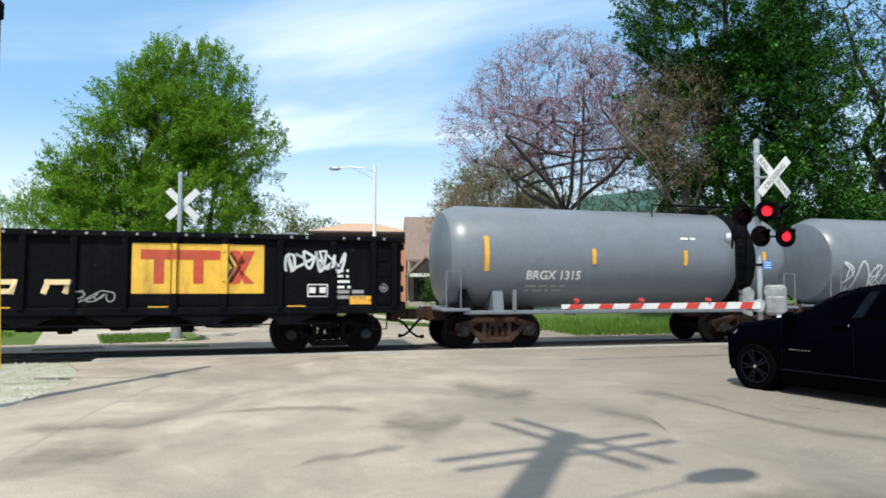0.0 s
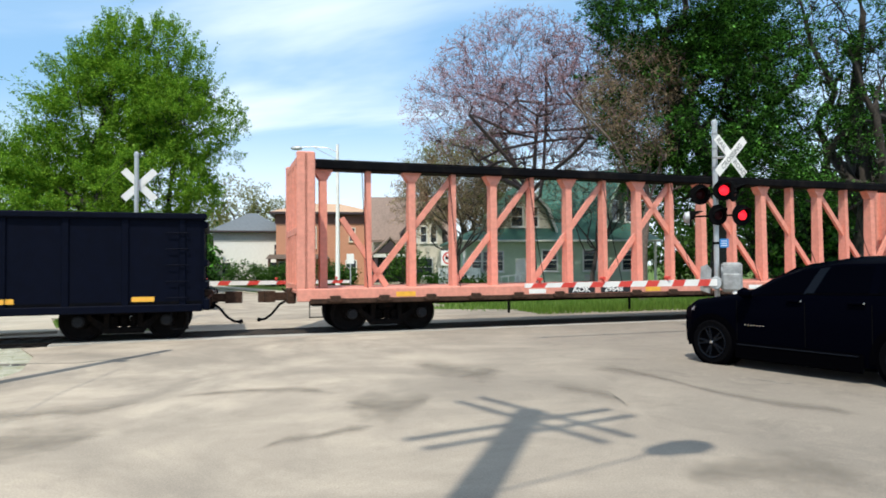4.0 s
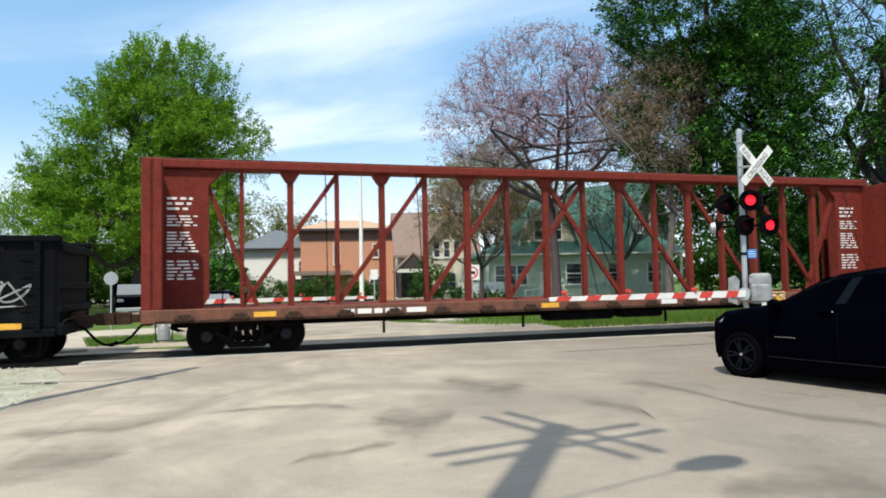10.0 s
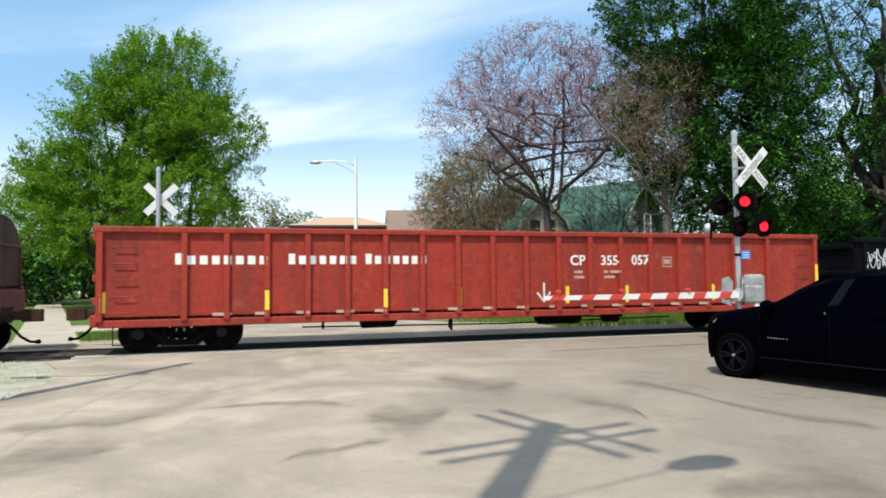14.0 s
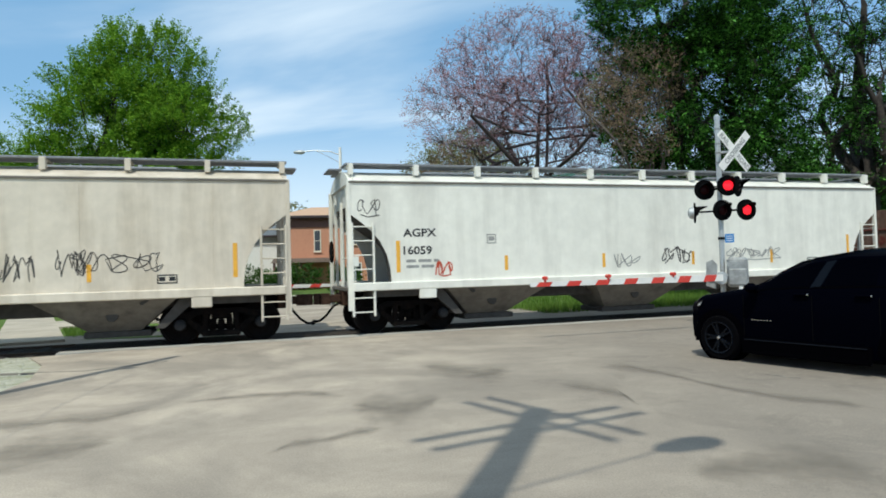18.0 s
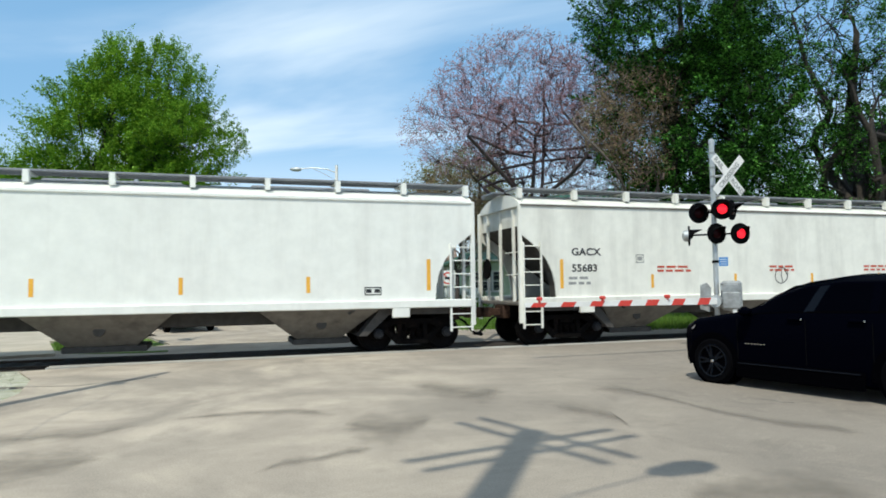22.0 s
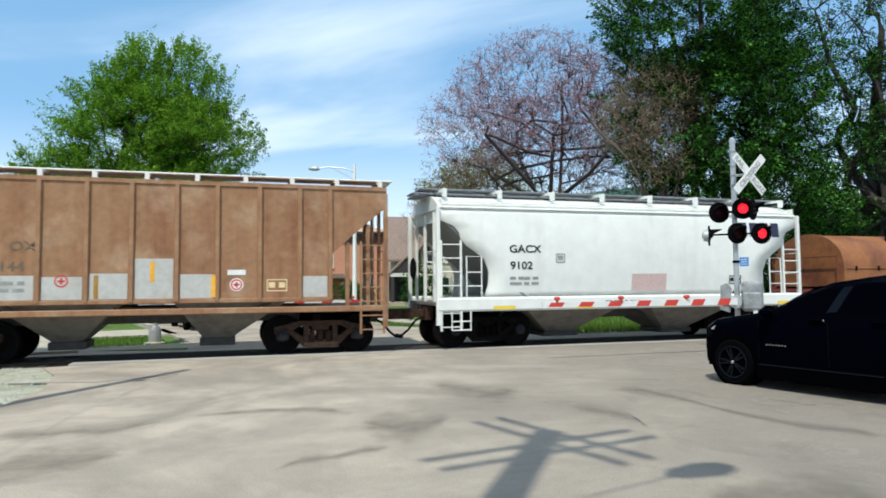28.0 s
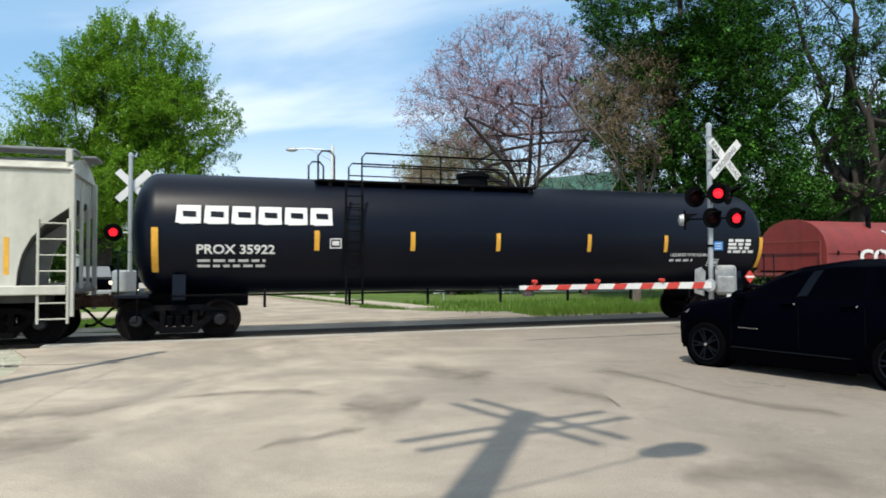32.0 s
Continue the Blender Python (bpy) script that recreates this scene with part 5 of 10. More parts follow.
    patch("reflector", 9.67, 9.78, 1.05, 1.95, M_BRIGHTYELLOW, car, at, "upright yellow reflective stripe")
    for k in range(17):
        bars("data_lettering", -7.4 + 0.93 * k, 0.84, 0.3 + 0.2 * (k % 3 == 0), 1, 0.07, 0, M_LETFADE, car, at, 60 + k)
    bars("data_lettering", 1.7, 1.74, 0.34, 2, 0.07, 0.07, M_LETFADE, car, at, 14)
    bars("data_lettering", 2.6, 1.74, 0.5, 2, 0.07, 0.07, M_LETFADE, car, at, 15)
    frame_mark("stencil", 4.45, 1.9, 0.3, 0.28, M_LETFADE, car, at, 1)
    frame_mark("stencil", 7.1, 1.2, 0.75, 0.36, M_LETWHITE, car, at, 3)
    g = Geo()
    ribbon(g, [(0.82, 1.5), (0.82, 1.0)], 0.05, at)
    ribbon(g, [(0.62, 1.25), (0.82, 1.0), (1.0, 1.25)], 0.05, at)
    part("sprayed_arrow", g, M_SPRAYWHITE, car, "white sprayed arrow")


build_gondolas()


# ---- centre-beam flat wagons and coil wagons ----
M_FADED = mat("faded_lettering", (0.72, 0.50, 0.44), 0.7, grain=0.2, grain_scale=30)
M_SPRAYMAGENTA = mat("sprayed_magenta", (0.70, 0.035, 0.11), 0.6, grain=0.1, grain_scale=20)
def centre_beam(name, right, left, paint, top_paint, label, plates, chord, first, chord_paint):
    car, h = wagon(name, right, left, label, 2.25, None, "flat wagon")
    part("deck", Geo().cbox(-h, h, -1.38, 1.38, 0.98, 1.08, 0.02), paint, car)
    for s in (-1, 1):
        part("side_sill", Geo().cbox(-h, h, s * 1.40 - 0.05, s * 1.40 + 0.05, 0.80, 1.10, 0.02), paint if plates else M_BEAMSILL, car)
        # winch track as a dark rusty strip; its shade is in the colour
        part("shaded_winch_track", Geo().cbox(-h + 0.3, h - 0.3, s * 1.425 - 0.04, s * 1.425 + 0.04, 0.74 if plates else 0.79, 0.86, 0.015), M_RUNNING_RUST, car)
        x = s * (h - 0.22)
        b = part("bulkhead", Geo().cbox(x - 0.05, x + 0.05, -1.40, 1.40, 1.05, chord - 0.02 - 0.2 * (not plates), 0.02), paint, car)
        for yy in (-1.33, 1.33):
            part("corner_post", Geo().cbox(x - 0.22, x + 0.22, yy - 0.07, yy + 0.07, 1.0, chord + 0.02 - 0.2 * (not plates), 0.025), paint, b)
        for z in (1.12, 2.5, chord - 0.14 - 0.2 * (not plates)):
            part("stiffener", Geo().cbox(min(x + s * 0.05, x + s * 0.19), max(x + s * 0.05, x + s * 0.19), -1.26, 1.26, z - 0.09, z + 0.09, 0.02), paint, b)
        for yy in (-0.62, 0.0, 0.62):
            part("upright_rib", Geo().cbox(min(x + s * 0.05, x + s * 0.21), max(x + s * 0.05, x + s * 0.21), yy - 0.05, yy + 0.05, 1.08, chord - 0.1 - 0.2 * (not plates), 0.015), paint, b)
        inner = lambda u, z, x=x, s=s: (x - s * 0.056, u, z)
        if plates:
            bars("warning_lettering", -1.05, 3.5, 0.62, 15, 0.055, 0.10, M_FADED, car, inner, 40 + s)
            bars("warning_lettering", 0.1, 3.3, 0.8, 8, 0.05, 0.16, M_FADED, car, inner, 60 + s)
        else:                                   # solid end panel of the beam, with warnings in white
            panel = part("end_panel", Geo().prism([(s * (h - 0.28), 1.08), (s * (h - 1.2), 1.08), (s * (h - 1.36), 1.35), (s * (h - 1.36), chord - 0.62), (s * (h - 1.7), chord - 0.24), (s * (h - 0.28), chord - 0.24)], -0.18, 0.18), paint, car)
            face = lambda u, z: (u, -0.186, z)
            left = min(s * (h - 0.36), s * (h - 1.28))
            for z, rows, hh, seed in ((3.72, 3, 0.06, 1), (3.3, 4, 0.035, 2), (2.9, 7, 0.036, 3), (2.2, 6, 0.04, 4)):
                bars("warning_lettering", left + 0.05, z, 0.72, rows, hh, hh * 1.1, M_LETWHITE, panel, face, 44 + seed)
        coupler(car, s * h, s, 0.80)
        part("corner_step", Geo().pipe([(s * (h - 0.3), -1.38, 0.8), (s * (h - 0.3), -1.38, 0.42), (s * (h - 0.65), -1.38, 0.42), (s * (h - 0.65), -1.38, 0.8)], 0.02, 5), M_STEEL_BLACK, car)
    part("top_chord", Geo().cbox(-h + 0.1, h - 0.1, -0.30, 0.30, chord - 0.22, chord, 0.03), chord_paint, car)
    part("chord_cap", Geo().cbox(-h + 0.1, h - 0.1, -0.27, 0.27, chord + 0.004, chord + 0.03, 0.012), top_paint, car)
    part("centre_sill", Geo().cbox(-h + 0.5, h - 0.5, -0.3, 0.3, 0.62, 0.97, 0.03), M_RUNNING, car)
    low = chord - 0.22
    step = 1.19
    xs = [first + step * k for k in range(-9, 9) if abs(first + step * k) < h - 0.7]
    for k, x in enumerate(xs):
        wide = k % 2 == 0
        w = (0.095 if wide else 0.068) if plates else (0.075 if wide else 0.052)
        d0, d1 = (0.17, 0.12) if plates else (0.10, 0.08)
        g = Geo().add([(x - w, -d0, 1.08), (x + w, -d0, 1.08), (x + w, d0, 1.08), (x - w, d0, 1.08), (x - w, -d1, low), (x + w, -d1, low), (x + w, d1, low), (x - w, d1, low)],
                      [(0, 1, 2, 3), (4, 7, 6, 5), (0, 4, 5, 1), (1, 5, 6, 2), (2, 6, 7, 3), (3, 7, 4, 0)])
        part("main_post" if wide else "thin_post", g, paint, car)
        if wide:
            part("gusset", Geo().prism([(x - 0.26, low), (x + 0.26, low), (x + 0.1, low - 0.26), (x - 0.1, low - 0.26)], -0.14, 0.14), paint, car)

    def diagonal(lo, hi, zt):
        d = Vector((hi - lo, 0, zt - 1.1)).normalized()
        nx = Vector((-d.z, 0, d.x)) * (0.075 if plates else 0.058)
        a, b, yv = Vector((lo, 0, 1.1)), Vector((hi, 0, zt)), Vector((0, 0.05, 0))
        g = Geo().add([a + nx + yv, a - nx + yv, a - nx - yv, a + nx - yv, b + nx + yv, b - nx + yv, b - nx - yv, b + nx - yv],
                      [(0, 1, 2, 3), (4, 7, 6, 5), (0, 4, 5, 1), (1, 5, 6, 2), (2, 6, 7, 3), (3, 7, 4, 0)])
        part("diagonal", g, paint, car)
    for k in range(0, 10, 2):
        if first + step * (-k - 2) > -h + 0.6:
            diagonal(first + step * (-k - 2), first - step * k, low - 0.05)          # rising towards the middle
        if first + step * (k + 1) < h - 0.6:
            diagonal(first + step * (k + 1), first + step * (k - 1), low - 0.05)
    for s in (-1, 1):
        diagonal(s * (h - 2.5), s * (h - 1.3), 2.9 if plates else low - 0.3)
    at = lambda x, z: (x, -1.458, z)
    for k in range(18):
        x = -h + 0.9 + 1.2 * k
        if not (plates and -4.2 < x < -1.9):
            part("winch", shared("winch", lambda: Geo().cbox(-0.13, 0.13, -0.08, 0.04, 0.77, 0.93, 0.02).tube((-0.2, -0.03, 0.82), (0.2, -0.03, 0.82), 0.05, n=8)), M_RUNNING_RUST, car, m=pose(x, -1.46, 0 if plates else 0.06))
        if k % 3 == 1:
            patch("reflector", x + 0.3, x + 0.8, 0.88, 1.0, M_YELLOW if k % 2 else M_LETWHITE, car, at, "reflective stripe on sill")
    for k in range(9):
        x = -h + 1.7 + 2.4 * k
        part("strap", Geo().pipe([(x, -1.42, 1.05), (x + 0.05, -0.9, 2.2), (x + 0.1, -0.25, low)], 0.012, 4), M_STEEL_BLACK, car)
    for x in (-5.6, -1.9, 2.4, 6.0):
        part("hanger", Geo().cbox(x - 0.03, x + 0.03, -1.25, -1.19, 0.38, 0.85, 0.01), M_STEEL_BLACK, car)
    if plates:
        patch("number_board", -3.96, -3.14, 0.87, 1.06, M_LETDARK, car, at, "black board with white reporting mark")
        patch("number_board", -2.96, -2.02, 0.87, 1.06, M_LETDARK, car, at, "black board with white reporting mark")
        word("reporting_mark", "AOK", -3.84, 0.90, 0.14, M_LETWHITE, car, lambda x, z: (x, -1.462, z), 1.3)
        word("reporting_mark", "29648", -2.84, 0.90, 0.14, M_LETWHITE, car, lambda x, z: (x, -1.462, z), 1.2)
        inner = lambda u, z: (h - 0.28, u, z)
        scribble("sprayed_tag", -1.2, 0.2, 1.25, 2.05, M_SPRAYMAGENTA, car, inner, 77, 5, 0.10, "magenta-red sprayed tag on the bulkhead")
    else:
        bars("sill_lettering", -6.6, 0.88, 1.8, 1, 0.12, 0, M_LETWHITE, car, at, 72)
        for x, w in ((3.3, 0.5), (4.1, 0.42)):
            bars("sill_lettering", x, 0.93, w, 1, 0.1, 0, M_LETWHITE, car, at, int(10 * x))
        part("brake_cylinder", Geo().cbox(-1.1, 0.9, -1.1, -0.5, 0.5, 0.8, 0.06), M_STEEL_BLACK, car)
        part("brake_cylinder", Geo().cbox(1.1, 2.4, -1.15, -0.6, 0.52, 0.8, 0.06), M_STEEL_BLACK, car)
        frame_mark("stencil", 5.8, 0.82, 0.5, 0.3, M_LETCREAM, car, at, 2)
    frame_mark("stencil", 8.3, 0.84, 0.4, 0.22, M_LETWHITE, car, at, 2)
    return car


def hood_profile(n=14, w=1.36, z0=1.5, zs=2.05, top=3.14):
    """Outline (y, z) of a coil hood: short upright sides and a rounded back."""
    pts = [(-w, z0)]
    for k in range(n + 1):
        a = math.pi - math.pi * k / n
        pts.append((w * math.cos(a) * (1 - 0.0 * k), zs + (top - zs) * math.sin(a) ** 0.8))
    pts.append((w, z0))
    return pts


def hood_at(z0, zs, top, w=1.36):
    def at(x, z):
        if z <= zs:
            return (x, -w - 0.012, z)
        s = min(1.0, (z - zs) / (top - zs)) ** 1.25
        return (x, -w * math.sqrt(max(0.0, 1 - s * s)) - 0.014, z + 0.008)
    return at


def coil_hood(car, x0, x1, paint, z0, zs, top, lugs, bail=True, ribs=0):
    hood = part("hood", Geo().prism(hood_profile(22, 1.36, z0, zs, top), x0, x1, "x"), paint, car, smooth=35)
    for s, x in ((-1, x0), (1, x1)):
        part("hood_rim", Geo().prism(hood_profile(22, 1.40, z0, zs, top + 0.035), x - 0.05, x + 0.05, "x"), paint, hood, smooth=35)
    part("hood_rail", Geo().cbox(x0 + 0.05, x1 - 0.05, -1.385, -1.35, zs + 0.03, zs + 0.075, 0.008), paint, hood)
    for x in lugs:
        g = Geo()
        g.cbox(x - 0.06, x + 0.06, -0.95, -0.82, top - 0.4, top + 0.24, 0.015)
        g.prism([(x - 0.16, top + 0.14), (x - 0.02, top + 0.5), (x + 0.06, top + 0.5), (x + 0.05, top + 0.14)], -0.93, -0.85)
        part("lifting_lug", g, M_STEEL_BLACK, hood)
    n = int((x1 - x0) / 0.9)
    for k in range(n):
        x = x0 + 0.45 + 0.9 * k
        part("clip", shared("hood_clip", lambda: Geo().cbox(-0.03, 0.03, -0.03, 0.02, -0.07, 0.07, 0.008)), M_STEEL_BLACK, hood, m=pose(x, -1.385, zs + 0.05))
    if bail:
        xm = (x0 + x1) / 2
        part("lifting_bail", Geo().pipe([(xm - 0.3, 0, top - 0.05), (xm - 0.27, 0, top + 0.5), (xm - 0.2, 0, top + 0.56), (xm + 0.2, 0, top + 0.56), (xm + 0.27, 0, top + 0.5), (xm + 0.3, 0, top - 0.05)], 0.05, 6), M_SILLRED, hood)
        part("bail_plate", Geo().cbox(xm - 0.9, xm + 0.9, -0.3, 0.3, top - 0.06, top + 0.05, 0.02), paint, hood)
    return hood


def coil_frame(car, h, sill, z0, z1, gear):
    for s in (-1, 1):
        part("side_sill", Geo().cbox(-h, h, s * 1.42 - 0.07, s * 1.42 + 0.07, z0, z1, 0.025), sill, car)
        x = s * (h - 0.1)
        part("end_platform", Geo().cbox(x - 0.16, x + 0.16, -1.42, 1.42, z0 + 0.02, z1 - 0.1, 0.03), sill, car)
        coupler(car, s * h, s, 0.80)
        ladder(car, s * (h - 0.08) - 0.2, s * (h - 0.08) + 0.2, 0.4, z0 + 0.05, -1.44, sill, 2, "step")
        g = Geo()
        for yy in (-1.3, 1.3):
            g.tube((s * (h - 0.02), yy, z1), (s * (h - 0.02), yy, z1 + 0.95), 0.022, n=6)
        g.tube((s * (h - 0.02), -1.3, z1 + 0.95), (s * (h - 0.02), 1.3, z1 + 0.95), 0.022, n=6)
        part("end_rail", g, sill, car)
    part("deck", Geo().box(-h + 0.1, h - 0.1, -1.35, 1.35, z1 - 0.14, z1 - 0.06), sill, car)


def build_beams_coils():
    centre_beam("pink_centre_beam_flat", -23.25, -45.5, M_BEAMPINK, M_STEEL_BLACK, "faded pink-red centre-beam lumber flat wagon, empty", True, 4.36, 0.40, M_STEEL_BLACK)
    centre_beam("red_centre_beam_flat", -90.0, -112.15, M_BEAMRED, M_BEAMDARK, "oxide red centre-beam lumber flat wagon, empty", False, 4.70, 0.585, M_BEAMRED)

    # two-hood coil wagon
    car, h = wagon("brown_coil_wagon", -156.6, -171.1, "rusty brown two-hood steel coil wagon", 1.4, M_RUNNING_RUST, "coil wagon")
    coil_frame(car, h, M_SILLRED, 0.92, 1.56, M_RUNNING_RUST)
    coil_hood(car, -h + 0.1, -0.40, M_COILBROWN, 1.57, 2.1, 3.16, (-5.87, -1.34))
    coil_hood(car, -0.04, h - 0.1, M_COILDARK, 1.57, 2.1, 3.16, (1.28, 5.7))
    at = lambda x, z: (x, -1.494, z)
    hood = hood_at(1.57, 2.1, 3.16, 1.372)
    word("reporting_mark", "CHTT 100609", -5.64, 1.29, 0.2, M_LETWHITE, car, at)
    part("sill_ledge", Geo().cbox(-h, h, -1.56, -1.42, 1.19, 1.24, 0.012), M_SILLRED, car)
    for k in range(11):
        x = -h + 0.7 + 1.3 * k
        part("gusset", shared("sill_gusset", lambda: Geo().prism([(-0.03, 0.94), (0.03, 0.94), (0.05, 1.19), (-0.05, 1.19)], -1.55, -1.49)), M_SILLRED, car, m=pose(x, 0, 0))
    reflectors(car, (-6.6, -3.5, -0.5, 2.5, 5.6), 0.99, 0.6, 0.14, at)
    bars("data_lettering", -2.2, 1.42, 0.5, 2, 0.07, 0.06, M_LETWHITE, car, at, 80)
    bars("data_lettering", -1.2, 1.3, 0.4, 1, 0.07, 0.06, M_LETWHITE, car, at, 81)
    for k in range(6):
        patch("emblem_stripe", -4.45 + 0.06 * k, -3.75, 1.72 + 0.055 * k, 1.75 + 0.055 * k, M_LETWHITE, car, hood, "worn white emblem stripe")
        patch("emblem_stripe", 2.95 + 0.06 * k, 3.75, 1.72 + 0.055 * k, 1.75 + 0.055 * k, M_LETWHITE, car, hood, "white emblem stripe")
    patch("emblem_block", -3.7, -3.2, 1.74, 2.0, M_LETCREAM, car, hood, "worn pale emblem block")
    patch("emblem_block", 3.8, 4.1, 1.72, 2.02, M_LETWHITE, car, hood, "white emblem block")
    patch("emblem_block", 4.2, 4.5, 1.72, 2.02, M_LETWHITE, car, hood, "white emblem block")
    patch("warning_panel", 5.15, 6.7, 1.68, 1.98, M_BRIGHTYELLOW, car, hood, "yellow warning panel with unreadable lettering")
    bars("warning_lettering", 5.3, 1.86, 1.25, 2, 0.07, 0.05, M_LETDARK, car, lambda x, z: (x, hood(x, z)[1] - 0.004, z), 82)
    g = Geo().lathe([(0, 0.30), (-0.006, 0.28)], (0, 0, 0), "y", 9)
    patch("paint_patch", -2.45, -1.95, 2.2, 2.65, mat("pale_green_patch", (0.42, 0.50, 0.42), 0.6, grain=0.15), car, hood, "pale green paint patch", 0.08, 5)
    under_gear(car, -3.9, 3.9, 0.92, 31, M_RUNNING_RUST)

    # long one-hood coil wagons
    for name, right, left, paint, label, red in (("orange_coil_wagon", -264.4, -277.5, M_COILORANGE, "weathered orange steel coil wagon with one long hood", False),
                                                 ("red_coil_wagon", -304.5, -317.6, M_COILRED, "red steel coil wagon with white lettering on its hood", True)):
        car, h = wagon(name, right, left, label, 1.45, M_RUNNING_RUST, "coil wagon")
        coil_frame(car, h, M_SILLRED, 1.24, 1.48, M_RUNNING_RUST)
        coil_hood(car, -h + 0.22, h - 0.3, paint, 1.49, 2.0, 3.16, (-3.94, 3.85))
        part("belly", Geo().prism([(-4.0, 1.24), (-3.9, 0.76), (-3.0, 0.42), (2.6, 0.42), (3.4, 0.76), (3.6, 1.24)], -1.2, 1.2), M_BELLY, car)
        at = lambda x, z: (x, -1.494, z)
        hood = hood_at(1.49, 2.0, 3.16, 1.372)
        reflectors(car, (-6.0, -1.85, 1.3, 4.2, 6.0), 1.29, 0.5, 0.13, at)
        bars("data_lettering", -1.35, 1.40, 0.9, 2, 0.05, 0.05, M_LETWHITE, car, at, 83)
        bars("data_lettering", 4.7, 1.38, 0.9, 2, 0.05, 0.05, M_LETWHITE, car, at, 84)
        part("air_reservoir", Geo().lathe([(-0.45, 0.06), (-0.4, 0.16), (0.4, 0.16), (0.45, 0.06)], (-0.6, -1.28, 1.02), "x", 12), M_RUNNING_RUST, car, smooth=40)
        for x in (-5.4, 5.0):
            patch("placard", x, x + 0.32, 1.02, 1.22, M_REDPAINT, car, lambda x, z: (x, -1.494, z), "small red and white placard")
        part("placard_board", Geo().box(-5.45, -4.95, -1.488, -1.46, 1.0, 1.24), M_SILLRED, car)
        part("placard_board", Geo().box(4.95, 5.4, -1.488, -1.46, 1.0, 1.24), M_SILLRED, car)
        if red:
            word("hood_lettering", "COIL CAR", -4.95, 1.72, 0.44, M_LETWHITE, car, hood, 1.40, "large white lettering")
            word("reporting_mark", "CHTT 287332", -5.6, 1.285, 0.17, M_LETWHITE, car, at, 1.12)
            scribble("sprayed_tag", -0.75, 0.35, 1.66, 1.98, M_SPRAYWHITE, car, lambda x, z: (x, hood(x, z)[1] - 0.003, z), 91, 4, 0.06)
            scribble("sprayed_tag", -3.6, -3.1, 2.5, 2.8, M_SPRAYWHITE, car, hood, 92, 3, 0.03)
            scribble("sprayed_tag", 2.7, 4.6, 1.62, 2.0, M_FADEBLUE, car, hood, 93, 6, 0.05, "blue sprayed tag")
            patch("warning_panel", 0.55, 1.4, 1.76, 1.94, M_BRIGHTYELLOW, car, hood, "yellow lettering panel")
            g = Geo()
            g.add([hood(4.35 + 0.36 * math.cos(a), 2.08 + 0.3 * math.sin(a)) for a in [6.2832 * i / 20 for i in range(20)]], [tuple(range(20))])
            part("faded_emblem", g, mat("faded_pink", (0.42, 0.14, 0.12), 0.6, grain=0.15), car, "faded round emblem")
        else:
            scribble("sprayed_tag", 4.3, 5.2, 1.56, 1.8, M_SPRAYWHITE, car, hood, 94, 4, 0.05)
            scribble("sprayed_tag", -1.9, 0.6, 1.6, 1.9, M_LETCREAM, car, hood, 95, 5, 0.03)
            bars("data_lettering", 0.4, 1.72, 1.1, 2, 0.06, 0.05, M_LETCREAM, car, hood, 96)


build_beams_coils()


# ---- covered hoppers ----
def frustum(x0, x1, y, z0, x2, x3, y2, z1):
    v = [(x0, -y, z0), (x1, -y, z0), (x1, y, z0), (x0, y, z0), (x2, -y2, z1), (x3, -y2, z1), (x3, y2, z1), (x2, y2, z1)]
    return Geo().add(v, [(3, 2, 1, 0), (4, 5, 6, 7), (0, 1, 5, 4), (1, 2, 6, 5), (2, 3, 7, 6), (3, 0, 4, 7)])


def roof_geo(h, y, eave, top, n=10):
    pts = [(-y, eave - 0.05)]
    for k in range(n + 1):
        u = -1 + 2 * k / n
        pts.append((y * u, eave + (top - eave) * (1 - abs(u) ** 2.4)))
    pts.append((y, eave - 0.05))
    return Geo().prism(pts, -h, h, "x")


def hopper_ends(car, h, sill_z, eave, paint, inner_x, ladder_paint, both=True):
    for s in (-1, 1):
        x = s * h
        for yy in (-1.43, 1.43):
            part("corner_post", Geo().cbox(x - s * 0.02 - 0.05, x - s * 0.02 + 0.05, yy - 0.05, yy + 0.05, 0.62, eave, 0.012), paint, car)
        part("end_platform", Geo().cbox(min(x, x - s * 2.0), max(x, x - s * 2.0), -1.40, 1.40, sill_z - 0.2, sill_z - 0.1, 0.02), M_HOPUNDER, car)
        part("draft_sill", Geo().cbox(min(x, x - s * 2.3), max(x, x - s * 2.3), -0.3, 0.3, 0.70, sill_z - 0.2, 0.03), M_RUNNING, car)
        ladder(car, x - s * 0.62 - 0.02, x - s * 0.08, 0.48, 2.75 if s < 0 else 2.7, -1.49, ladder_paint, 7)
        coupler(car, x - s * 0.12, s, 0.80)
        g = Geo()
        for yy in (-0.9, 0.0, 0.9):
            g.cbox(x - s * 0.08 - 0.04, x - s * 0.08 + 0.04, yy - 0.04, yy + 0.04, sill_z - 0.1, eave - 0.1, 0.01)
        part("end_post", g, paint, car)
        part("roof_end", Geo().cbox(x - 0.04 if s > 0 else x - 0.30, x + 0.30 if s > 0 else x + 0.04, -0.45, 0.45, eave + 0.38, eave + 0.43, 0.01), M_ROOFGREY, car)
        for z in (1.9, 2.5):
            part("end_grab", Geo().tube((x, -1.35, z), (x, -0.5, z), 0.016, n=5), paint, car)
    part("brake_wheel", Geo().lathe([(0, 0.28), (0.03, 0.30), (0.05, 0.28), (0.03, 0.25)], (-h - 0.14, 0.55, 2.1), "x", 16), M_RUNNING, car)


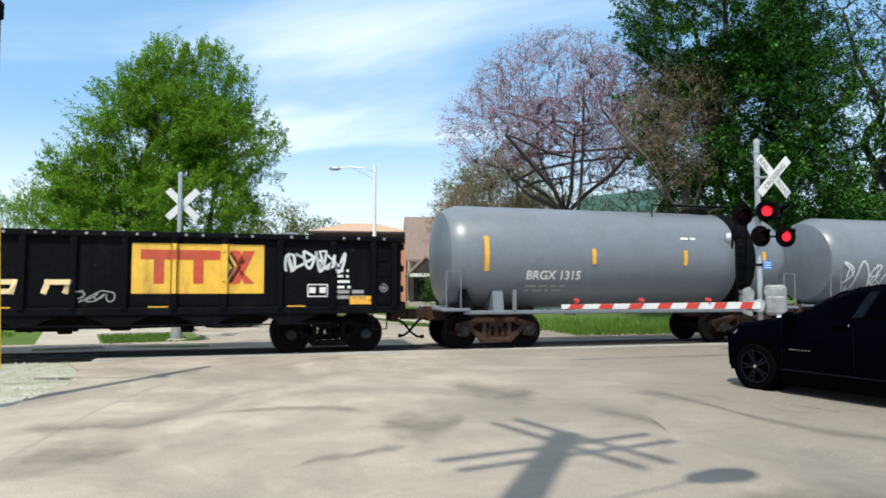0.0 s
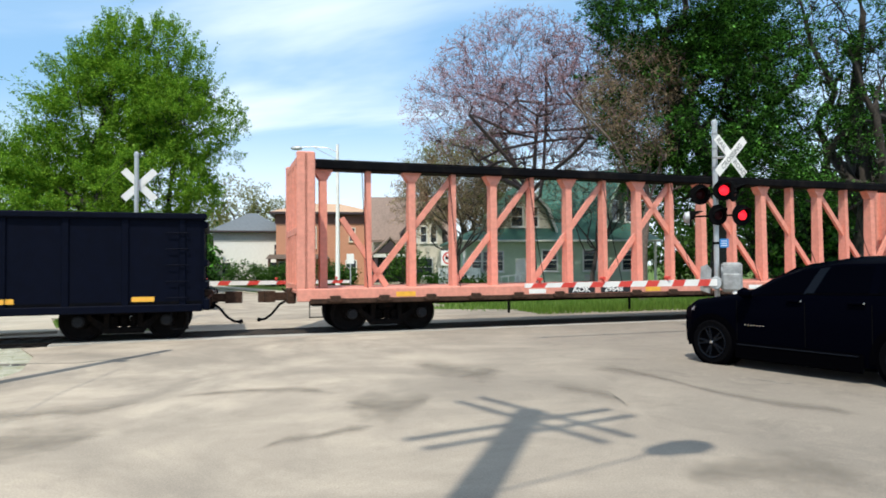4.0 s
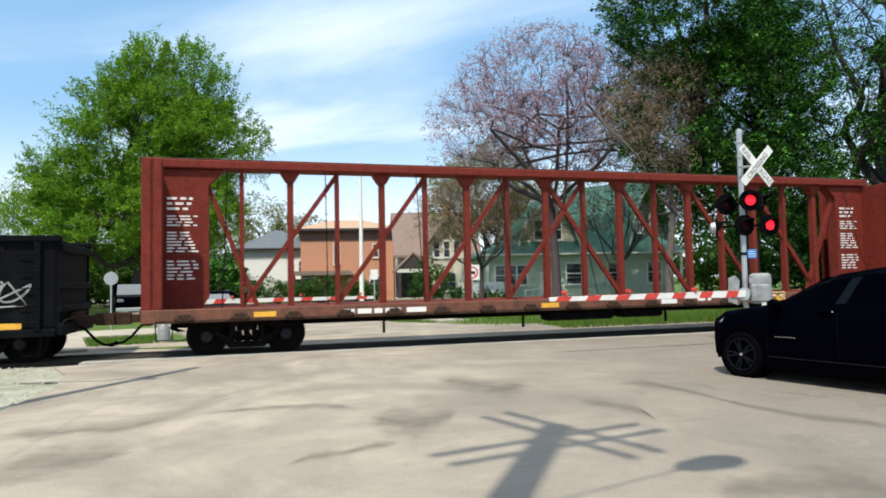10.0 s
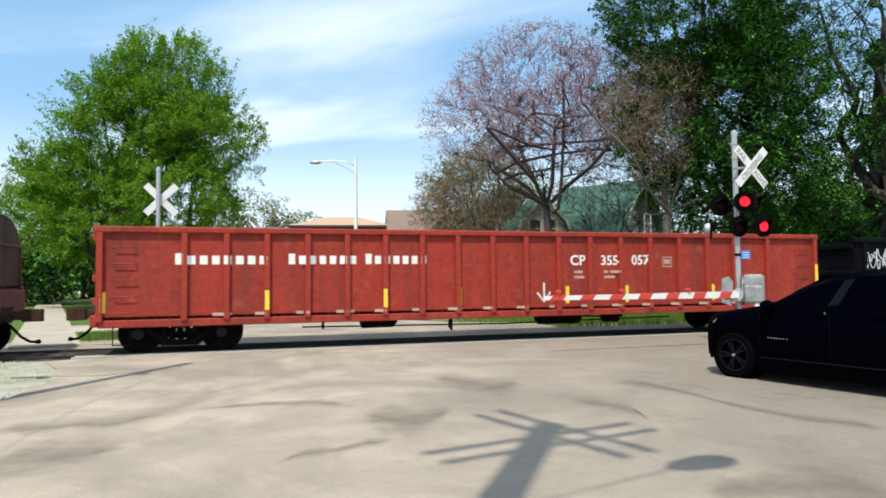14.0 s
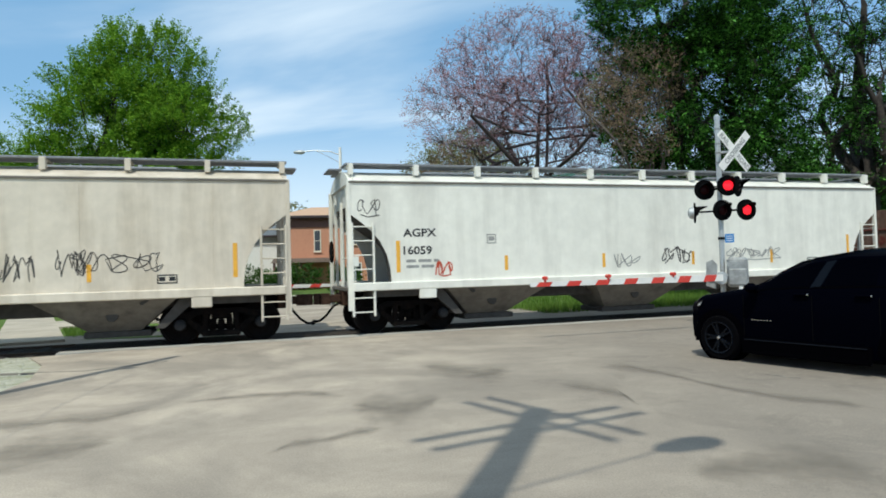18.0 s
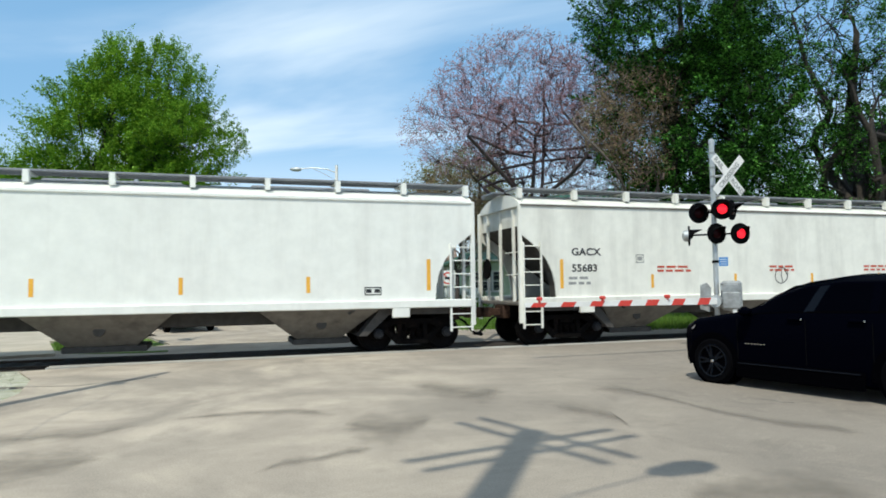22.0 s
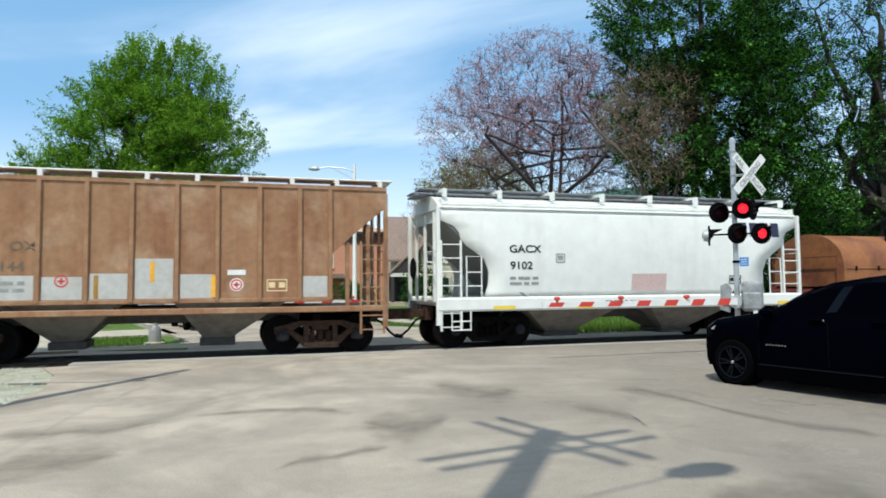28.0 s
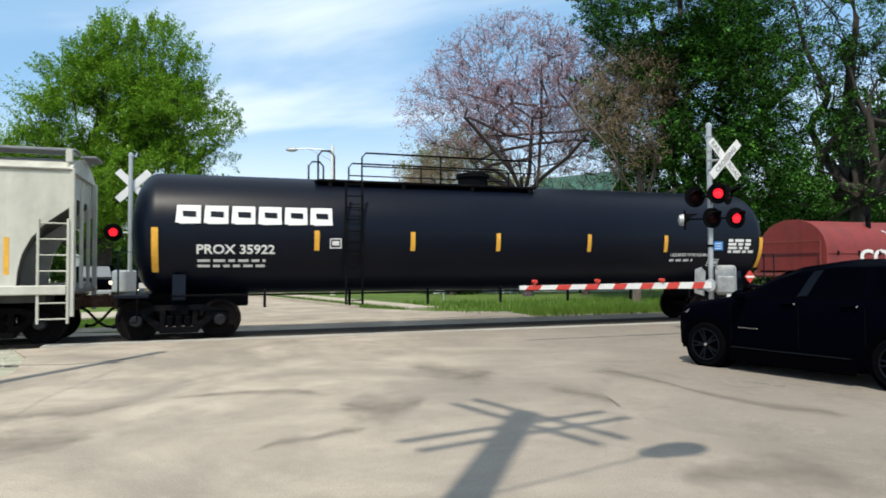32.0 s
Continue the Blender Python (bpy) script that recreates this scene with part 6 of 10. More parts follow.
def round_hopper(name, right, left, paint, label, seams=0):
    """Three-bay covered hopper with smooth sides and rounded cut-outs at the ends."""
    car, h = wagon(name, right, left, label, 1.55, None, "hopper wagon")
    eave, top, sill = 3.78, 4.14, 1.28
    Y = 1.46
    cut = [(h - 0.02, 2.98), (h - 0.34, 2.74), (h - 0.56, 2.55), (h - 0.78, 2.28), (h - 0.94, 1.95), (h - 1.02, 1.6), (h - 1.04, sill)]
    outline = [(-h + 0.02, eave)] + [(-x, z) for x, z in cut] + [(x, z) for x, z in reversed(cut)] + [(h - 0.02, eave)]
    for s in (-1, 1):
        part("side_panel", Geo().prism(outline, s * Y, s * (Y - 0.05)), paint, car)
        part("side_sill", Geo().cbox(-h + 0.1, h - 0.1, s * (Y + 0.02) - 0.07, s * (Y + 0.02) + 0.07, sill - 0.19, sill + 0.01, 0.02), paint, car)
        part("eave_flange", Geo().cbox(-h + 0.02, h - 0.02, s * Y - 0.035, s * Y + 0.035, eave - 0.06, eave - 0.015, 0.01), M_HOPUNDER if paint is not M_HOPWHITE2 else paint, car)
        for x in (-h + 1.95, h - 1.95):
            part("bolster_tab", Geo().cbox(x - 0.22, x + 0.22, s * (Y + 0.03) - 0.05, s * (Y + 0.03) + 0.05, 0.86, 1.12, 0.02), paint, car)
    part("roof", roof_geo(h - 0.02, Y, eave, top), paint, car, smooth=30)
    for s in (-1, 1):           # slope sheets behind the cut-outs, their shade put into the dark colour
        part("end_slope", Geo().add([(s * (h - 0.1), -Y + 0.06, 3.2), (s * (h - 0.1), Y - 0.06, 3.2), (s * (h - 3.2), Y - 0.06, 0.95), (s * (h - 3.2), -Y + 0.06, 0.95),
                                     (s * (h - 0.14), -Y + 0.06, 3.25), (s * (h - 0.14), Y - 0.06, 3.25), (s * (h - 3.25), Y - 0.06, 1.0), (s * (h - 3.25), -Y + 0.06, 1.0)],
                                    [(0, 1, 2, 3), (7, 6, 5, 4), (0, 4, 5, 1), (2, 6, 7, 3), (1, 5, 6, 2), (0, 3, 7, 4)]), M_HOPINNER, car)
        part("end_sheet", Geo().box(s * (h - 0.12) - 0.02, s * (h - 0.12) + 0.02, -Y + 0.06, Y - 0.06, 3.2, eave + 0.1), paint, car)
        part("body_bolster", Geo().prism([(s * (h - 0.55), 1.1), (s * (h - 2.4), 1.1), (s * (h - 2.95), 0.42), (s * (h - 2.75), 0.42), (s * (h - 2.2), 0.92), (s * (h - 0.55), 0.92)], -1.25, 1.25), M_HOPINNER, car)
        # curved edge band round the cut-out
        g = Geo()
        pts = [(s * x, z) for x, z in cut]
        for yy in (-Y + 0.1,):
            v, f = [], []
            for k, (x, z) in enumerate(pts):
                v += [(x, -Y - 0.004, z), (x, -Y + 0.34, z)]
            g.add(v, [(2 * k, 2 * k + 1, 2 * k + 3, 2 * k + 2) for k in range(len(pts) - 1)])
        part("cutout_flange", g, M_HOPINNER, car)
    bays = ((-6.0, -3.1, -5.15, -4.1), (-1.75, 1.3, -0.95, 0.45), (3.1, 6.0, 4.1, 5.15))
    for x0, x1, x2, x3 in bays:
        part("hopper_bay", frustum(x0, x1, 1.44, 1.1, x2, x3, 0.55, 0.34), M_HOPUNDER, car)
        part("outlet_gate", Geo().cbox(x2 - 0.12, x3 + 0.25, -0.62, 0.62, 0.22, 0.36, 0.02), M_HOPINNER, car)
        part("inspection_hatch", Geo().lathe([(0, 0.13), (-0.03, 0.12)], ((x2 + x3) / 2, -1.02, 0.72), "y", 10), M_HOPINNER, car)
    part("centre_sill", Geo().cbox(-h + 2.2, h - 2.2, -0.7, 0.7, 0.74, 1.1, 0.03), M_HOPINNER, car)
    # roof walk with stanchions at the eave
    for s in (-1, 1):
        part("roof_walk", Geo().cbox(-h, h, s * 0.85 - 0.35, s * 0.85 + 0.35, 4.20, 4.25, 0.012), M_ROOFGREY, car)
    n = 11
    for k in range(n):
        x = -h + 0.12 + (2 * h - 0.24) * k / (n - 1)
        part("roof_stanchion", shared("roof_stanchion", lambda: Geo().prism([(-1.30, 0.0), (-1.30, 0.26), (-1.12, 0.30), (-0.5, 0.30), (-0.5, 0.22), (-1.10, 0.2), (-1.16, 0.0)], -0.06, 0.06, "x")), paint, car, m=pose(x, 0, 3.95))
    for k in range(3):
        part("roof_hatch", Geo().cbox(-6.2 + 4.6 * k, -3.2 + 4.6 * k, -0.32, 0.32, 4.1, 4.19, 0.03), M_ROOFGREY, car)
    hopper_ends(car, h, sill, eave, paint, 3.0, paint)
    at = lambda x, z: (x, -Y - 0.006, z)
    for k in range(seams):
        x = -h + 1.7 + (2 * h - 3.4) * k / (seams - 1)
        part("panel_seam", Geo().cbox(x - 0.015, x + 0.015, -Y - 0.006, -Y + 0.01, 1.3, eave - 0.06, 0.003), M_HOPSEAM if seams > 8 else paint, car)
    for x in (-h + 1.22, h - 1.22):
        patch("reflector", x - 0.05, x + 0.05, 1.52, 2.3, M_YELLOW, car, at, "upright yellow reflective stripe")
    for x in (-4.37, -1.48, 1.44, 4.25):
        patch("reflector", x - 0.045, x + 0.045, 1.5, 1.88, M_YELLOW, car, at, "upright yellow reflective stripe")
    bars("data_lettering", -h + 1.42, 1.76, 0.9, 2, 0.07, 0.07, M_LETGREY, car, at, 100 + int(h * 7) + len(name))
    frame_mark("stencil", 5.6, 1.42, 0.42, 0.2, M_LETDARK, car, at, 2)
    frame_mark("stencil", -4.9, 2.2, 0.26, 0.24, M_LETGREY, car, at, 1)
    return car, h, at


def flowing_hopper(name, right, left, label):
    """Short two-bay hopper with smooth bulging sides."""
    car, h = wagon(name, right, left, label, 1.45, None, "hopper wagon")
    paint, eave, sill, Y = M_HOPWHITE2, 3.62, 1.30, 1.48

    def skin(z):
        u = (z - sill) / (eave - sill)
        return -Y + 0.10 * (2 * u - 1) ** 2 + (0.05 if u > 1 else 0)
    cut = [(h - 0.05, 3.2), (h - 0.42, 3.16), (h - 0.58, 2.95), (h - 0.62, 2.7), (h - 0.9, 2.55), (h - 1.22, 2.3), (h - 1.36, 2.0), (h - 1.36, 1.65), (h - 1.26, sill)]
    zs = [sill + (eave - sill) * k / 14 for k in range(15)]

    def edge(z):
        for (xa, za), (xb, zb) in zip(cut, cut[1:]):
            if zb <= z <= za:
                return xb + (xa - xb) * (z - zb) / max(1e-6, za - zb)
        return h - 0.05
    for s in (-1, 1):
        g = Geo()
        v = []
        for z in zs:
            e = edge(z)
            v += [(-e + 2 * e * k / 16, s * -skin(z), z) for k in range(17)]
        g.add(v, [(r * 17 + k, r * 17 + k + 1, r * 17 + k + 18, r * 17 + k + 17) for r in range(14) for k in range(16)])
        ob = part("side_panel", g, paint, car, smooth=30)
        sol = ob.modifiers.new("thickness", "SOLIDIFY")
        sol.thickness = 0.04
        part("side_sill", Geo().cbox(-h, h, s * 1.47 - 0.07, s * 1.47 + 0.07, sill - 0.34, sill + 0.02, 0.05), paint, car)
        x = s * h
        # sun and shade put into the slopes' colours: grey left end, dark right end
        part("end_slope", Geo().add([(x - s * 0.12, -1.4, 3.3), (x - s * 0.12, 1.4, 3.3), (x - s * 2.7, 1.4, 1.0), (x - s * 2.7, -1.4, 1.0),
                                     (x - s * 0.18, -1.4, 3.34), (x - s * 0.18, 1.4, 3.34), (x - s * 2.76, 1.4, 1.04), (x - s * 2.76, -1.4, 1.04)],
                                    [(0, 1, 2, 3), (7, 6, 5, 4), (0, 4, 5, 1), (2, 6, 7, 3), (1, 5, 6, 2), (0, 3, 7, 4)]), mat("sunlit_slope_grey", (0.20, 0.21, 0.21), 0.7, grain=0.2) if s < 0 else M_HOPINNER, car)
        part("end_sheet", Geo().box(x - s * 0.14 - 0.02, x - s * 0.14 + 0.02, -1.4, 1.4, 3.28, eave + 0.2), paint, car)
        g = Geo().pipe([(x - s * 1.15, -1.5, sill), (x - s * 1.15, -1.5, 2.35), (x - s * 0.75, -1.5, 2.35), (x - s * 0.75, -1.5, sill)], 0.02, 6)
        for z in (1.6, 1.95):
            g.tube((x - s * 1.15, -1.5, z), (x - s * 0.75, -1.5, z), 0.016, n=6)
        part("side_rail", g, paint, car)
        part("corner_step", Geo().pipe([(x - s * 0.35, -1.5, sill - 0.3), (x - s * 0.35, -1.5, 0.5), (x - s * 0.85, -1.5, 0.5), (x - s * 0.85, -1.5, sill - 0.3)], 0.025, 6).tube((x - s * 0.35, -1.5, 0.72), (x - s * 0.85, -1.5, 0.72), 0.018, n=5), paint, car)
    part("roof", roof_geo(h - 0.05, Y - 0.08, eave, 4.02, 14), paint, car, smooth=30)
    for z in (3.60, 3.68, 3.76):
        part("roof_bead", Geo().cbox(-h + 0.1, h - 0.1, -Y + 0.045 + (z - 3.6) * 0.9, -Y + 0.085 + (z - 3.6) * 0.9, z - 0.015, z + 0.015, 0.006), paint, car)
    hopper_ends(car, h, sill, eave, paint, 2.4, paint)
    for x0, x1, x2, x3 in ((-3.2, -0.5, -2.25, -1.5), (0.5, 3.2, 1.5, 2.25)):
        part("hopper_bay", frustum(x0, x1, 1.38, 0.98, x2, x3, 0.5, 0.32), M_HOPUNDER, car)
        part("outlet_gate", Geo().cbox(x2 - 0.1, x3 + 0.2, -0.55, 0.55, 0.2, 0.33, 0.02), M_HOPINNER, car)
    part("centre_sill", Geo().cbox(-h + 2, h - 2, -0.6, 0.6, 0.7, 1.0, 0.03), M_HOPINNER, car)
    part("roof_walk", Geo().cbox(-h - 0.25, h + 0.1, -0.75, -0.15, 4.13, 4.17, 0.012), M_ROOFGREY, car)
    part("roof_walk", Geo().cbox(-h - 0.25, h + 0.1, 0.15, 0.75, 4.13, 4.17, 0.012), M_ROOFGREY, car)
    for k in range(8):
        x = -h + 0.3 + (2 * h - 0.6) * k / 7
        part("roof_stanchion", shared("low_stanchion", lambda: Geo().prism([(-1.16, 0.0), (-1.16, 0.22), (-0.2, 0.24), (-0.2, 0.18), (-1.04, 0.16), (-1.06, 0.0)], -0.05, 0.05, "x")), paint, car, m=pose(x, 0, 3.9))
    at = lambda x, z: (x, skin(z) - 0.01, z)
    word("reporting_mark", "GACX", -3.72, 2.46, 0.2, M_LETDARK, car, at, 1.15)
    word("reporting_mark", "9102", -3.70, 2.03, 0.2, M_LETDARK, car, at, 1.15)
    for k in range(4):                                       # owner's emblem as plain navy blocks
        patch("emblem_block", 3.5 + 0.38 * k, 3.78 + 0.38 * k, 2.97, 3.38, M_LETNAVY, car, at, "navy emblem block")
    bars("data_lettering", -3.7, 1.76, 0.9, 2, 0.07, 0.07, M_LETGREY, car, at, 120)
    frame_mark("stencil", 3.1, 1.6, 0.42, 0.24, M_LETDARK, car, at, 2)
    frame_mark("stencil", -2.4, 2.2, 0.26, 0.24, M_LETGREY, car, at, 1)
    patch("faded_sign", -0.1, 1.0, 1.44, 1.9, mat("faded_red_sign", (0.62, 0.45, 0.42), 0.6, grain=0.15), car, at, "faded red sign")
    sat = lambda x, z: (x, -1.548, z)
    reflectors(car, (-3.9, -1.6, 1.0, 3.0, 5.0), 1.0, 0.6, 0.09, sat, M_BRIGHTYELLOW)
    word("sill_lettering", "CENTER FLOW", -1.0, 1.08, 0.11, M_LETDARK, car, sat)
    return car


def ribbed_hopper(name, right, left, label):
    """Old two-bay hopper, brown with grey repaint, upright ribs and sloped ends."""
    car, h = wagon(name, right, left, label, 1.55, M_RUNNING_RUST, "hopper wagon")
    paint, eave, bot, Y = M_HOPBROWN, 3.98, 1.32, 1.46
    outline = [(-h, eave), (-h, 3.55), (-h + 0.55, 3.1), (-h + 1.38, 2.35), (-h + 1.38, bot), (h - 1.38, bot), (h - 1.38, 2.35), (h - 0.55, 3.1), (h, 3.55), (h, eave)]
    ribs = [-3.87, -2.98, -2.07, -1.15, -0.26, 0.67, 1.53, 2.46, 3.37, 4.08]
    for s in (-1, 1):
        part("side_panel", Geo().prism(outline, s * Y, s * (Y - 0.05)), paint, car)
        part("side_sill", Geo().cbox(-h, h, s * Y - 0.05, s * Y + 0.06, 0.98 if False else 1.02, 1.16, 0.02), paint, car)
        part("lower_sill", Geo().cbox(-h + 1.3, h - 1.3, s * Y - 0.05, s * Y + 0.04, bot - 0.05, bot + 0.05, 0.015), paint, car)
        for x in ribs:
            part("side_rib", shared(f"hopper_rib_{s}", lambda: Geo().prism([(-0.06, 0), (-0.04, s * 0.07), (0.04, s * 0.07), (0.06, 0)], bot, eave - 0.04, "z")), paint, car, m=pose(x, s * Y, 0))
        x = s * h
        # end slope coloured dark to stand for the shade under it
        part("end_slope", Geo().add([(x - s * 0.02, -1.4, 3.6), (x - s * 0.02, 1.4, 3.6), (x - s * 3.0, 1.4, 1.0), (x - s * 3.0, -1.4, 1.0),
                                     (x - s * 0.06, -1.4, 3.66), (x - s * 0.06, 1.4, 3.66), (x - s * 3.06, 1.4, 1.05), (x - s * 3.06, -1.4, 1.05)],
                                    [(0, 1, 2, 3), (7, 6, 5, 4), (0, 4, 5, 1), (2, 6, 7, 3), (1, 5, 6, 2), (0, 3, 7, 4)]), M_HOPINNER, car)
        part("end_sheet", Geo().box(x - s * 0.04 - 0.02, x - s * 0.04 + 0.02, -1.42, 1.42, 3.55, eave), paint, car)
        for dx in (0.45, 0.95):
            part("slope_strut", Geo().cbox(x - s * dx - 0.05, x - s * dx + 0.05, -1.42, -1.34, 1.15, 3.5 - dx * 0.85, 0.012), paint, car)
    part("roof", Geo().prism([(-Y - 0.03, eave - 0.04), (-Y - 0.03, eave + 0.05), (-0.7, eave + 0.16), (0.7, eave + 0.16), (Y + 0.03, eave + 0.05), (Y + 0.03, eave - 0.04)], -h, h, "x"), paint, car)
    part("roof_walk", Geo().cbox(-h - 0.25, h + 0.25, -1.0, -0.3, eave + 0.26, eave + 0.30, 0.012), M_WHITEPAINT, car)
    part("roof_walk", Geo().cbox(-h - 0.25, h + 0.25, 0.3, 1.0, eave + 0.26, eave + 0.30, 0.012), M_ROOFGREY, car)
    for k in range(11):
        x = -h + 0.1 + (2 * h - 0.2) * k / 10
        part("roof_stanchion", shared("short_stanchion", lambda: Geo().prism([(-1.2, 0.0), (-1.2, 0.18), (-0.3, 0.2), (-0.3, 0.14), (-1.1, 0.12), (-1.1, 0.0)], -0.05, 0.05, "x")), M_WHITEPAINT, car, m=pose(x, 0, eave + 0.08))
    hopper_ends(car, h, 1.24, eave - 0.1, paint, 2.4, paint)
    for x0, x1, x2, x3 in ((-2.95, -0.5, -2.0, -1.4), (0.6, 3.1, 1.2, 1.85)):
        part("hopper_bay", frustum(x0, x1, 1.42, 1.3, x2, x3, 0.45, 0.42), M_HOPUNDER, car)
        part("outlet_gate", Geo().cbox(x2 - 0.08, x3 + 0.08, -0.5, 0.5, 0.24, 0.42, 0.02), M_HOPINNER, car)
    part("centre_sill", Geo().cbox(-h + 2, h - 2, -0.5, 0.5, 0.8, 1.2, 0.03), M_HOPINNER, car)
    at = lambda x, z: (x, -Y - (0.07 if any(abs(x - r) < 0.05 for r in ribs) else 0) - 0.006, z)
    up = (0.62, 0.58, 0.55, 0.62, 0.95, 0.60, 0, 0, 0.55)
    for k, u in enumerate(up):
        if u:
            patch("repaint_patch", ribs[k] + 0.07, ribs[k + 1] - 0.07, bot + 0.06, bot + u, M_PATCHGREY, car, at, "grey repaint patch")
    top_at = lambda x, z: (x, at(x, z)[1] - 0.004, z)
    for w, x, z in (("CR", -3.7, 2.43), ("OX", -2.6, 2.43), ("20", -3.7, 2.0), ("144", -2.75, 2.0)):
        word("reporting_mark", w, x, z, 0.2, M_LETBROWN, car, at, 1.2)
    bars("data_lettering", -3.7, 1.7, 0.6, 2, 0.08, 0.07, M_LETDARK, car, top_at, 130)
    bars("data_lettering", -2.8, 1.7, 0.6, 2, 0.08, 0.07, M_LETGREY, car, top_at, 131)
    ring_mark("round_mark", -1.62, 1.78, 0.12, M_REDPAINT, car, top_at)
    for x, z in ((1.95, 1.68),):
        g = Geo().add([top_at(x + 0.15 * math.cos(a), z + 0.15 * math.sin(a)) for a in [6.2832 * i / 16 for i in range(16)]], [tuple(range(16))])
        part("round_sign", g, M_LETWHITE, car, "round white sign")
        ring_mark("round_mark", x, z, 0.11, M_REDPAINT, car, lambda x, z: (x, top_at(x, z)[1] - 0.004, z))
    patch("card_holder", 1.75, 2.15, 1.9, 2.02, M_LETWHITE, car, top_at, "small white label")
    frame_mark("stencil", 2.62, 1.52, 0.46, 0.28, M_LETCREAM, car, at, 2)
    for x in (-3.98, -0.98, 1.42):
        patch("reflector", x - 0.02, x + 0.08, bot + 0.08, 1.9, M_YELLOW, car, at, "upright yellow reflective stripe")
    patch("reflector", 0.12, 0.22, 1.75, 2.2, M_YELLOW, car, top_at, "upright yellow reflective stripe")
    return car


def build_hoppers():
    car, h, at = round_hopper("white_hopper", -173.0, -189.95, M_HOPWHITE, "white smooth-sided covered hopper with black letters and tags")
    word("reporting_mark", "AGPX", -7.12, 2.40, 0.2, M_LETDARK, car, at, 1.15)
    word("reporting_mark", "16059", -7.12, 1.96, 0.2, M_LETDARK, car, at, 1.15)
    scribble("sprayed_tag", -8.3, -7.7, 2.95, 3.35, M_SPRAYBLACK, car, at, 140, 2, 0.025)
    scribble("sprayed_tag", -1.2, -0.3, 1.5, 1.9, M_LETGREY, car, at, 141, 3, 0.025)
    scribble("sprayed_tag", 0.4, 1.5, 1.55, 2.0, M_SPRAYBLACK, car, at, 142, 5, 0.035)
    scribble("sprayed_tag", 2.6, 4.6, 1.65, 1.95, M_LETGREY, car, at, 143, 8, 0.025)
    scribble("sprayed_tag", -6.3, -5.9, 1.45, 1.8, M_LOGORED, car, at, 144, 2, 0.03)
    car, h, at = round_hopper("sand_hopper", -191.35, -208.3, M_HOPSAND, "cream covered hopper with a row of black spray tags", 6)
    word("reporting_mark", "TILX", -6.93, 2.39, 0.2, M_LETDARK, car, at, 1.15)
    word("reporting_mark", "55023", -6.93, 1.97, 0.2, M_LETDARK, car, at, 1.15)
    for k, (a, b) in enumerate(((-5.9, -4.6), (-4.3, -3.5), (-3.0, -2.2), (-1.6, -0.9), (0.0, 1.0), (1.7, 2.2), (2.5, 3.2), (3.6, 4.3), (4.0, 5.8))):
        scribble("sprayed_tag", a, b, 1.55 + 0.08 * (k % 3), 2.15 + 0.06 * (k % 2), M_SPRAYBLACK, car, at, 150 + k, 5, 0.022)
    car, h, at = round_hopper("white_lettered_hopper", -209.5, -226.4, M_HOPWHITE, "white covered hopper with blue emblem blocks high up")
    word("reporting_mark", "GACX", -6.92, 2.41, 0.2, M_LETDARK, car, at, 1.15)
    word("reporting_mark", "55683", -6.92, 1.97, 0.2, M_LETDARK, car, at, 1.15)
    for k in range(4):
        patch("emblem_block", 5.68 + 0.4 * k, 5.97 + 0.4 * k, 3.2, 3.64, M_LETBLUE, car, at, "blue emblem block")
    for x, w in ((-4.2, 1.2), (-0.2, 1.1), (3.6, 1.1)):
        bars("red_lettering", x, 2.06, w, 2, 0.06, 0.05, M_LOGORED, car, at, int(160 + x))
    scribble("sprayed_tag", 0.1, 0.5, 1.6, 2.1, M_SPRAYBLACK, car, at, 165, 1, 0.03)
    car, h, at = round_hopper("clean_white_hopper", -227.7, -244.6, M_HOPWHITE2, "clean white covered hopper with black reporting letters")
    word("reporting_mark", "AGPX", -6.77, 2.37, 0.2, M_LETDARK, car, at, 1.15)
    word("reporting_mark", "11664", -6.77, 1.96, 0.2, M_LETDARK, car, at, 1.15)
    scribble("sprayed_tag", -3.6, -3.0, 1.55, 1.8, M_LETGREY, car, at, 166, 3, 0.025)
    car, h, at = round_hopper("beige_hopper", -245.7, -262.55, M_HOPBEIGE, "beige covered hopper with dark panel seams", 12)
    word("reporting_mark", "AGPX", -6.85, 2.38, 0.2, M_LETDARK, car, at, 1.15)
    word("reporting_mark", "19157", -6.85, 1.96, 0.2, M_LETDARK, car, at, 1.15)
    flowing_hopper("short_white_hopper", -279.1, -290.4, "short white covered hopper with bulging sides")
    ribbed_hopper("brown_ribbed_hopper", -291.7, -302.6, "rusty brown ribbed covered hopper with grey repaint patches")
    round_hopper("white_tail_hopper", -338.6, -355.5, M_HOPPALE, "pale weathered covered hopper at the visible end of the train")


build_hoppers()


# ---- tank wagons ----
def tank_shell(x0, x1, r, zc, head=0.62, n=36):
    prof = sorted(((x0 + head * (1 - math.cos(math.pi / 2 * k / 8)), r * math.sin(math.pi / 2 * k / 8) ** 0.8 if k else 0.001) for k in range(9)))
    right = [(x1 - (x - x0), rr) for x, rr in reversed(prof)]
    return Geo().lathe(prof + right, (0, 0, zc), "x", n)


def jacket_shell(x0, x1, r, zc, n=40):
    """A jacketed tank: flat ends with a bevelled rim."""
    prof = [(x0, 0.001), (x0 + 0.03, r * 0.6), (x0 + 0.11, r * 0.86), (x0 + 0.2, r * 0.91), (x0 + 0.52, r)]
    return Geo().lathe(prof + [(x0 + x1 - x, rr) for x, rr in reversed(prof)], (0, 0, zc), "x", n)


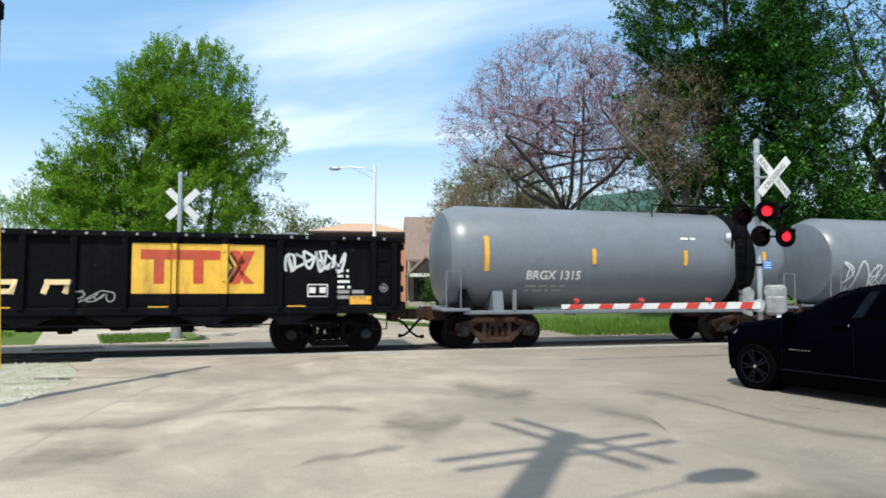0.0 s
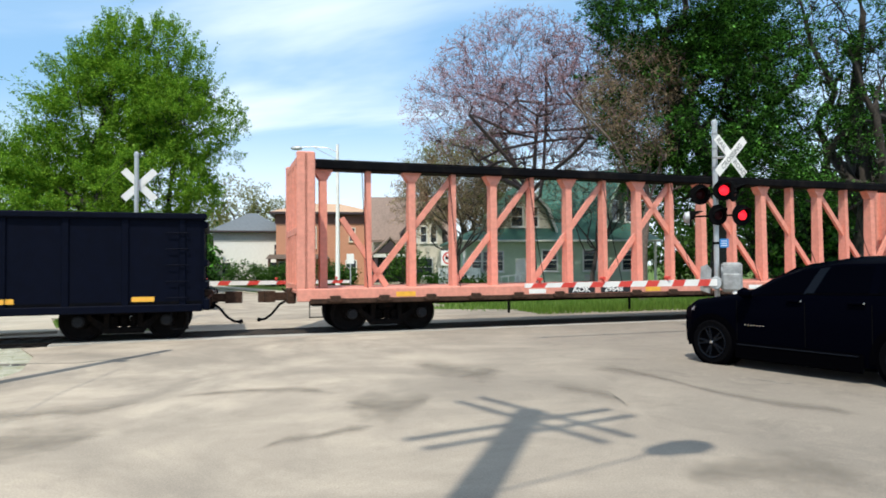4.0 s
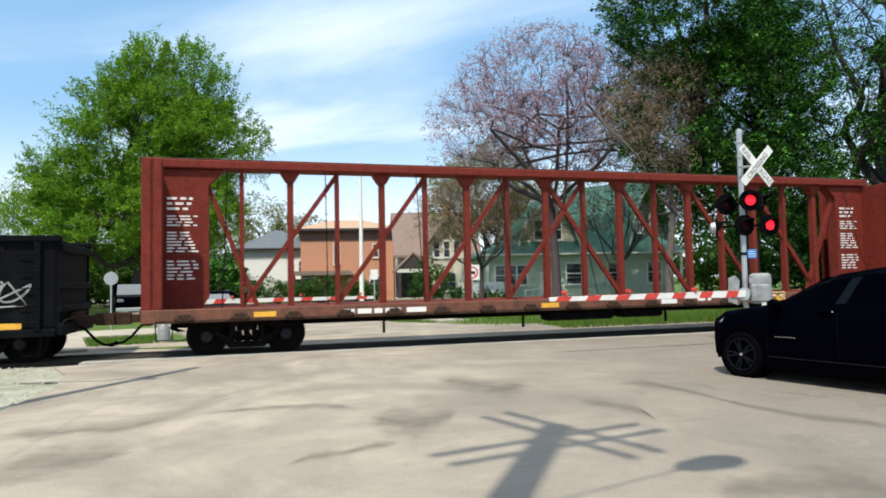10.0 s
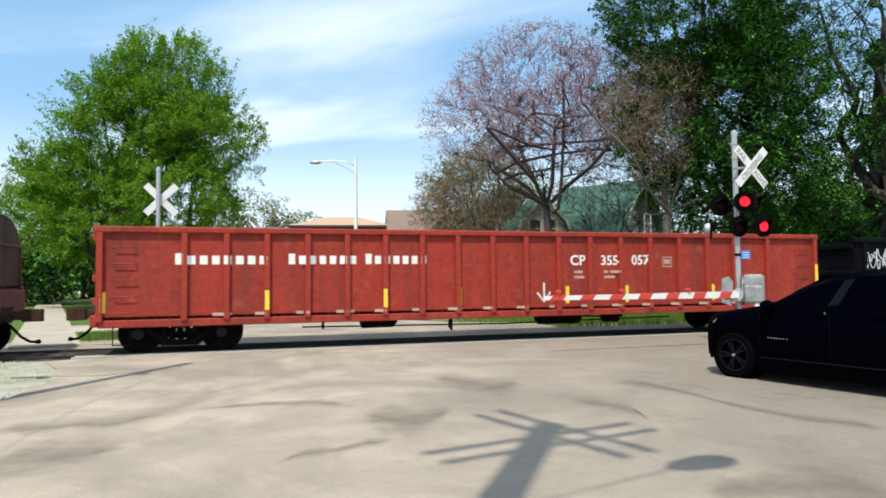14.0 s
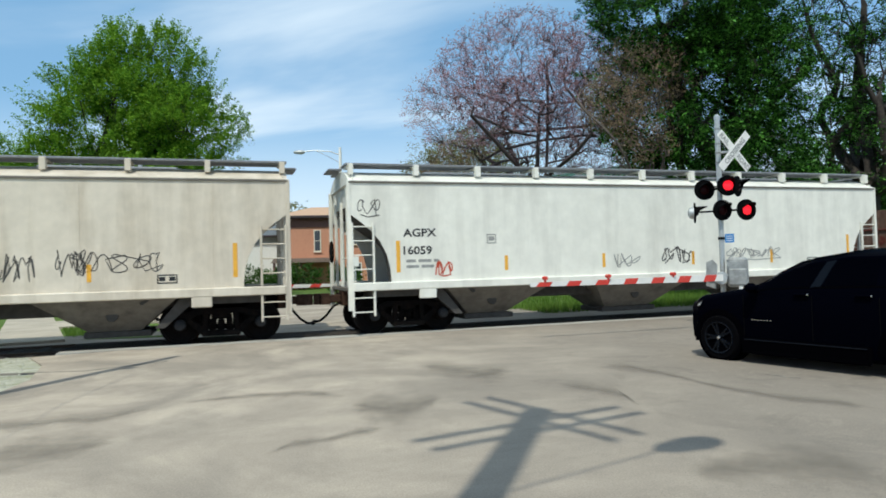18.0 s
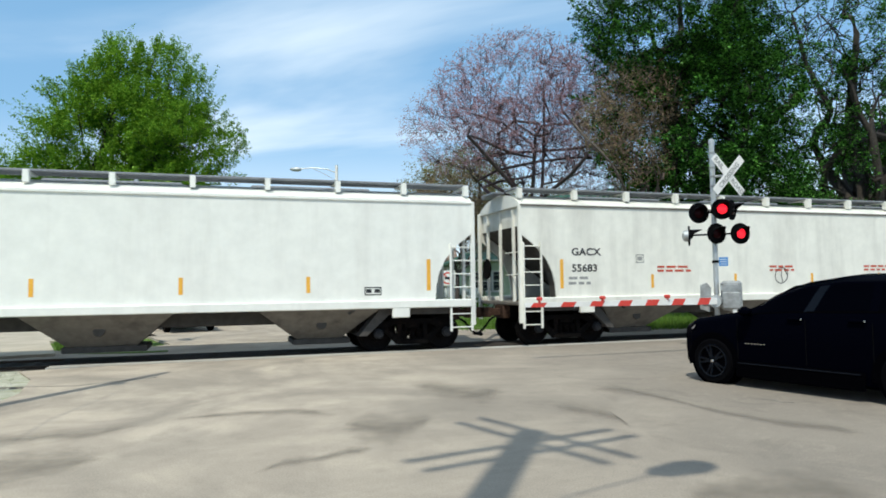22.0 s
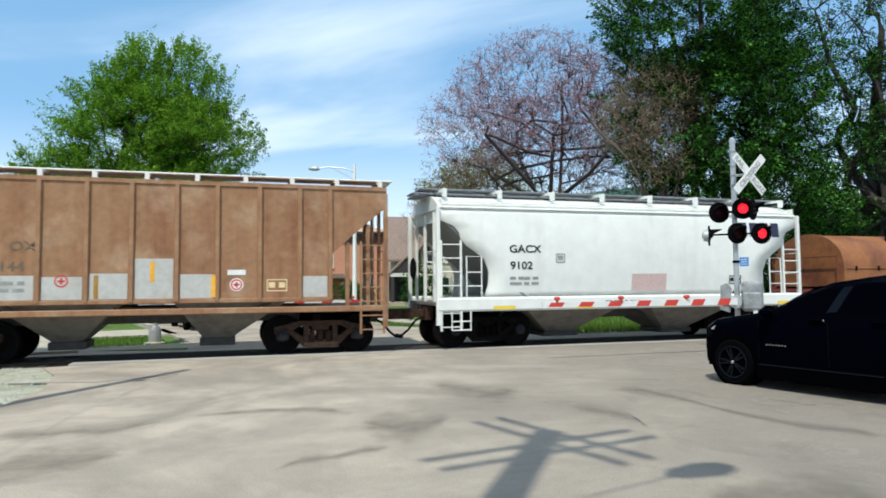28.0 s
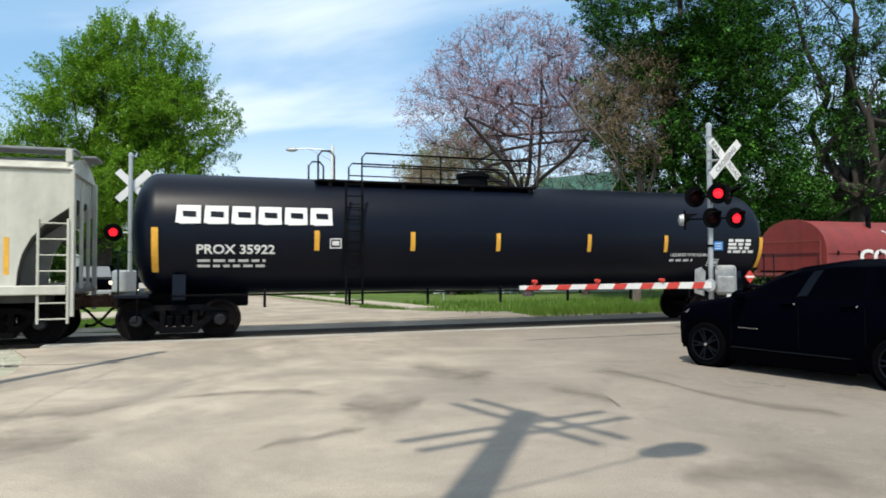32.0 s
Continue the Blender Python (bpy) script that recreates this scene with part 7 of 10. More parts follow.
def tank_wagon(name, right, left, x0, x1, r, zc, paint, label, truck_in, gear, grey):
    car, h = wagon(name, right, left, label, truck_in, gear, "tank wagon")
    part("tank", jacket_shell(x0, x1, r, zc) if grey else tank_shell(x0, x1, r, zc), paint, car, smooth=24 if grey else 40)
    for s in (-1, 1):
        x = s * h
        part("stub_sill", Geo().cbox(min(x, x - s * 2.9), max(x, x - s * 2.9), -0.35, 0.35, 0.72, 1.05, 0.03), gear if grey else M_STEEL_BLACK, car)
        part("bolster", Geo().prism([(-1.25, 0.92), (1.25, 0.92), (1.15, 1.5), (0.6, 1.16), (-0.6, 1.16), (-1.15, 1.5)], x - s * truck_in - 0.14, x - s * truck_in + 0.14, "x"), paint, car)
        part("end_platform", Geo().cbox(min(x, x - s * 0.75), max(x, x - s * 0.75), -1.38, 1.38, 0.98, 1.06, 0.02), paint, car)
        coupler(car, x - s * 0.02, s, 0.78)
        g = Geo().pipe([(x - s * 0.12, -1.35, 1.06), (x - s * 0.12, -1.35, 2.0), (x - s * 0.5, -1.35, 2.0), (x - s * 0.5, -1.35, 1.06)], 0.02, 6)
        part("hand_rail", g, paint, car)
        part("corner_step", Geo().pipe([(x - s * 0.12, -1.35, 0.98), (x - s * 0.12, -1.35, 0.45), (x - s * 0.5, -1.35, 0.45), (x - s * 0.5, -1.35, 0.98)], 0.02, 6), M_STEEL_BLACK, car)
    if not grey:
        part("side_rail", Geo().tube((-h + 1.2, -1.30, 1.02), (h - 1.2, -1.30, 1.02), 0.025, n=6), M_STEEL_BLACK, car)

    def at(x, z, lift=0.016):
        dz = z - zc
        return (x, -math.sqrt(max(0.0, (r + lift) ** 2 - dz * dz)), z)
    return car, h, at


def build_tanks():
    # grey tank with its dark band
    car, h, at = tank_wagon("grey_tank_wagon", 10.05, -0.75, -5.2, 5.2, 1.39, 2.41, M_TANKGREY, "grey tank wagon with rusty trucks and white number", 1.55, M_RUNNING_RUST, True)
    part("outlet_band", Geo().lathe([(3.3, 1.394), (3.3, 1.405), (3.9, 1.405), (3.9, 1.394)], (0, 0, 2.41), "x", 36), M_STEEL_BLACK, car, smooth=40)
    part("side_beam", Geo().cbox(-h + 0.6, h - 0.6, -1.34, -1.24, 0.90, 1.0, 0.02), M_TANKGREY, car)
    word("reporting_mark", "BRGX 1315", -3.1, 1.80, 0.23, M_LETWHITE, car, at)
    bars("data_lettering", -3.1, 1.6, 1.3, 2, 0.06, 0.06, M_LETGREY, car, at, 170)
    patch("reflector", -4.28, -4.15, 2.0, 2.9, M_YELLOW, car, at, "upright yellow reflective stripe", 0.1, 8)
    for x in (-1.2, 1.6, 4.2):
        patch("reflector", x - 0.06, x + 0.06, 2.2, 2.62, M_YELLOW, car, at, "upright yellow reflective stripe", 0.1, 5)
    bars("data_lettering", 1.5, 2.92, 0.5, 1, 0.06, 0.05, M_LETWHITE, car, at, 171)
    ladder(car, 3.2, 3.55, 1.0, 3.6, -1.46, M_STEEL_BLACK, 9)
    g = Geo().pipe([(1.0, -0.7, 3.56), (1.0, -0.7, 3.95), (4.6, -0.7, 3.95), (4.6, -0.7, 3.56)], 0.025, 6)
    part("top_rail", g, M_STEEL_BLACK, car)
    part("top_platform", Geo().cbox(1.0, 4.6, -0.75, 0.75, 3.52, 3.58, 0.015), M_STEEL_BLACK, car)
    part("dome", Geo().lathe([(0, 0.4), (0.3, 0.4), (0.38, 0.3), (0.38, 0.02)], (2.9, 0, 3.6), "z", 16), M_STEEL_BLACK, car, smooth=40)
    for x in (-4.75, 4.75):
        part("saddle_plate", Geo().prism([(x - 0.28, 1.0), (x + 0.28, 1.0), (x + 0.16, 1.3), (x + 0.04, 1.55), (x - 0.1, 1.55), (x - 0.16, 1.25)], -1.2, -1.06), M_STEEL_BLACK, car)
    for x in (-3.45, 3.45):
        part("end_stake", Geo().cbox(x - 0.05, x + 0.05, -1.36, -1.28, 0.98, 1.52, 0.015), M_TANKGREY, car)
    # grey tank ahead with a sprayed tag
    car, h, at = tank_wagon("tagged_grey_tank_wagon", 24.4, 11.1, -6.4, 6.3, 1.39, 2.41, M_TANKGREY, "grey tank wagon with outlined spray tag", 1.6, M_RUNNING_RUST, True)
    scribble("sprayed_tag", -6.1, -3.0, 1.5, 2.35, M_SPRAYWHITE, car, at, 175, 6, 0.05)
    patch("reflector", -2.3, -2.18, 2.2, 2.6, M_YELLOW, car, at, "upright yellow reflective stripe", 0.1, 5)
    # long black tank
    car, h, at = tank_wagon("black_tank_wagon", -319.4, -337.85, -8.95, 9.0, 1.46, 2.47, M_TANKBLACK, "long glossy black tank wagon with large white shapes", 1.35, M_STEEL_BLACK, False)
    for k in range(6):                                       # owner's name as plain white blocks with slots
        x = -7.92 + 0.595 * k
        g = Geo()
        ribbon(g, [(x + 0.06, 2.72), (x + 0.46, 2.72), (x + 0.46, 3.0), (x + 0.06, 3.0), (x + 0.06, 2.66)], 0.17, at)
        part("emblem_block", g, M_LETWHITE, car, "white square emblem block")
    word("reporting_mark", "PROX 35922", -7.5, 1.97, 0.21, M_LETWHITE, car, at, 1.1)
    bars("data_lettering", -7.48, 1.78, 1.9, 2, 0.06, 0.06, M_LETWHITE, car, at, 180)
    word("data_lettering", "LIQUEFIED PETROLEUM GAS", 5.3, 1.93, 0.085, M_LETWHITE, car, at, 1.0)
    bars("data_lettering", 5.3, 1.78, 0.9, 1, 0.07, 0.05, M_LETWHITE, car, at, 181)
    bars("data_plate", 7.3, 2.36, 1.0, 4, 0.08, 0.03, M_LETWHITE, car, at, 182)
    frame_mark("stencil", 6.65, 1.65, 0.4, 0.2, M_LETWHITE, car, at, 2)
    frame_mark("stencil", -4.5, 2.1, 0.28, 0.24, M_LETWHITE, car, at, 1)
    patch("reflector", -8.44, -8.3, 1.55, 2.55, M_YELLOW, car, at, "upright yellow reflective stripe", 0.1, 8)
    patch("reflector", 8.45, 8.58, 1.6, 2.5, M_YELLOW, car, at, "upright yellow reflective stripe", 0.1, 8)
    for x in (-4.81, -2.43, -0.11, 2.6, 5.1):
        patch("reflector", x - 0.06, x + 0.06, 2.05, 2.52, M_YELLOW, car, at, "upright yellow reflective stripe", 0.1, 5)
    ladder(car, -4.12, -3.72, 0.75, 3.75, -1.5, M_STEEL_BLACK, 11)
    part("top_platform", Geo().cbox(-4.75, 1.3, -0.9, 0.9, 3.78, 3.84, 0.015), M_STEEL_BLACK, car)
    for x in (-4.4, -2.5, -0.6, 1.1):
        part("platform_bracket", Geo().cbox(x - 0.05, x + 0.05, -0.88, 0.88, 3.6, 3.79, 0.015), M_STEEL_BLACK, car)
    for a, b in ((-4.7, -4.3), (-3.6, 1.25)):
        for y in (-0.88, 0.88):
            g = Geo().pipe([(a, y, 3.8), (a, y, 4.42), (a + 0.1, y, 4.54), (b - 0.1, y, 4.54), (b, y, 4.42), (b, y, 3.8)], 0.024, 6)
            if b > 0:
                g.tube((a, y, 4.2), (b, y, 4.2), 0.018, n=6)
                g.tube((-1.5, y, 3.8), (-1.5, y, 4.54), 0.02, n=6)
            part("top_rail", g, M_STEEL_BLACK, car)
    part("dome", Geo().lathe([(0, 0.42), (0.28, 0.42), (0.30, 0.47), (0.40, 0.47), (0.44, 0.3), (0.44, 0.02)], (-0.25, 0, 3.84), "z", 18), M_STEEL_BLACK, car, smooth=40)
    g = Geo().add([(8.05 + dx, -1.50, 1.32 + dz) for dx, dz in ((0, -0.19), (0.19, 0), (0, 0.19), (-0.19, 0))] + [(8.05 + dx, -1.47, 1.32 + dz) for dx, dz in ((0, -0.19), (0.19, 0), (0, 0.19), (-0.19, 0))],
                  [(0, 1, 2, 3), (7, 6, 5, 4), (0, 4, 5, 1), (1, 5, 6, 2), (2, 6, 7, 3), (3, 7, 4, 0)])
    part("hazard_placard", g, M_REDPAINT, car, "red diamond hazard placard")
    part("placard_holder", Geo().cbox(8.0, 8.1, -1.47, -1.2, 1.0, 1.3, 0.01), M_STEEL_BLACK, car)
    part("placard_band", Geo().box(7.9, 8.2, -1.506, -1.502, 1.29, 1.35), M_LETWHITE, car)
    for k in range(7):
        x = -6.0 + 2.0 * k
        part("rail_hanger", Geo().cbox(x - 0.03, x + 0.03, -1.33, -1.27, 0.72, 1.14, 0.01), M_STEEL_BLACK, car)


build_tanks()


# ---- trees ----
def leaf_mesh(name, centres, size, rs, material, up=0.35):
    """Many small kite-shaped leaves round the given centres."""
    n = len(centres)
    nrm = rs.normal(size=(n, 3)); nrm[:, 2] += up * 2
    nrm /= np.linalg.norm(nrm, axis=1)[:, None]
    a = np.cross(nrm, rs.normal(size=(n, 3)))
    a /= np.linalg.norm(a, axis=1)[:, None] + 1e-9
    b = np.cross(nrm, a)
    s = (size * rs.uniform(0.6, 1.3, n))[:, None]
    v = np.stack([centres - a * s * 0.6, centres - b * s * 0.33 + nrm * s * 0.08, centres + a * s * 0.6, centres + b * s * 0.33 + nrm * s * 0.08], 1).reshape(-1, 3)
    me = bpy.data.meshes.new(name)
    me.vertices.add(4 * n)
    me.vertices.foreach_set("co", v.astype(np.float32).ravel())
    me.loops.add(4 * n)
    me.loops.foreach_set("vertex_index", np.arange(4 * n, dtype=np.int32))
    me.polygons.add(n)
    me.polygons.foreach_set("loop_start", np.arange(0, 4 * n, 4, dtype=np.int32))
    me.polygons.foreach_set("loop_total", np.full(n, 4, np.int32))
    me.update(calc_edges=True)
    me.materials.append(material)
    return me


def envelope_points(rs, balls, n, shell=0.45):
    """Points in a union of ellipsoids (x, y, z, rx, ry, rz), denser towards the skin."""
    vol = np.array([b[3] * b[4] * b[5] for b in balls])
    pick = rs.choice(len(balls), n, p=vol / vol.sum())
    d = rs.normal(size=(n, 3))
    d /= np.linalg.norm(d, axis=1)[:, None]
    r = rs.uniform(shell ** 3, 1, n) ** (1 / 3)
    bb = np.array(balls)[pick]
    return bb[:, :3] + d * r[:, None] * bb[:, 3:]


def curve_pts(a, b, sag, rs, n=4, bend=0.10, wig=0.0):
    """A bent line from a to b; wig adds a winding of shorter length."""
    a, b = np.array(a), np.array(b)
    out = []
    size = np.linalg.norm(b - a)
    j = rs.normal(size=3) * size * bend
    w1, w2 = rs.normal(size=3) * size * wig, rs.normal(size=3) * size * wig * 0.6
    for k in range(n + 1):
        u = k / n
        s = math.sin(math.pi * u)
        out.append(a * (1 - u) + b * u + j * s + w1 * math.sin(2 * math.pi * u) * s + w2 * math.sin(5 * u) * s + np.array([0, 0, sag * s]))
    return out


def tree(name, base, trunk_h, trunk_r, balls, label, seed, bark, leaf, limbs=8, boughs=46, clumps=420, per=45, leaf_size=0.26, spread=0.55, twig_r=0.018, up=0.35, limb=0.52, shoot=0.5, rise=0.35, shell=0.5, wig=0.0):
    """balls: the crown's envelope, as ellipsoids from the tree's foot; each clump is a few leafy shoots that point outwards and up."""
    rs = np.random.RandomState(seed)
    ob = thing(name, label, "tree", pose(*base))
    g = Geo()
    lean = rs.normal(size=2) * 0.25
    g.pipe([(0, 0, -0.3), (0.02, 0, 0.25), (lean[0] * 0.3, lean[1] * 0.3, trunk_h * 0.5), (lean[0], lean[1], trunk_h)], [trunk_r * 1.6, trunk_r * 1.12, trunk_r * 0.9, trunk_r * 0.72], 10)
    part("trunk", g, bark, ob, smooth=60)
    top = np.array([lean[0], lean[1], trunk_h])
    wood = Geo()
    inner = envelope_points(rs, balls, limbs * 6, 0.0)
    cen = np.mean([b[:3] for b in balls], 0)
    inner = cen + (inner - cen) * 0.6
    chosen = [inner[0]]
    for _ in range(limbs - 1):                 # spread the limbs apart
        d = np.min([np.linalg.norm(inner - c, axis=1) for c in chosen], 0)
        chosen.append(inner[int(np.argmax(d))])
    nodes, rad = [top], [trunk_r * 0.6]
    for c in chosen:
        c = c + np.array([0, 0, max(0.0, top[2] + 2.6 - c[2])]) if wig > 0.2 else c
        start = top * rs.uniform(0.72, 1.0) if c[2] < top[2] + 2 else top
        pts = curve_pts(start, c, 0.3, rs, 9, 0.15, wig * (1.5 if wig > 0.2 else 0.85))
        rr = [trunk_r * limb * (1 - 0.63 * k / 9) for k in range(10)]
        wood.pipe([tuple(p) for p in pts], rr, 6)
        nodes += pts[3:]; rad += rr[3:]
    outer = envelope_points(rs, balls, boughs, 0.45)
    outer = outer[np.argsort(np.linalg.norm(outer - top, axis=1))]
    bn, br = [], []
    for c in outer:                            # each bough leaves the wood where its way from the trunk is short
        N, Rd = np.array(nodes + bn), np.array(rad + br)
        d = np.linalg.norm(N - c, axis=1) + 0.6 * np.linalg.norm(N - top, axis=1)
        i = int(np.argmin(d))
        pts = curve_pts(N[i], c, 0.25, rs, 6, 0.14, wig)
        r0 = min(Rd[i] * 0.7, 0.11)
        rr = [max(twig_r, r0 * (1 - 0.75 * k / 6)) for k in range(7)]
        wood.pipe([tuple(p) for p in pts], rr, 5)
        bn += pts[1:]; br += rr[1:]
    bn, br = np.array(bn), np.array(br)
    stem = 0.4 * np.linalg.norm(bn - top, axis=1)
    tips = envelope_points(rs, balls, clumps, shell)
    cents = []
    for c in tips:
        i = int(np.argmin(np.linalg.norm(bn - c, axis=1) + stem))
        pts = curve_pts(bn[i], c, 0.1, rs, 2)
        wood.pipe([tuple(p) for p in pts], [max(twig_r, br[i] * 0.5), twig_r * 0.8, twig_r * 0.5], 3)
        k = max(3, int(per * rs.uniform(0.5, 1.5)))
        way = (c - cen) * np.array([1, 1, 0.6])
        way = way / (np.linalg.norm(way) + 1e-6) + np.array([0, 0, rise])
        ways = way[None] + rs.normal(size=(5, 3)) * 0.55
        ways /= np.linalg.norm(ways, axis=1)[:, None]
        starts = c[None] + rs.normal(size=(5, 3)) * spread * np.array([1, 1, 0.6])
        pick = rs.randint(0, 5, k)
        u = rs.uniform(-0.35, 1.0, k)
        length = shoot * rs.uniform(0.5, 1.3, 5)
        off = np.clip(rs.normal(size=(k, 3)), -1.6, 1.6) * (spread * 0.42) * (1 - 0.6 * np.abs(u))[:, None]
        cents.append(starts[pick] + ways[pick] * (u * length[pick])[:, None] + off)
    part("branchwork", wood, bark, ob, smooth=60)
    cents = np.concatenate(cents)
    tagged(part("crown", leaf_mesh("crown", cents, leaf_size, rs, leaf, up), leaf, ob), kind="stuff")
    return ob


def build_trees():
    tree("maple_tree", (-21.0, 44.5, -0.1), 4.0, 0.48,
         [(2.2, 0, 14.2, 4.2, 4.5, 3.9), (0.2, 0, 11.8, 5.0, 5.5, 4.2), (4.9, 0, 11.0, 3.5, 5, 3.4), (-3.2, 0, 8.2, 3.4, 5, 3.2), (3.4, -1, 6.6, 4.2, 5, 3.0), (-2, -1, 6, 5.0, 5, 3.0)],
         "tall broad maple with fresh yellow-green leaves on the lawn", 11, M_BARKDARK, M_LEAF, 12, 110, 960, 330, 0.128, 0.38, up=0.8, shoot=0.95, rise=0.55, shell=0.5, wig=0.08)
    tree("side_tree", (-33.5, 56, -0.1), 3.5, 0.35, [(0, 0, 8.0, 4.0, 4.5, 4.2), (3, 0, 6.0, 3.6, 4, 3.2), (-6, 0, 6, 4, 4, 4)],
         "smaller spring-green tree behind the lawn", 12, M_BARKDARK, M_LEAF, 7, 50, 460, 130, 0.13, 0.4, up=0.8, shoot=0.9, rise=0.5, wig=0.08)
    tree("budding_tree", (6.3, 40.0, -0.1), 6.0, 0.27,
         [(-0.6, 0, 13.2, 5.4, 4.5, 3.8), (-4.0, 0, 11.2, 3.9, 3.5, 2.8), (3.6, 0, 12.6, 3.8, 4, 3.7), (0.4, 0, 10.9, 5.2, 4, 3.0), (4.2, 0, 8.6, 2.4, 3, 2.0)],
         "bare-limbed tree with sparse pinkish-red buds", 13, M_BARKMAUVE, M_LEAFRED, 8, 260, 3600, 20, 0.078, 0.17, 0.013, 0.1, limb=0.46, shoot=0.3, rise=0.3, shell=0.6, wig=0.21)
    tree("brown_budding_tree", (10.4, 32.3, -0.1), 4.8, 0.2, [(0.1, 0, 10.8, 2.5, 2.2, 1.9), (-1.0, 0, 9.4, 2.1, 2.2, 1.7), (-0.1, 0, 8.0, 1.7, 2, 1.8)],
         "slender bare tree with brown buds among the leafy trees", 14, M_BARKPALE, M_LEAFBROWN, 9, 130, 1050, 17, 0.072, 0.2, 0.011, 0.1, limb=0.34, shoot=0.3, wig=0.15)
    tree("twiggy_tree", (10.2, 41.6, -0.1), 2.6, 0.16, [(0, 0, 7.2, 3.0, 2.4, 2.6), (-2.2, 0, 6.2, 2.2, 2, 2.0), (2.4, 0, 5.8, 2.2, 2, 2.0)],
         "small twiggy tree with brown-green buds before the house", 24, M_BARK, M_LEAFBROWN, 9, 80, 620, 12, 0.08, 0.25, 0.012, 0.1, limb=0.34, shoot=0.3, wig=0.15)
    tree("twiggy_tree", (1.9, 42.4, -0.1), 2.4, 0.17, [(0, 0, 7.0, 2.7, 2.2, 2.7), (-2.2, 0, 5.8, 2.2, 2, 2.2), (2.0, 0, 5.6, 2.2, 2, 2.0)],
         "small twiggy tree with olive-brown buds before the house", 25, M_BARK, M_LEAFBROWN, 9, 80, 760, 30, 0.085, 0.25, 0.012, 0.1, limb=0.36, shoot=0.35, wig=0.15)
    tree("olive_tree", (3.4, 54.0, -0.1), 3.0, 0.3, [(0, 0, 9.2, 3.8, 3.6, 4.0), (-2.6, 0, 8.4, 2.9, 3, 3.4), (3.6, 0, 7.0, 4, 3, 3.5)],
         "olive-green tree in half leaf beside the house", 15, M_BARK, M_LEAFOLIVE, 8, 70, 620, 80, 0.12, 0.4, shoot=0.6, wig=0.12)
    tree("large_dark_tree", (14.8, 33.5, -0.1), 4.5, 0.55,
         [(-2.0, 0, 15.6, 5.0, 5, 5.2), (-1.6, 0, 9.5, 4.2, 4.8, 4.4), (0.6, 0, 10.8, 3.2, 4.4, 4.2), (0.0, 0, 6.2, 4.4, 4.2, 2.6)],
         "very tall dark green leafy tree", 16, M_BARKDARK, M_LEAFDARK, 12, 120, 620, 400, 0.12, 0.42, up=1.1, shoot=0.95, rise=-0.1, shell=0.6, wig=0.1)
    tree("open_dark_tree", (24.0, 36.5, -0.1), 5.0, 0.55,
         [(0, 0, 16.5, 6.2, 5, 4.5), (-3.8, 0, 11, 4.2, 4.5, 3.6), (3.6, 0, 11.5, 4.6, 4.5, 4.2), (0, 0, 6.6, 6.4, 4.5, 2.4)],
         "tall dark green tree with open crown and bare limbs", 17, M_BARKDARK, M_LEAFDARK, 14, 120, 380, 270, 0.12, 0.40, 0.03, up=1.0, shoot=0.9, rise=-0.1, limb=0.6, wig=0.16)
    tree("far_right_tree", (36, 46, -0.1), 4.5, 0.5, [(0, 0, 11, 6, 5, 5), (-5, 0, 7.5, 5, 4, 4)], "dark leafy tree beyond the others", 18, M_BARKDARK, M_LEAFDARK, 8, 50, 380, 60, 0.22, 0.5)
    # paler trees and thickets further off
    tree("far_pale_tree", (-28.0, 100.0, -0.1), 4.0, 0.35, [(0, 0, 10.0, 5.5, 4, 4.5), (5.6, 0, 9.0, 4.4, 4, 3.5), (-4.5, 0, 9.0, 4.4, 4, 3.5)], "pale olive half-leafed tree far behind the houses", 19, M_BARK, M_LEAFOLIVE, 8, 60, 380, 24, 0.3, 0.7)
    for k, (x, y, r, hgt) in enumerate(((-38, 70, 5.5, 5.0), (-30, 78, 5, 4.5), (-24, 66, 3.4, 3.6), (-47, 60, 6, 6), (-21, 84, 4, 4.6), (30, 60, 7, 6), (43, 62, 8, 8), (22, 58, 6, 6), (22.5, 43, 4.2, 6.2), (30.5, 45, 5, 6.4), (-34, 50, 4.4, 4.6), (-27.5, 55, 4.0, 4.4), (-41, 48, 4.5, 5.0), (-25.5, 72, 5.0, 5.6))):
        tree("thicket", (x, y, -0.1), 1.4, 0.2, [(0, 0, hgt * 0.62, r, r * 0.8, hgt * 0.5), (r * 0.5, 0, hgt * 0.4, r * 0.7, r * 0.6, hgt * 0.4)],
             "dense dark green thicket behind the street", 30 + k, M_BARKDARK, M_LEAFHEDGE if k % 2 else M_LEAFDARK, 5, 20, 170, 46, 0.34, 0.6)
    for k, (x, y, r, hgt) in enumerate(((-16.4, 60.5, 1.5, 2.2), (-13.8, 60, 1.3, 1.6), (-11.6, 60.5, 1.8, 2.3), (-6.8, 52.0, 1.2, 1.8), (1.2, 44.3, 1.1, 1.3), (-1.6, 50, 1.5, 3.2), (2.6, 43.6, 0.9, 0.9))):
        tree("shrub", (x, y, -0.1), 0.4, 0.08, [(0, 0, hgt * 0.52, r, r, hgt * 0.5)], "rounded green garden shrub by the house", 50 + k, M_BARKDARK, M_LEAFHEDGE, 4, 12, 80, 40, 0.16, 0.22, 0.012)


build_trees()


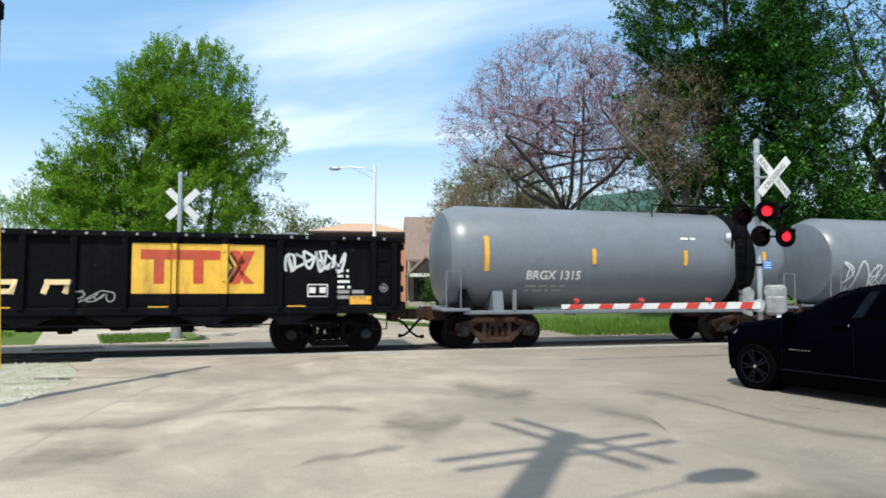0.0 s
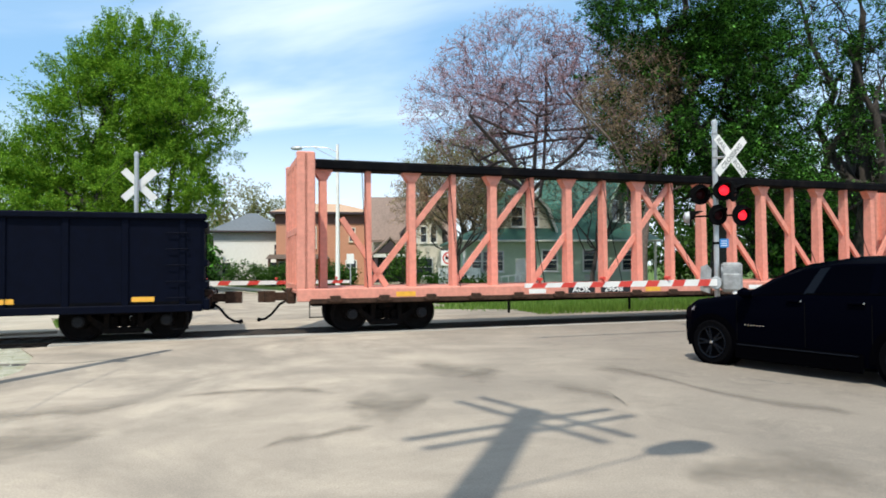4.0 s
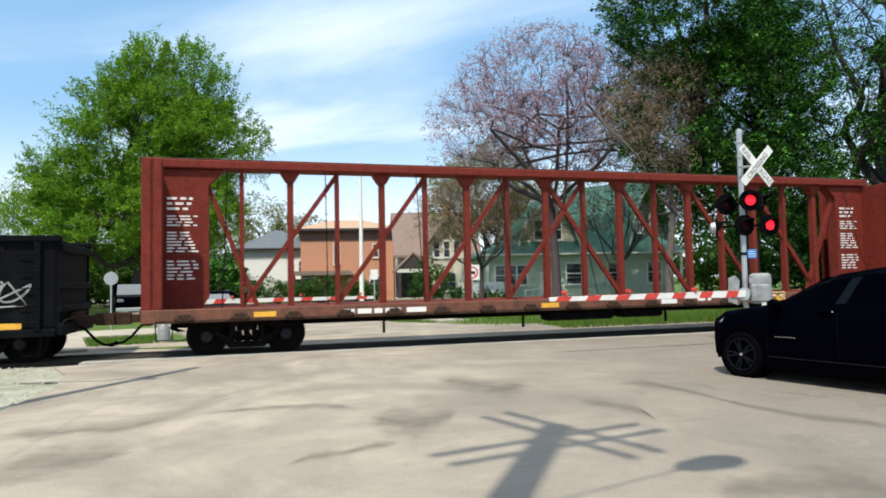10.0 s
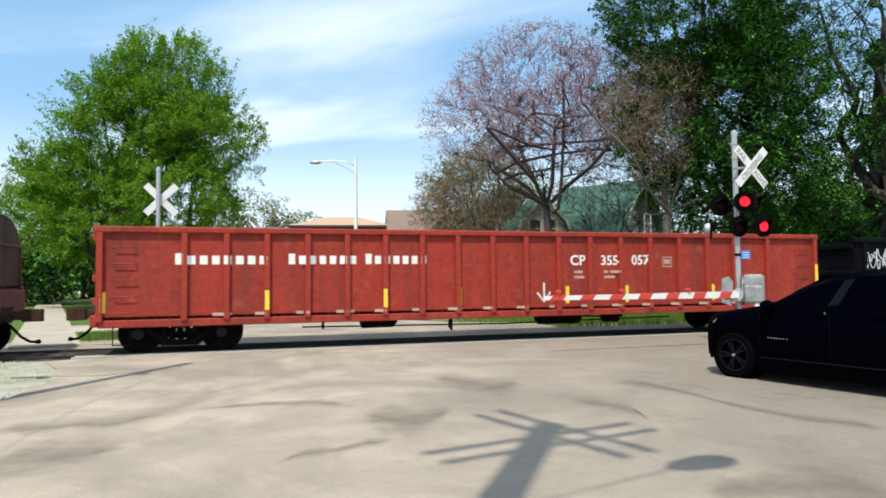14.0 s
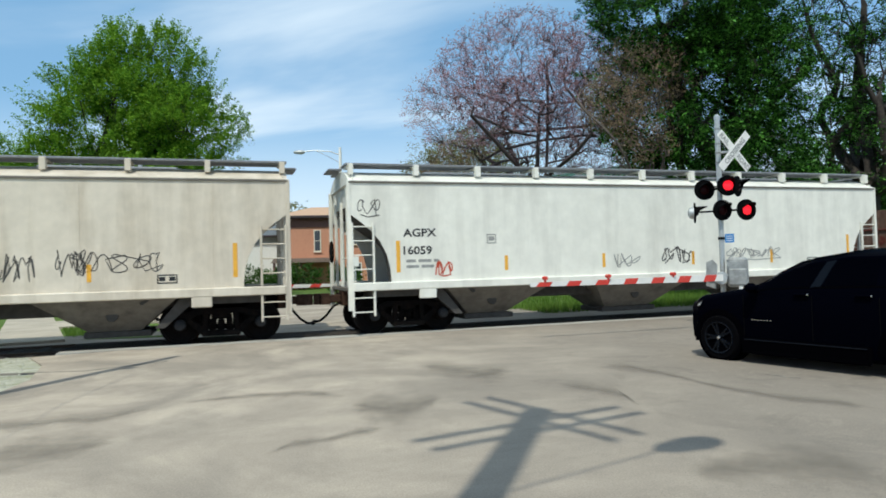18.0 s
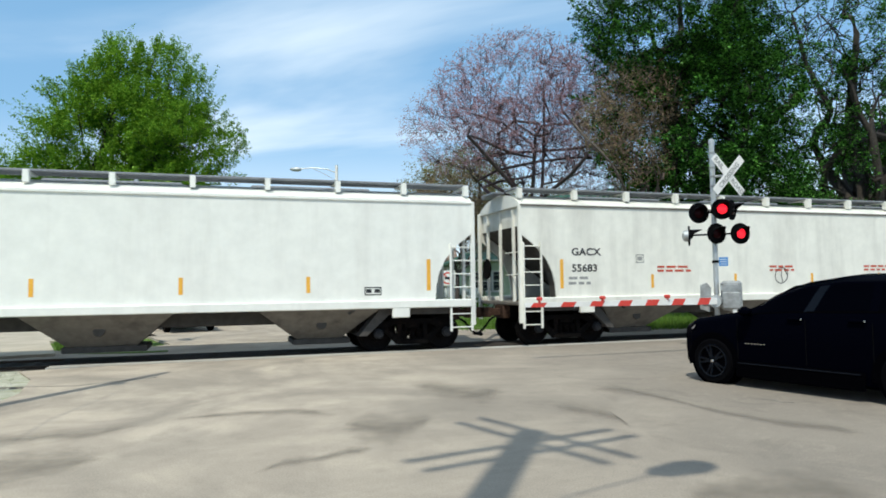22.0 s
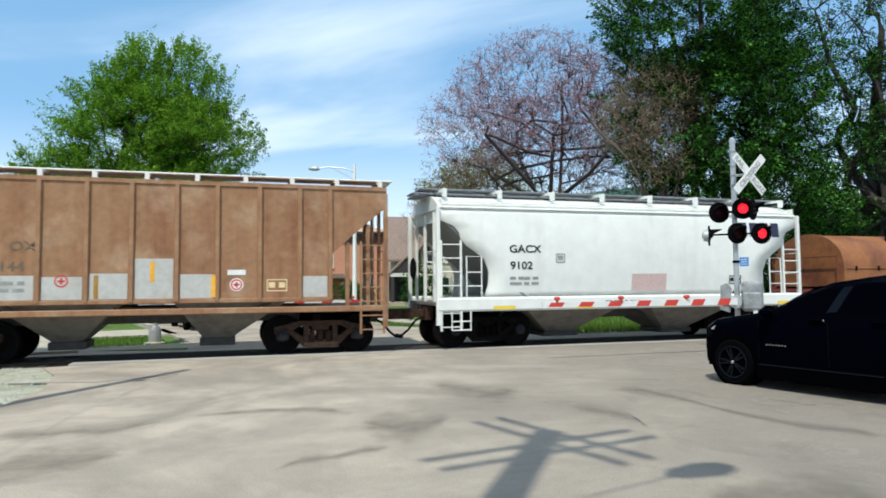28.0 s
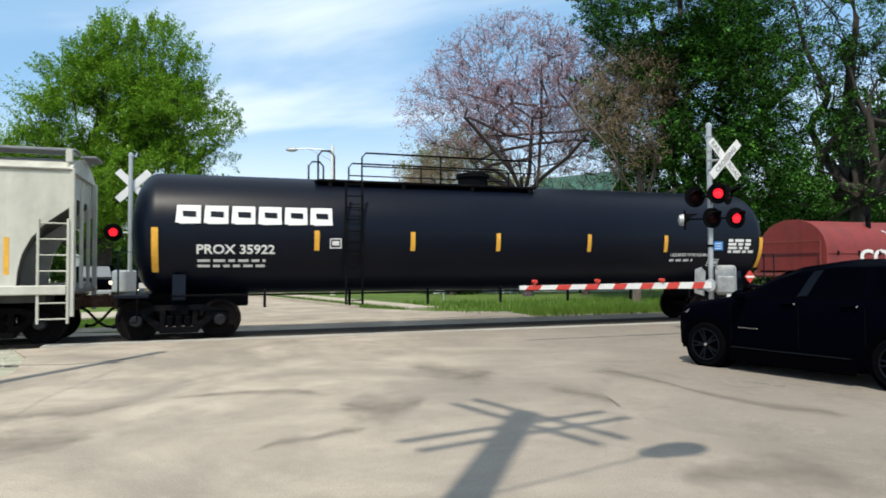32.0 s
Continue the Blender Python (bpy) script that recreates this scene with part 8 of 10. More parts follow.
# ---- houses beyond the track ----
M_SIDEGREEN = mat("pale_green_siding", (0.52, 0.61, 0.47), 0.7, grain=0.06, grain_scale=6, stain=(0.42, 0.50, 0.38), stain_scale=0.8, stain_amt=0.4)
M_SHINGLEGREEN = mat("dark_green_shingle", (0.075, 0.13, 0.095), 0.8, grain=0.2, grain_scale=8)
M_METALGREEN = mat("green_metal_roof", (0.05, 0.15, 0.115), 0.5, 0.1, grain=0.12, grain_scale=3, stain=(0.085, 0.20, 0.16), stain_scale=1.1, stain_amt=0.5)
M_CREAM = mat("cream_stucco", (0.72, 0.66, 0.55), 0.8, grain=0.06, grain_scale=5, stain=(0.60, 0.54, 0.44), stain_scale=0.7, stain_amt=0.4)
M_ORANGEBRICK = mat("painted_orange_brick", (0.56, 0.27, 0.17), 0.8, grain=0.12, grain_scale=10, stain=(0.48, 0.21, 0.13), stain_scale=0.8, stain_amt=0.5)
M_BROWNBRICK = mat("brown_brick_band", (0.20, 0.10, 0.085), 0.8, grain=0.12, grain_scale=10)
M_WHITEWALL = mat("white_wall", (0.82, 0.81, 0.78), 0.75, grain=0.05, grain_scale=5, stain=(0.74, 0.72, 0.68), stain_scale=0.6, stain_amt=0.4)
M_ROOFBROWN = mat("brown_shingle_roof", (0.24, 0.175, 0.145), 0.85, grain=0.2, grain_scale=7, stain=(0.18, 0.13, 0.11), stain_scale=0.7, stain_amt=0.6)
M_ROOFTAN = mat("tan_tile_roof", (0.50, 0.33, 0.22), 0.8, grain=0.15, grain_scale=6)
M_BANDGREY = mat("grey_shingled_wall", (0.42, 0.42, 0.41), 0.8, grain=0.15, grain_scale=9)
M_ROOFSLATE = mat("grey_shingle_roof", (0.13, 0.15, 0.17), 0.85, grain=0.2, grain_scale=7)
M_TRIMDARK = mat("dark_trim", (0.05, 0.035, 0.04), 0.6)
M_PORCHDARK = mat("porch_shade_wall", (0.06, 0.05, 0.06), 0.8)
M_GLASS = mat("window_glass", (0.03, 0.035, 0.045), 0.08, spec=0.6)
M_PINKBRICK = mat("pink_brick", (0.36, 0.16, 0.12), 0.85, grain=0.12, grain_scale=5, stain=(0.44, 0.23, 0.18), stain_scale=0.5, stain_amt=0.5)
M_BRICKRED = mat("chimney_brick", (0.28, 0.10, 0.07), 0.85, grain=0.2, grain_scale=10)


def window(house, x, z, w, h, m=None, trim=None, bars_v=1):
    """A sash window: frame, sill and panes; m: the wall's plane, x to the right, facing -y."""
    m = m or Matrix.Identity(4)
    trim = trim or M_WHITEPAINT
    f = 0.10
    ring = Geo()
    ring.box(x - w / 2 - f, x - w / 2, -0.07, 0.02, z, z + h).box(x + w / 2, x + w / 2 + f, -0.07, 0.02, z, z + h)
    ring.box(x - w / 2 - f, x + w / 2 + f, -0.07, 0.02, z + h, z + h + f).box(x - w / 2 - f, x + w / 2 + f, -0.07, 0.02, z - f, z)
    ring.box(x - w / 2, x + w / 2, -0.045, 0.0, z + h / 2 - 0.03, z + h / 2 + 0.03)
    win = part("window", ring, trim, house, m=m)
    part("sill", Geo().cbox(x - w / 2 - f - 0.04, x + w / 2 + f + 0.04, -0.14, 0.0, z - f - 0.05, z - f + 0.005, 0.012), trim, win)
    for z0, z1 in ((z, z + h / 2 - 0.03), (z + h / 2 + 0.03, z + h)):
        part("pane", Geo().box(x - w / 2, x + w / 2, -0.015, -0.004, z0, z1), M_GLASS, win)
    return win


def turned(x, y, z, a):
    return pose(x, y, z, 0, 0, a)


def gable_prism(w, d, z0, z1, over=0.35, t=0.18):
    """Two roof planes over a plan w wide (x) and d deep (y), ridge along y."""
    hw = w / 2 + over
    k = (z1 - z0) / (w / 2)
    zl = z0 - over * k
    return [(-hw, zl), (0, z1), (hw, zl), (hw, zl + t), (0, z1 + t * 1.25), (-hw, zl + t)]


def brick_house():
    ho = thing("brick_house", "orange-painted brick two-storey house with tan hip roof", "house", turned(-9.9, 64.0, -0.1, 8))
    part("wall", Geo().box(-4.4, 4.4, 0, 7, 0, 6.7), M_ORANGEBRICK, ho)
    part("band", Geo().box(-4.5, 4.5, -0.06, 7.06, 5.85, 6.7), M_BROWNBRICK, ho)
    part("eave", Geo().cbox(-5.0, 5.0, -0.6, 7.6, 6.7, 6.95, 0.04), M_TRIMDARK, ho)
    part("roof", Geo().add([(-4.95, -0.55, 6.95), (4.95, -0.55, 6.95), (4.95, 7.55, 6.95), (-4.95, 7.55, 6.95), (-1.6, 3.2, 8.05), (1.6, 3.2, 8.05), (1.6, 3.8, 8.05), (-1.6, 3.8, 8.05)],
                           [(3, 2, 1, 0), (4, 5, 6, 7), (0, 1, 5, 4), (1, 2, 6, 5), (2, 3, 7, 6), (3, 0, 4, 7)]), M_ROOFTAN, ho)
    window(ho, -1.0, 3.6, 0.5, 1.9, trim=M_CREAM)
    window(ho, 2.7, 4.2, 0.45, 1.2, trim=M_CREAM)
    part("porch_roof", Geo().prism([(-5.2, 2.5), (0.6, 2.5), (0.3, 2.9), (-4.9, 2.9)], -1.8, 0.0), M_ROOFBROWN, ho)
    for x in (-4.9, -2.6, 0.2):
        part("porch_post", Geo().cbox(x - 0.12, x + 0.12, -1.6, -1.36, 0, 2.5, 0.02), M_BROWNBRICK, ho)
    window(ho, -3.6, 0.9, 1.0, 1.3)
    window(ho, 2.6, 0.9, 0.9, 1.4)


def white_house():
    ho = thing("white_house", "white two-storey house with grey hip roof", "house", turned(-17.7, 67.0, -0.1, 10))
    part("wall", Geo().box(-3.4, 3.4, 0, 7, 0, 5.2), M_WHITEWALL, ho)
    part("upper_band", Geo().box(-3.44, 3.44, -0.04, 7.04, 4.3, 5.2), M_BANDGREY, ho)
    part("eave", Geo().cbox(-3.9, 3.9, -0.5, 7.5, 5.2, 5.38, 0.03), M_TRIMDARK, ho)
    part("roof", Geo().add([(-3.85, -0.45, 5.38), (3.85, -0.45, 5.38), (3.85, 7.45, 5.38), (-3.85, 7.45, 5.38), (-0.4, 3.4, 7.4), (0.4, 3.4, 7.4), (0.4, 3.8, 7.4), (-0.4, 3.8, 7.4)],
                           [(3, 2, 1, 0), (4, 5, 6, 7), (0, 1, 5, 4), (1, 2, 6, 5), (2, 3, 7, 6), (3, 0, 4, 7)]), M_ROOFSLATE, ho)
    window(ho, 2.7, 2.9, 0.6, 1.1)
    for x in (-2.2, 2.4):
        window(ho, x, 0.9, 0.8, 1.3)


def gabled_house():
    ho = thing("gabled_house", "cream stucco house with brown steep gables and dark porch", "house", turned(-0.3, 60.0, -0.1, 8))
    part("wall", Geo().box(-4.4, 2.8, 1.0, 8, 0, 4.2), M_CREAM, ho)
    part("roof", Geo().prism([(0.2, 3.9), (4.4, 8.1), (8.6, 3.9), (8.6, 4.1), (4.4, 8.35), (0.2, 4.1)], -4.8, 3.2, "x"), M_ROOFBROWN, ho)
    for x in (-4.45, 2.65):
        part("side_gable", Geo().prism([(1.0, 4.2), (7.8, 4.2), (4.4, 7.6)], x, x + 0.2, "x"), M_CREAM, ho)
    # steep front gable
    part("bay_wall", Geo().box(-1.75, 1.65, 0, 1.2, 0, 5.0), M_CREAM, ho)
    part("gable_wall", Geo().prism([(-1.7, 5.0), (1.6, 5.0), (-0.05, 6.9)], 0, 0.3), M_CREAM, ho)
    part("gable_roof", Geo().prism([(x - 0.05, z) for x, z in gable_prism(3.5, 8, 5.0, 7.05)], -0.5, 4.4), M_ROOFBROWN, ho)
    for s in (-1, 1):
        part("barge_board", Geo().prism([(-0.05, 6.9), (-0.05, 7.25), (-0.05 + s * 2.12, 4.72), (-0.05 + s * 2.12, 4.42)], -0.56, -0.5), M_TRIMDARK, ho)
    for x in (-0.95, -0.05, 0.85):
        window(ho, x, 3.9, 0.5, 1.35, trim=M_WHITEPAINT)
    part("gable_window", Geo().box(-0.3, 0.2, -0.03, 0.0, 5.6, 6.0), M_GLASS, ho)
    # entrance porch
    part("porch_roof", Geo().prism(gable_prism(2.7, 3, 2.8, 4.1, 0.25, 0.14), -3.0, 1.0, "y", pose(-3.3, 0, 0)), M_ROOFBROWN, ho)
    part("porch_gable", Geo().prism([(-4.5, 2.85), (-2.1, 2.85), (-3.3, 3.95)], -2.9, -2.8), M_TRIMDARK, ho)
    part("porch_beam", Geo().cbox(-4.7, -1.9, -2.95, -2.75, 2.5, 2.78, 0.02), M_WHITEPAINT, ho)
    part("porch_back", Geo().box(-4.6, -1.8, 0.86, 0.96, 0, 2.7), M_PORCHDARK, ho)
    for x in (-4.5, -2.1):
        part("porch_post", Geo().cbox(x - 0.16, x + 0.16, -2.9, -2.6, 0.35, 2.5, 0.03), M_TRIMDARK, ho)
    part("porch_floor", Geo().cbox(-4.8, -1.8, -3.1, 1.0, 0, 0.35, 0.02), M_WALK, ho)
    window(ho, -3.3, 0.8, 1.0, 1.5, pose(0, 0.84, 0), M_TRIMDARK)
    window(ho, 0.0, 0.9, 1.4, 1.5)
    part("chimney", Geo().cbox(0.2, 1.0, 4.0, 4.8, 7.4, 9.3, 0.03), M_BRICKRED, ho)
    part("chimney_cap", Geo().cbox(0.12, 1.08, 3.92, 4.88, 9.3, 9.45, 0.02), M_BROWNBRICK, ho)


def green_house():
    """Pale green house: low wide front with a hip porch roof; two gambrel ends above it."""
    ho = thing("green_house", "pale green house with green metal gambrel roof and porch", "house", turned(8.9, 46.0, -0.1, 6))
    part("wall", Geo().box(-6.3, 6.6, 0, 9, 0, 3.5), M_SIDEGREEN, ho)
    for k in range(10):
        part("siding_board", Geo().box(-6.32, 6.62, -0.03, 0.0, 0.25 + 0.31 * k, 0.27 + 0.31 * k), M_SIDEGREEN, ho)
    part("skirt_roof", Geo().add([(-6.9, -0.55, 3.32), (7.4, -0.55, 3.32), (7.4, 9.6, 3.32), (-6.9, 9.6, 3.32), (-4.2, 1.6, 4.75), (6.0, 1.6, 4.75), (6.0, 8.2, 4.75), (-4.2, 8.2, 4.75),
                                  (-6.9, -0.55, 3.47), (7.4, -0.55, 3.47), (7.4, 9.6, 3.47), (-6.9, 9.6, 3.47)],
                                 [(3, 2, 1, 0), (4, 5, 6, 7), (8, 9, 5, 4), (9, 10, 6, 5), (10, 11, 7, 6), (11, 8, 4, 7), (0, 1, 9, 8), (1, 2, 10, 9), (2, 3, 11, 10), (3, 0, 8, 11)]), M_METALGREEN, ho)
    part("gutter", Geo().cbox(-6.95, 7.45, -0.65, -0.53, 3.33, 3.47, 0.02), M_WHITEPAINT, ho)

    def gambrel(w, z0, z1, z2, over=0.0):
        return [(-w / 2 - over, z0 - over), (-w * 0.32 - over, z1), (0, z2 + over), (w * 0.32 + over, z1), (w / 2 + over, z0 - over)]
    # left end, cream, facing the street
    a = Matrix.Translation((-2.0, 0.9, 0))
    part("gambrel_wall", Geo().prism(gambrel(4.6, 3.4, 5.6, 7.3), 0, 6, "y", a), M_CREAM, ho)
    o, i = gambrel(4.6, 3.4, 5.6, 7.3, 0.28), gambrel(4.6, 3.4, 5.6, 7.3, 0.06)
    part("gambrel_roof", Geo().prism(o + i[::-1], -0.45, 6.2, "y", a), M_METALGREEN, ho)
    part("gambrel_trim", Geo().prism(o + i[::-1], -0.5, -0.44, "y", a), M_WHITEPAINT, ho)
    for x in (-0.55, 0.55):
        window(ho, x, 4.5, 0.75, 1.3, a)
    part("gable_hood", Geo().prism([(-0.9, 6.2), (0.9, 6.2), (0, 6.9)], -0.12, 0, "y", a), M_SIDEGREEN, ho)
    # right end, dark shingles
    b = Matrix.Translation((5.2, 1.2, 0.3)) @ Matrix.Rotation(radians(38), 4, "Z")
    part("gambrel_wall", Geo().prism(gambrel(6.0, 3.3, 6.0, 8.1), 0, 5.5, "y", b), M_SHINGLEGREEN, ho)
    o, i = gambrel(6.0, 3.3, 6.0, 8.1, 0.3), gambrel(6.0, 3.3, 6.0, 8.1, 0.06)
    part("gambrel_roof", Geo().prism(o + i[::-1], -0.5, 6.5, "y", b), M_METALGREEN, ho)
    part("gambrel_trim", Geo().prism(o + i[::-1], -0.56, -0.5, "y", b), M_SIDEGREEN, ho)
    for x in (-0.95, 0.95):
        window(ho, x, 4.6, 0.8, 1.35, b)
    for x, w in ((-5.6, 0.6), (-4.85, 0.6), (-4.1, 0.6), (-0.5, 1.0), (2.4, 0.9), (5.2, 0.9)):
        window(ho, x, 1.4, w, 1.35 if w > 0.7 else 1.25)
    part("door", Geo().cbox(-2.9, -2.0, -0.06, 0.0, 0.1, 2.2, 0.02), M_WHITEPAINT, ho)
    part("porch_post", Geo().cbox(-6.6, -6.45, -0.5, -0.35, 0, 3.33, 0.02), M_WHITEPAINT, ho)
    part("porch_post", Geo().cbox(6.9, 7.05, -0.5, -0.35, 0, 3.33, 0.02), M_WHITEPAINT, ho)
    # fence and bins in front
    fe = thing("white_fence", "white board fence in front of the green house", "fence", turned(2.2, 43.4, -0.1, 6))
    board = Geo().cbox(-0.07, 0.07, -0.015, 0.015, 0.05, 1.6, 0.008).mesh("board")
    for k in range(18):
        part("board", board, M_WHITEWALL, fe, m=pose(-1.45 + 0.155 * k, 0, 0))
    for z in (0.35, 1.0):
        part("fence_rail", Geo().cbox(-1.55, 1.3, 0.016, 0.05, z - 0.05, z + 0.05, 0.008), M_WHITEWALL, fe)
    ram = thing("ramp_rail", "white wooden porch ramp railing", "railing", turned(6.0, 43.6, -0.1, 6))
    for k in range(6):
        part("baluster", Geo().cbox(-1.2 + 0.45 * k - 0.03, -1.2 + 0.45 * k + 0.03, -0.03, 0.03, 0, 1.0 + 0.05 * k, 0.006), M_WHITEPAINT, ram)
    part("hand_rail", Geo().prism([(-1.3, 0.95), (1.2, 1.22), (1.2, 1.32), (-1.3, 1.05)], -0.05, 0.05), M_WHITEPAINT, ram)
    bn = thing("wheeled_bin", "grey-green wheeled refuse bin by the wall", "bin", turned(10.9, 44.4, -0.1, 10))
    part("body", Geo().add([(-0.25, -0.3, 0.1), (0.25, -0.3, 0.1), (0.25, 0.3, 0.1), (-0.25, 0.3, 0.1), (-0.32, -0.38, 1.0), (0.32, -0.38, 1.0), (0.32, 0.38, 1.0), (-0.32, 0.38, 1.0)],
                           [(3, 2, 1, 0), (4, 5, 6, 7), (0, 1, 5, 4), (1, 2, 6, 5), (2, 3, 7, 6), (3, 0, 4, 7)]), M_PATCHGREY, bn)
    part("lid", Geo().cbox(-0.34, 0.34, -0.42, 0.4, 1.0, 1.08, 0.03), M_GALV, bn)
    part("wheel", Geo().lathe([(-0.33, 0.1), (-0.27, 0.1)], (0, 0.3, 0.1), "x", 12), M_STEEL_BLACK, bn)
    part("wheel", Geo().lathe([(0.27, 0.1), (0.33, 0.1)], (0, 0.3, 0.1), "x", 12), M_STEEL_BLACK, bn)


def brick_block():
    ho = thing("brick_building", "pinkish brick two-storey building beyond the trees", "building", turned(50.0, 66.0, -0.1, -6))
    part("wall", Geo().box(-11, 11, 0, 10, 0, 8.0), M_PINKBRICK, ho)
    part("cornice", Geo().cbox(-11.2, 11.2, -0.2, 10.2, 8.0, 8.4, 0.04), M_BROWNBRICK, ho)
    part("band", Geo().cbox(-11.05, 11.05, -0.08, 0.0, 6.6, 6.8, 0.02), M_CREAM, ho)
    part("band", Geo().cbox(-11.05, 11.05, -0.08, 0.0, 3.6, 3.8, 0.02), M_CREAM, ho)
    for k in range(8):
        for z in (1.0, 4.4):
            window(ho, -9.4 + 2.7 * k, z, 1.2, 1.8, trim=M_CREAM)


def grey_house_left():
    ho = thing("brown_roofed_house", "low house with brown roof behind the lawn", "house", turned(-42.0, 58.0, -0.1, 10))
    part("wall", Geo().box(-5, 5, 0, 7, 0, 2.8), M_CREAM, ho)
    part("roof", Geo().prism([(-0.5, 2.6), (3.5, 5.6), (7.5, 2.6), (7.5, 2.8), (3.5, 5.85), (-0.5, 2.8)], -5.5, 5.5, "x"), M_ROOFBROWN, ho)
    part("gable", Geo().prism([(0, 2.8), (7, 2.8), (3.5, 5.4)], -5.0, -4.8, "x"), M_CREAM, ho)
    part("gable", Geo().prism([(0, 2.8), (7, 2.8), (3.5, 5.4)], 4.8, 5.0, "x"), M_CREAM, ho)
    for x in (-3, 0, 3):
        window(ho, x, 0.9, 1.0, 1.3)


brick_house(); white_house(); gabled_house(); green_house(); brick_block(); grey_house_left()


# ---- crossing signals, gates, poles, signs ----
M_MACHINE = mat("machine_grey", (0.30, 0.31, 0.31), 0.55, 0.2, grain=0.2, grain_scale=8, stain=(0.12, 0.11, 0.10), stain_scale=3, stain_amt=0.7)


def flasher(sig, z, x, y, lit, facing, lens_m=None):
    """A round lamp head: dark backing disc, hood and lens; facing: degrees about z, 0 looks along -y."""
    m = pose(x, y, z, 0, 0, facing)
    head = part("lamp_head", Geo().lathe([(0.16, 0.06), (0.12, 0.12), (0.0, 0.14), (-0.02, 0.14)], (0, 0, 0), "y", 18), M_SIGNBLACK, sig, m=m, smooth=40)
    part("backing_disc", Geo().lathe([(0.02, 0.02), (0.02, 0.25), (-0.01, 0.25), (-0.01, 0.13)], (0, 0, 0), "y", 24), M_SIGNBLACK, head)
    hood = Geo()
    n = 14
    v = []
    for k in range(n + 1):
        a = math.pi * (-0.12 + 1.24 * k / n)
        c, s = math.cos(a), math.sin(a)
        ln = 0.30 * max(0.25, s)
        v += [(0.145 * c, -0.01, 0.145 * s), (0.145 * c, -ln, 0.145 * s + 0.0), (0.155 * c, -ln, 0.155 * s), (0.155 * c, -0.01, 0.155 * s)]
    for k in range(n):
        for j in range(4):
            hood.f.append((4 * k + j, 4 * k + (j + 1) % 4, 4 * k + 4 + (j + 1) % 4, 4 * k + 4 + j))
    hood.v = v
    part("hood", hood, M_SIGNBLACK, head)
    part("lens", Geo().lathe([(-0.012, 0.127), (-0.03, 0.11), (-0.045, 0.06), (-0.05, 0.001)], (0, 0, 0), "y", 20), M_LENSLIT if lit else M_LENSDARK, head, "lit red lens" if lit else "dark red lens", smooth=60)
    return head


def crossbuck(sig, z, y, back=False, turn=0.0, x=0.0):
    """Two crossed white blades; lettered on the face."""
    for k, a in enumerate((45, -45)):
        m = pose(x, y, z, 0, 0, turn) @ pose(0, -0.014 * k, 0, 0, a, 0)
        bl = part("crossbuck_blade", Geo().cbox(-0.61, 0.61, -0.006, 0.006, -0.105, 0.105, 0.004), M_WHITEPAINT, sig, "white crossbuck blade", m)
        if back:
            continue
        at = lambda x, zz: (x, -0.012, zz)
        if k == 1:
            w = width_of("CROSSING", 0.12, 1.05)
            word("lettering", "CROSSING", -w / 2, -0.06, 0.12, M_LETGREY, bl, at, 1.05)
        else:
            word("lettering", "RAIL", -0.55, -0.06, 0.12, M_LETGREY, bl, at, 1.0)
            word("lettering", "ROAD", 0.15, -0.06, 0.12, M_LETGREY, bl, at, 1.0)


def gate_arm(sig, x0, length, z, y, sgn):
    """The lowered arm: white with red slanted bands and three small lamps."""
    arm = part("gate_arm", Geo().add([(x0, y - 0.025, z - 0.08), (x0 + sgn * length, y - 0.02, z - 0.045), (x0 + sgn * length, y + 0.02, z - 0.045), (x0, y + 0.025, z - 0.08),
                                      (x0, y - 0.025, z + 0.08), (x0 + sgn * length, y - 0.02, z + 0.045), (x0 + sgn * length, y + 0.02, z + 0.045), (x0, y + 0.025, z + 0.08)],
                                     [(0, 1, 2, 3), (4, 7, 6, 5), (0, 4, 5, 1), (1, 5, 6, 2), (2, 6, 7, 3), (3, 7, 4, 0)]), M_WHITEPAINT, sig, "white gate arm with red bands")
    n = 7
    for k in range(n):
        u = (k + 0.55) / n
        h = 0.08 + (0.045 - 0.08) * u
        x = x0 + sgn * length * u
        for yy in (y - 0.028, y + 0.028):
            part("red_band", Geo().add([(x - 0.2, yy, z - h), (x + 0.12, yy, z - h), (x + 0.2, yy, z + h), (x - 0.12, yy, z + h)], [(0, 1, 2, 3)]), M_REDPAINT, arm)
    for u in (0.28, 0.62, 0.93):
        x = x0 + sgn * length * u
        part("arm_lamp", Geo().cbox(x - 0.02, x + 0.02, y - 0.03, y + 0.03, z + 0.04, z + 0.17, 0.008).tube((x, y - 0.07, z + 0.13), (x, y + 0.07, z + 0.13), 0.04, n=10), M_REDPAINT, arm, "small red gate lamp")
    return arm


def signal_mast(name, base, turn, top, label, arm_len, sgn, arm_y, near):
    sig = thing(name, label, "crossing signal", pose(*base, 0, 0, turn))
    part("foundation", Geo().lathe([(0, 0.30), (0.08, 0.29), (0.1, 0.2)], (0, 0, -0.05), "z", 12), M_WALK, sig)
    part("mast", Geo().tube((0, 0, 0), (0, 0, top), 0.062, n=14), M_GALV, sig, smooth=40)
    part("mast_cap", Geo().lathe([(0, 0.075), (0.08, 0.07), (0.12, 0.03), (0.12, 0.001)], (0, 0, top), "z", 12), M_GALV, sig)
    part("mast_base", Geo().lathe([(0.05, 0.17), (0.3, 0.15), (0.42, 0.09), (0.6, 0.07)], (0, 0, 0), "z", 14), M_GALV, sig, smooth=40)
    return sig


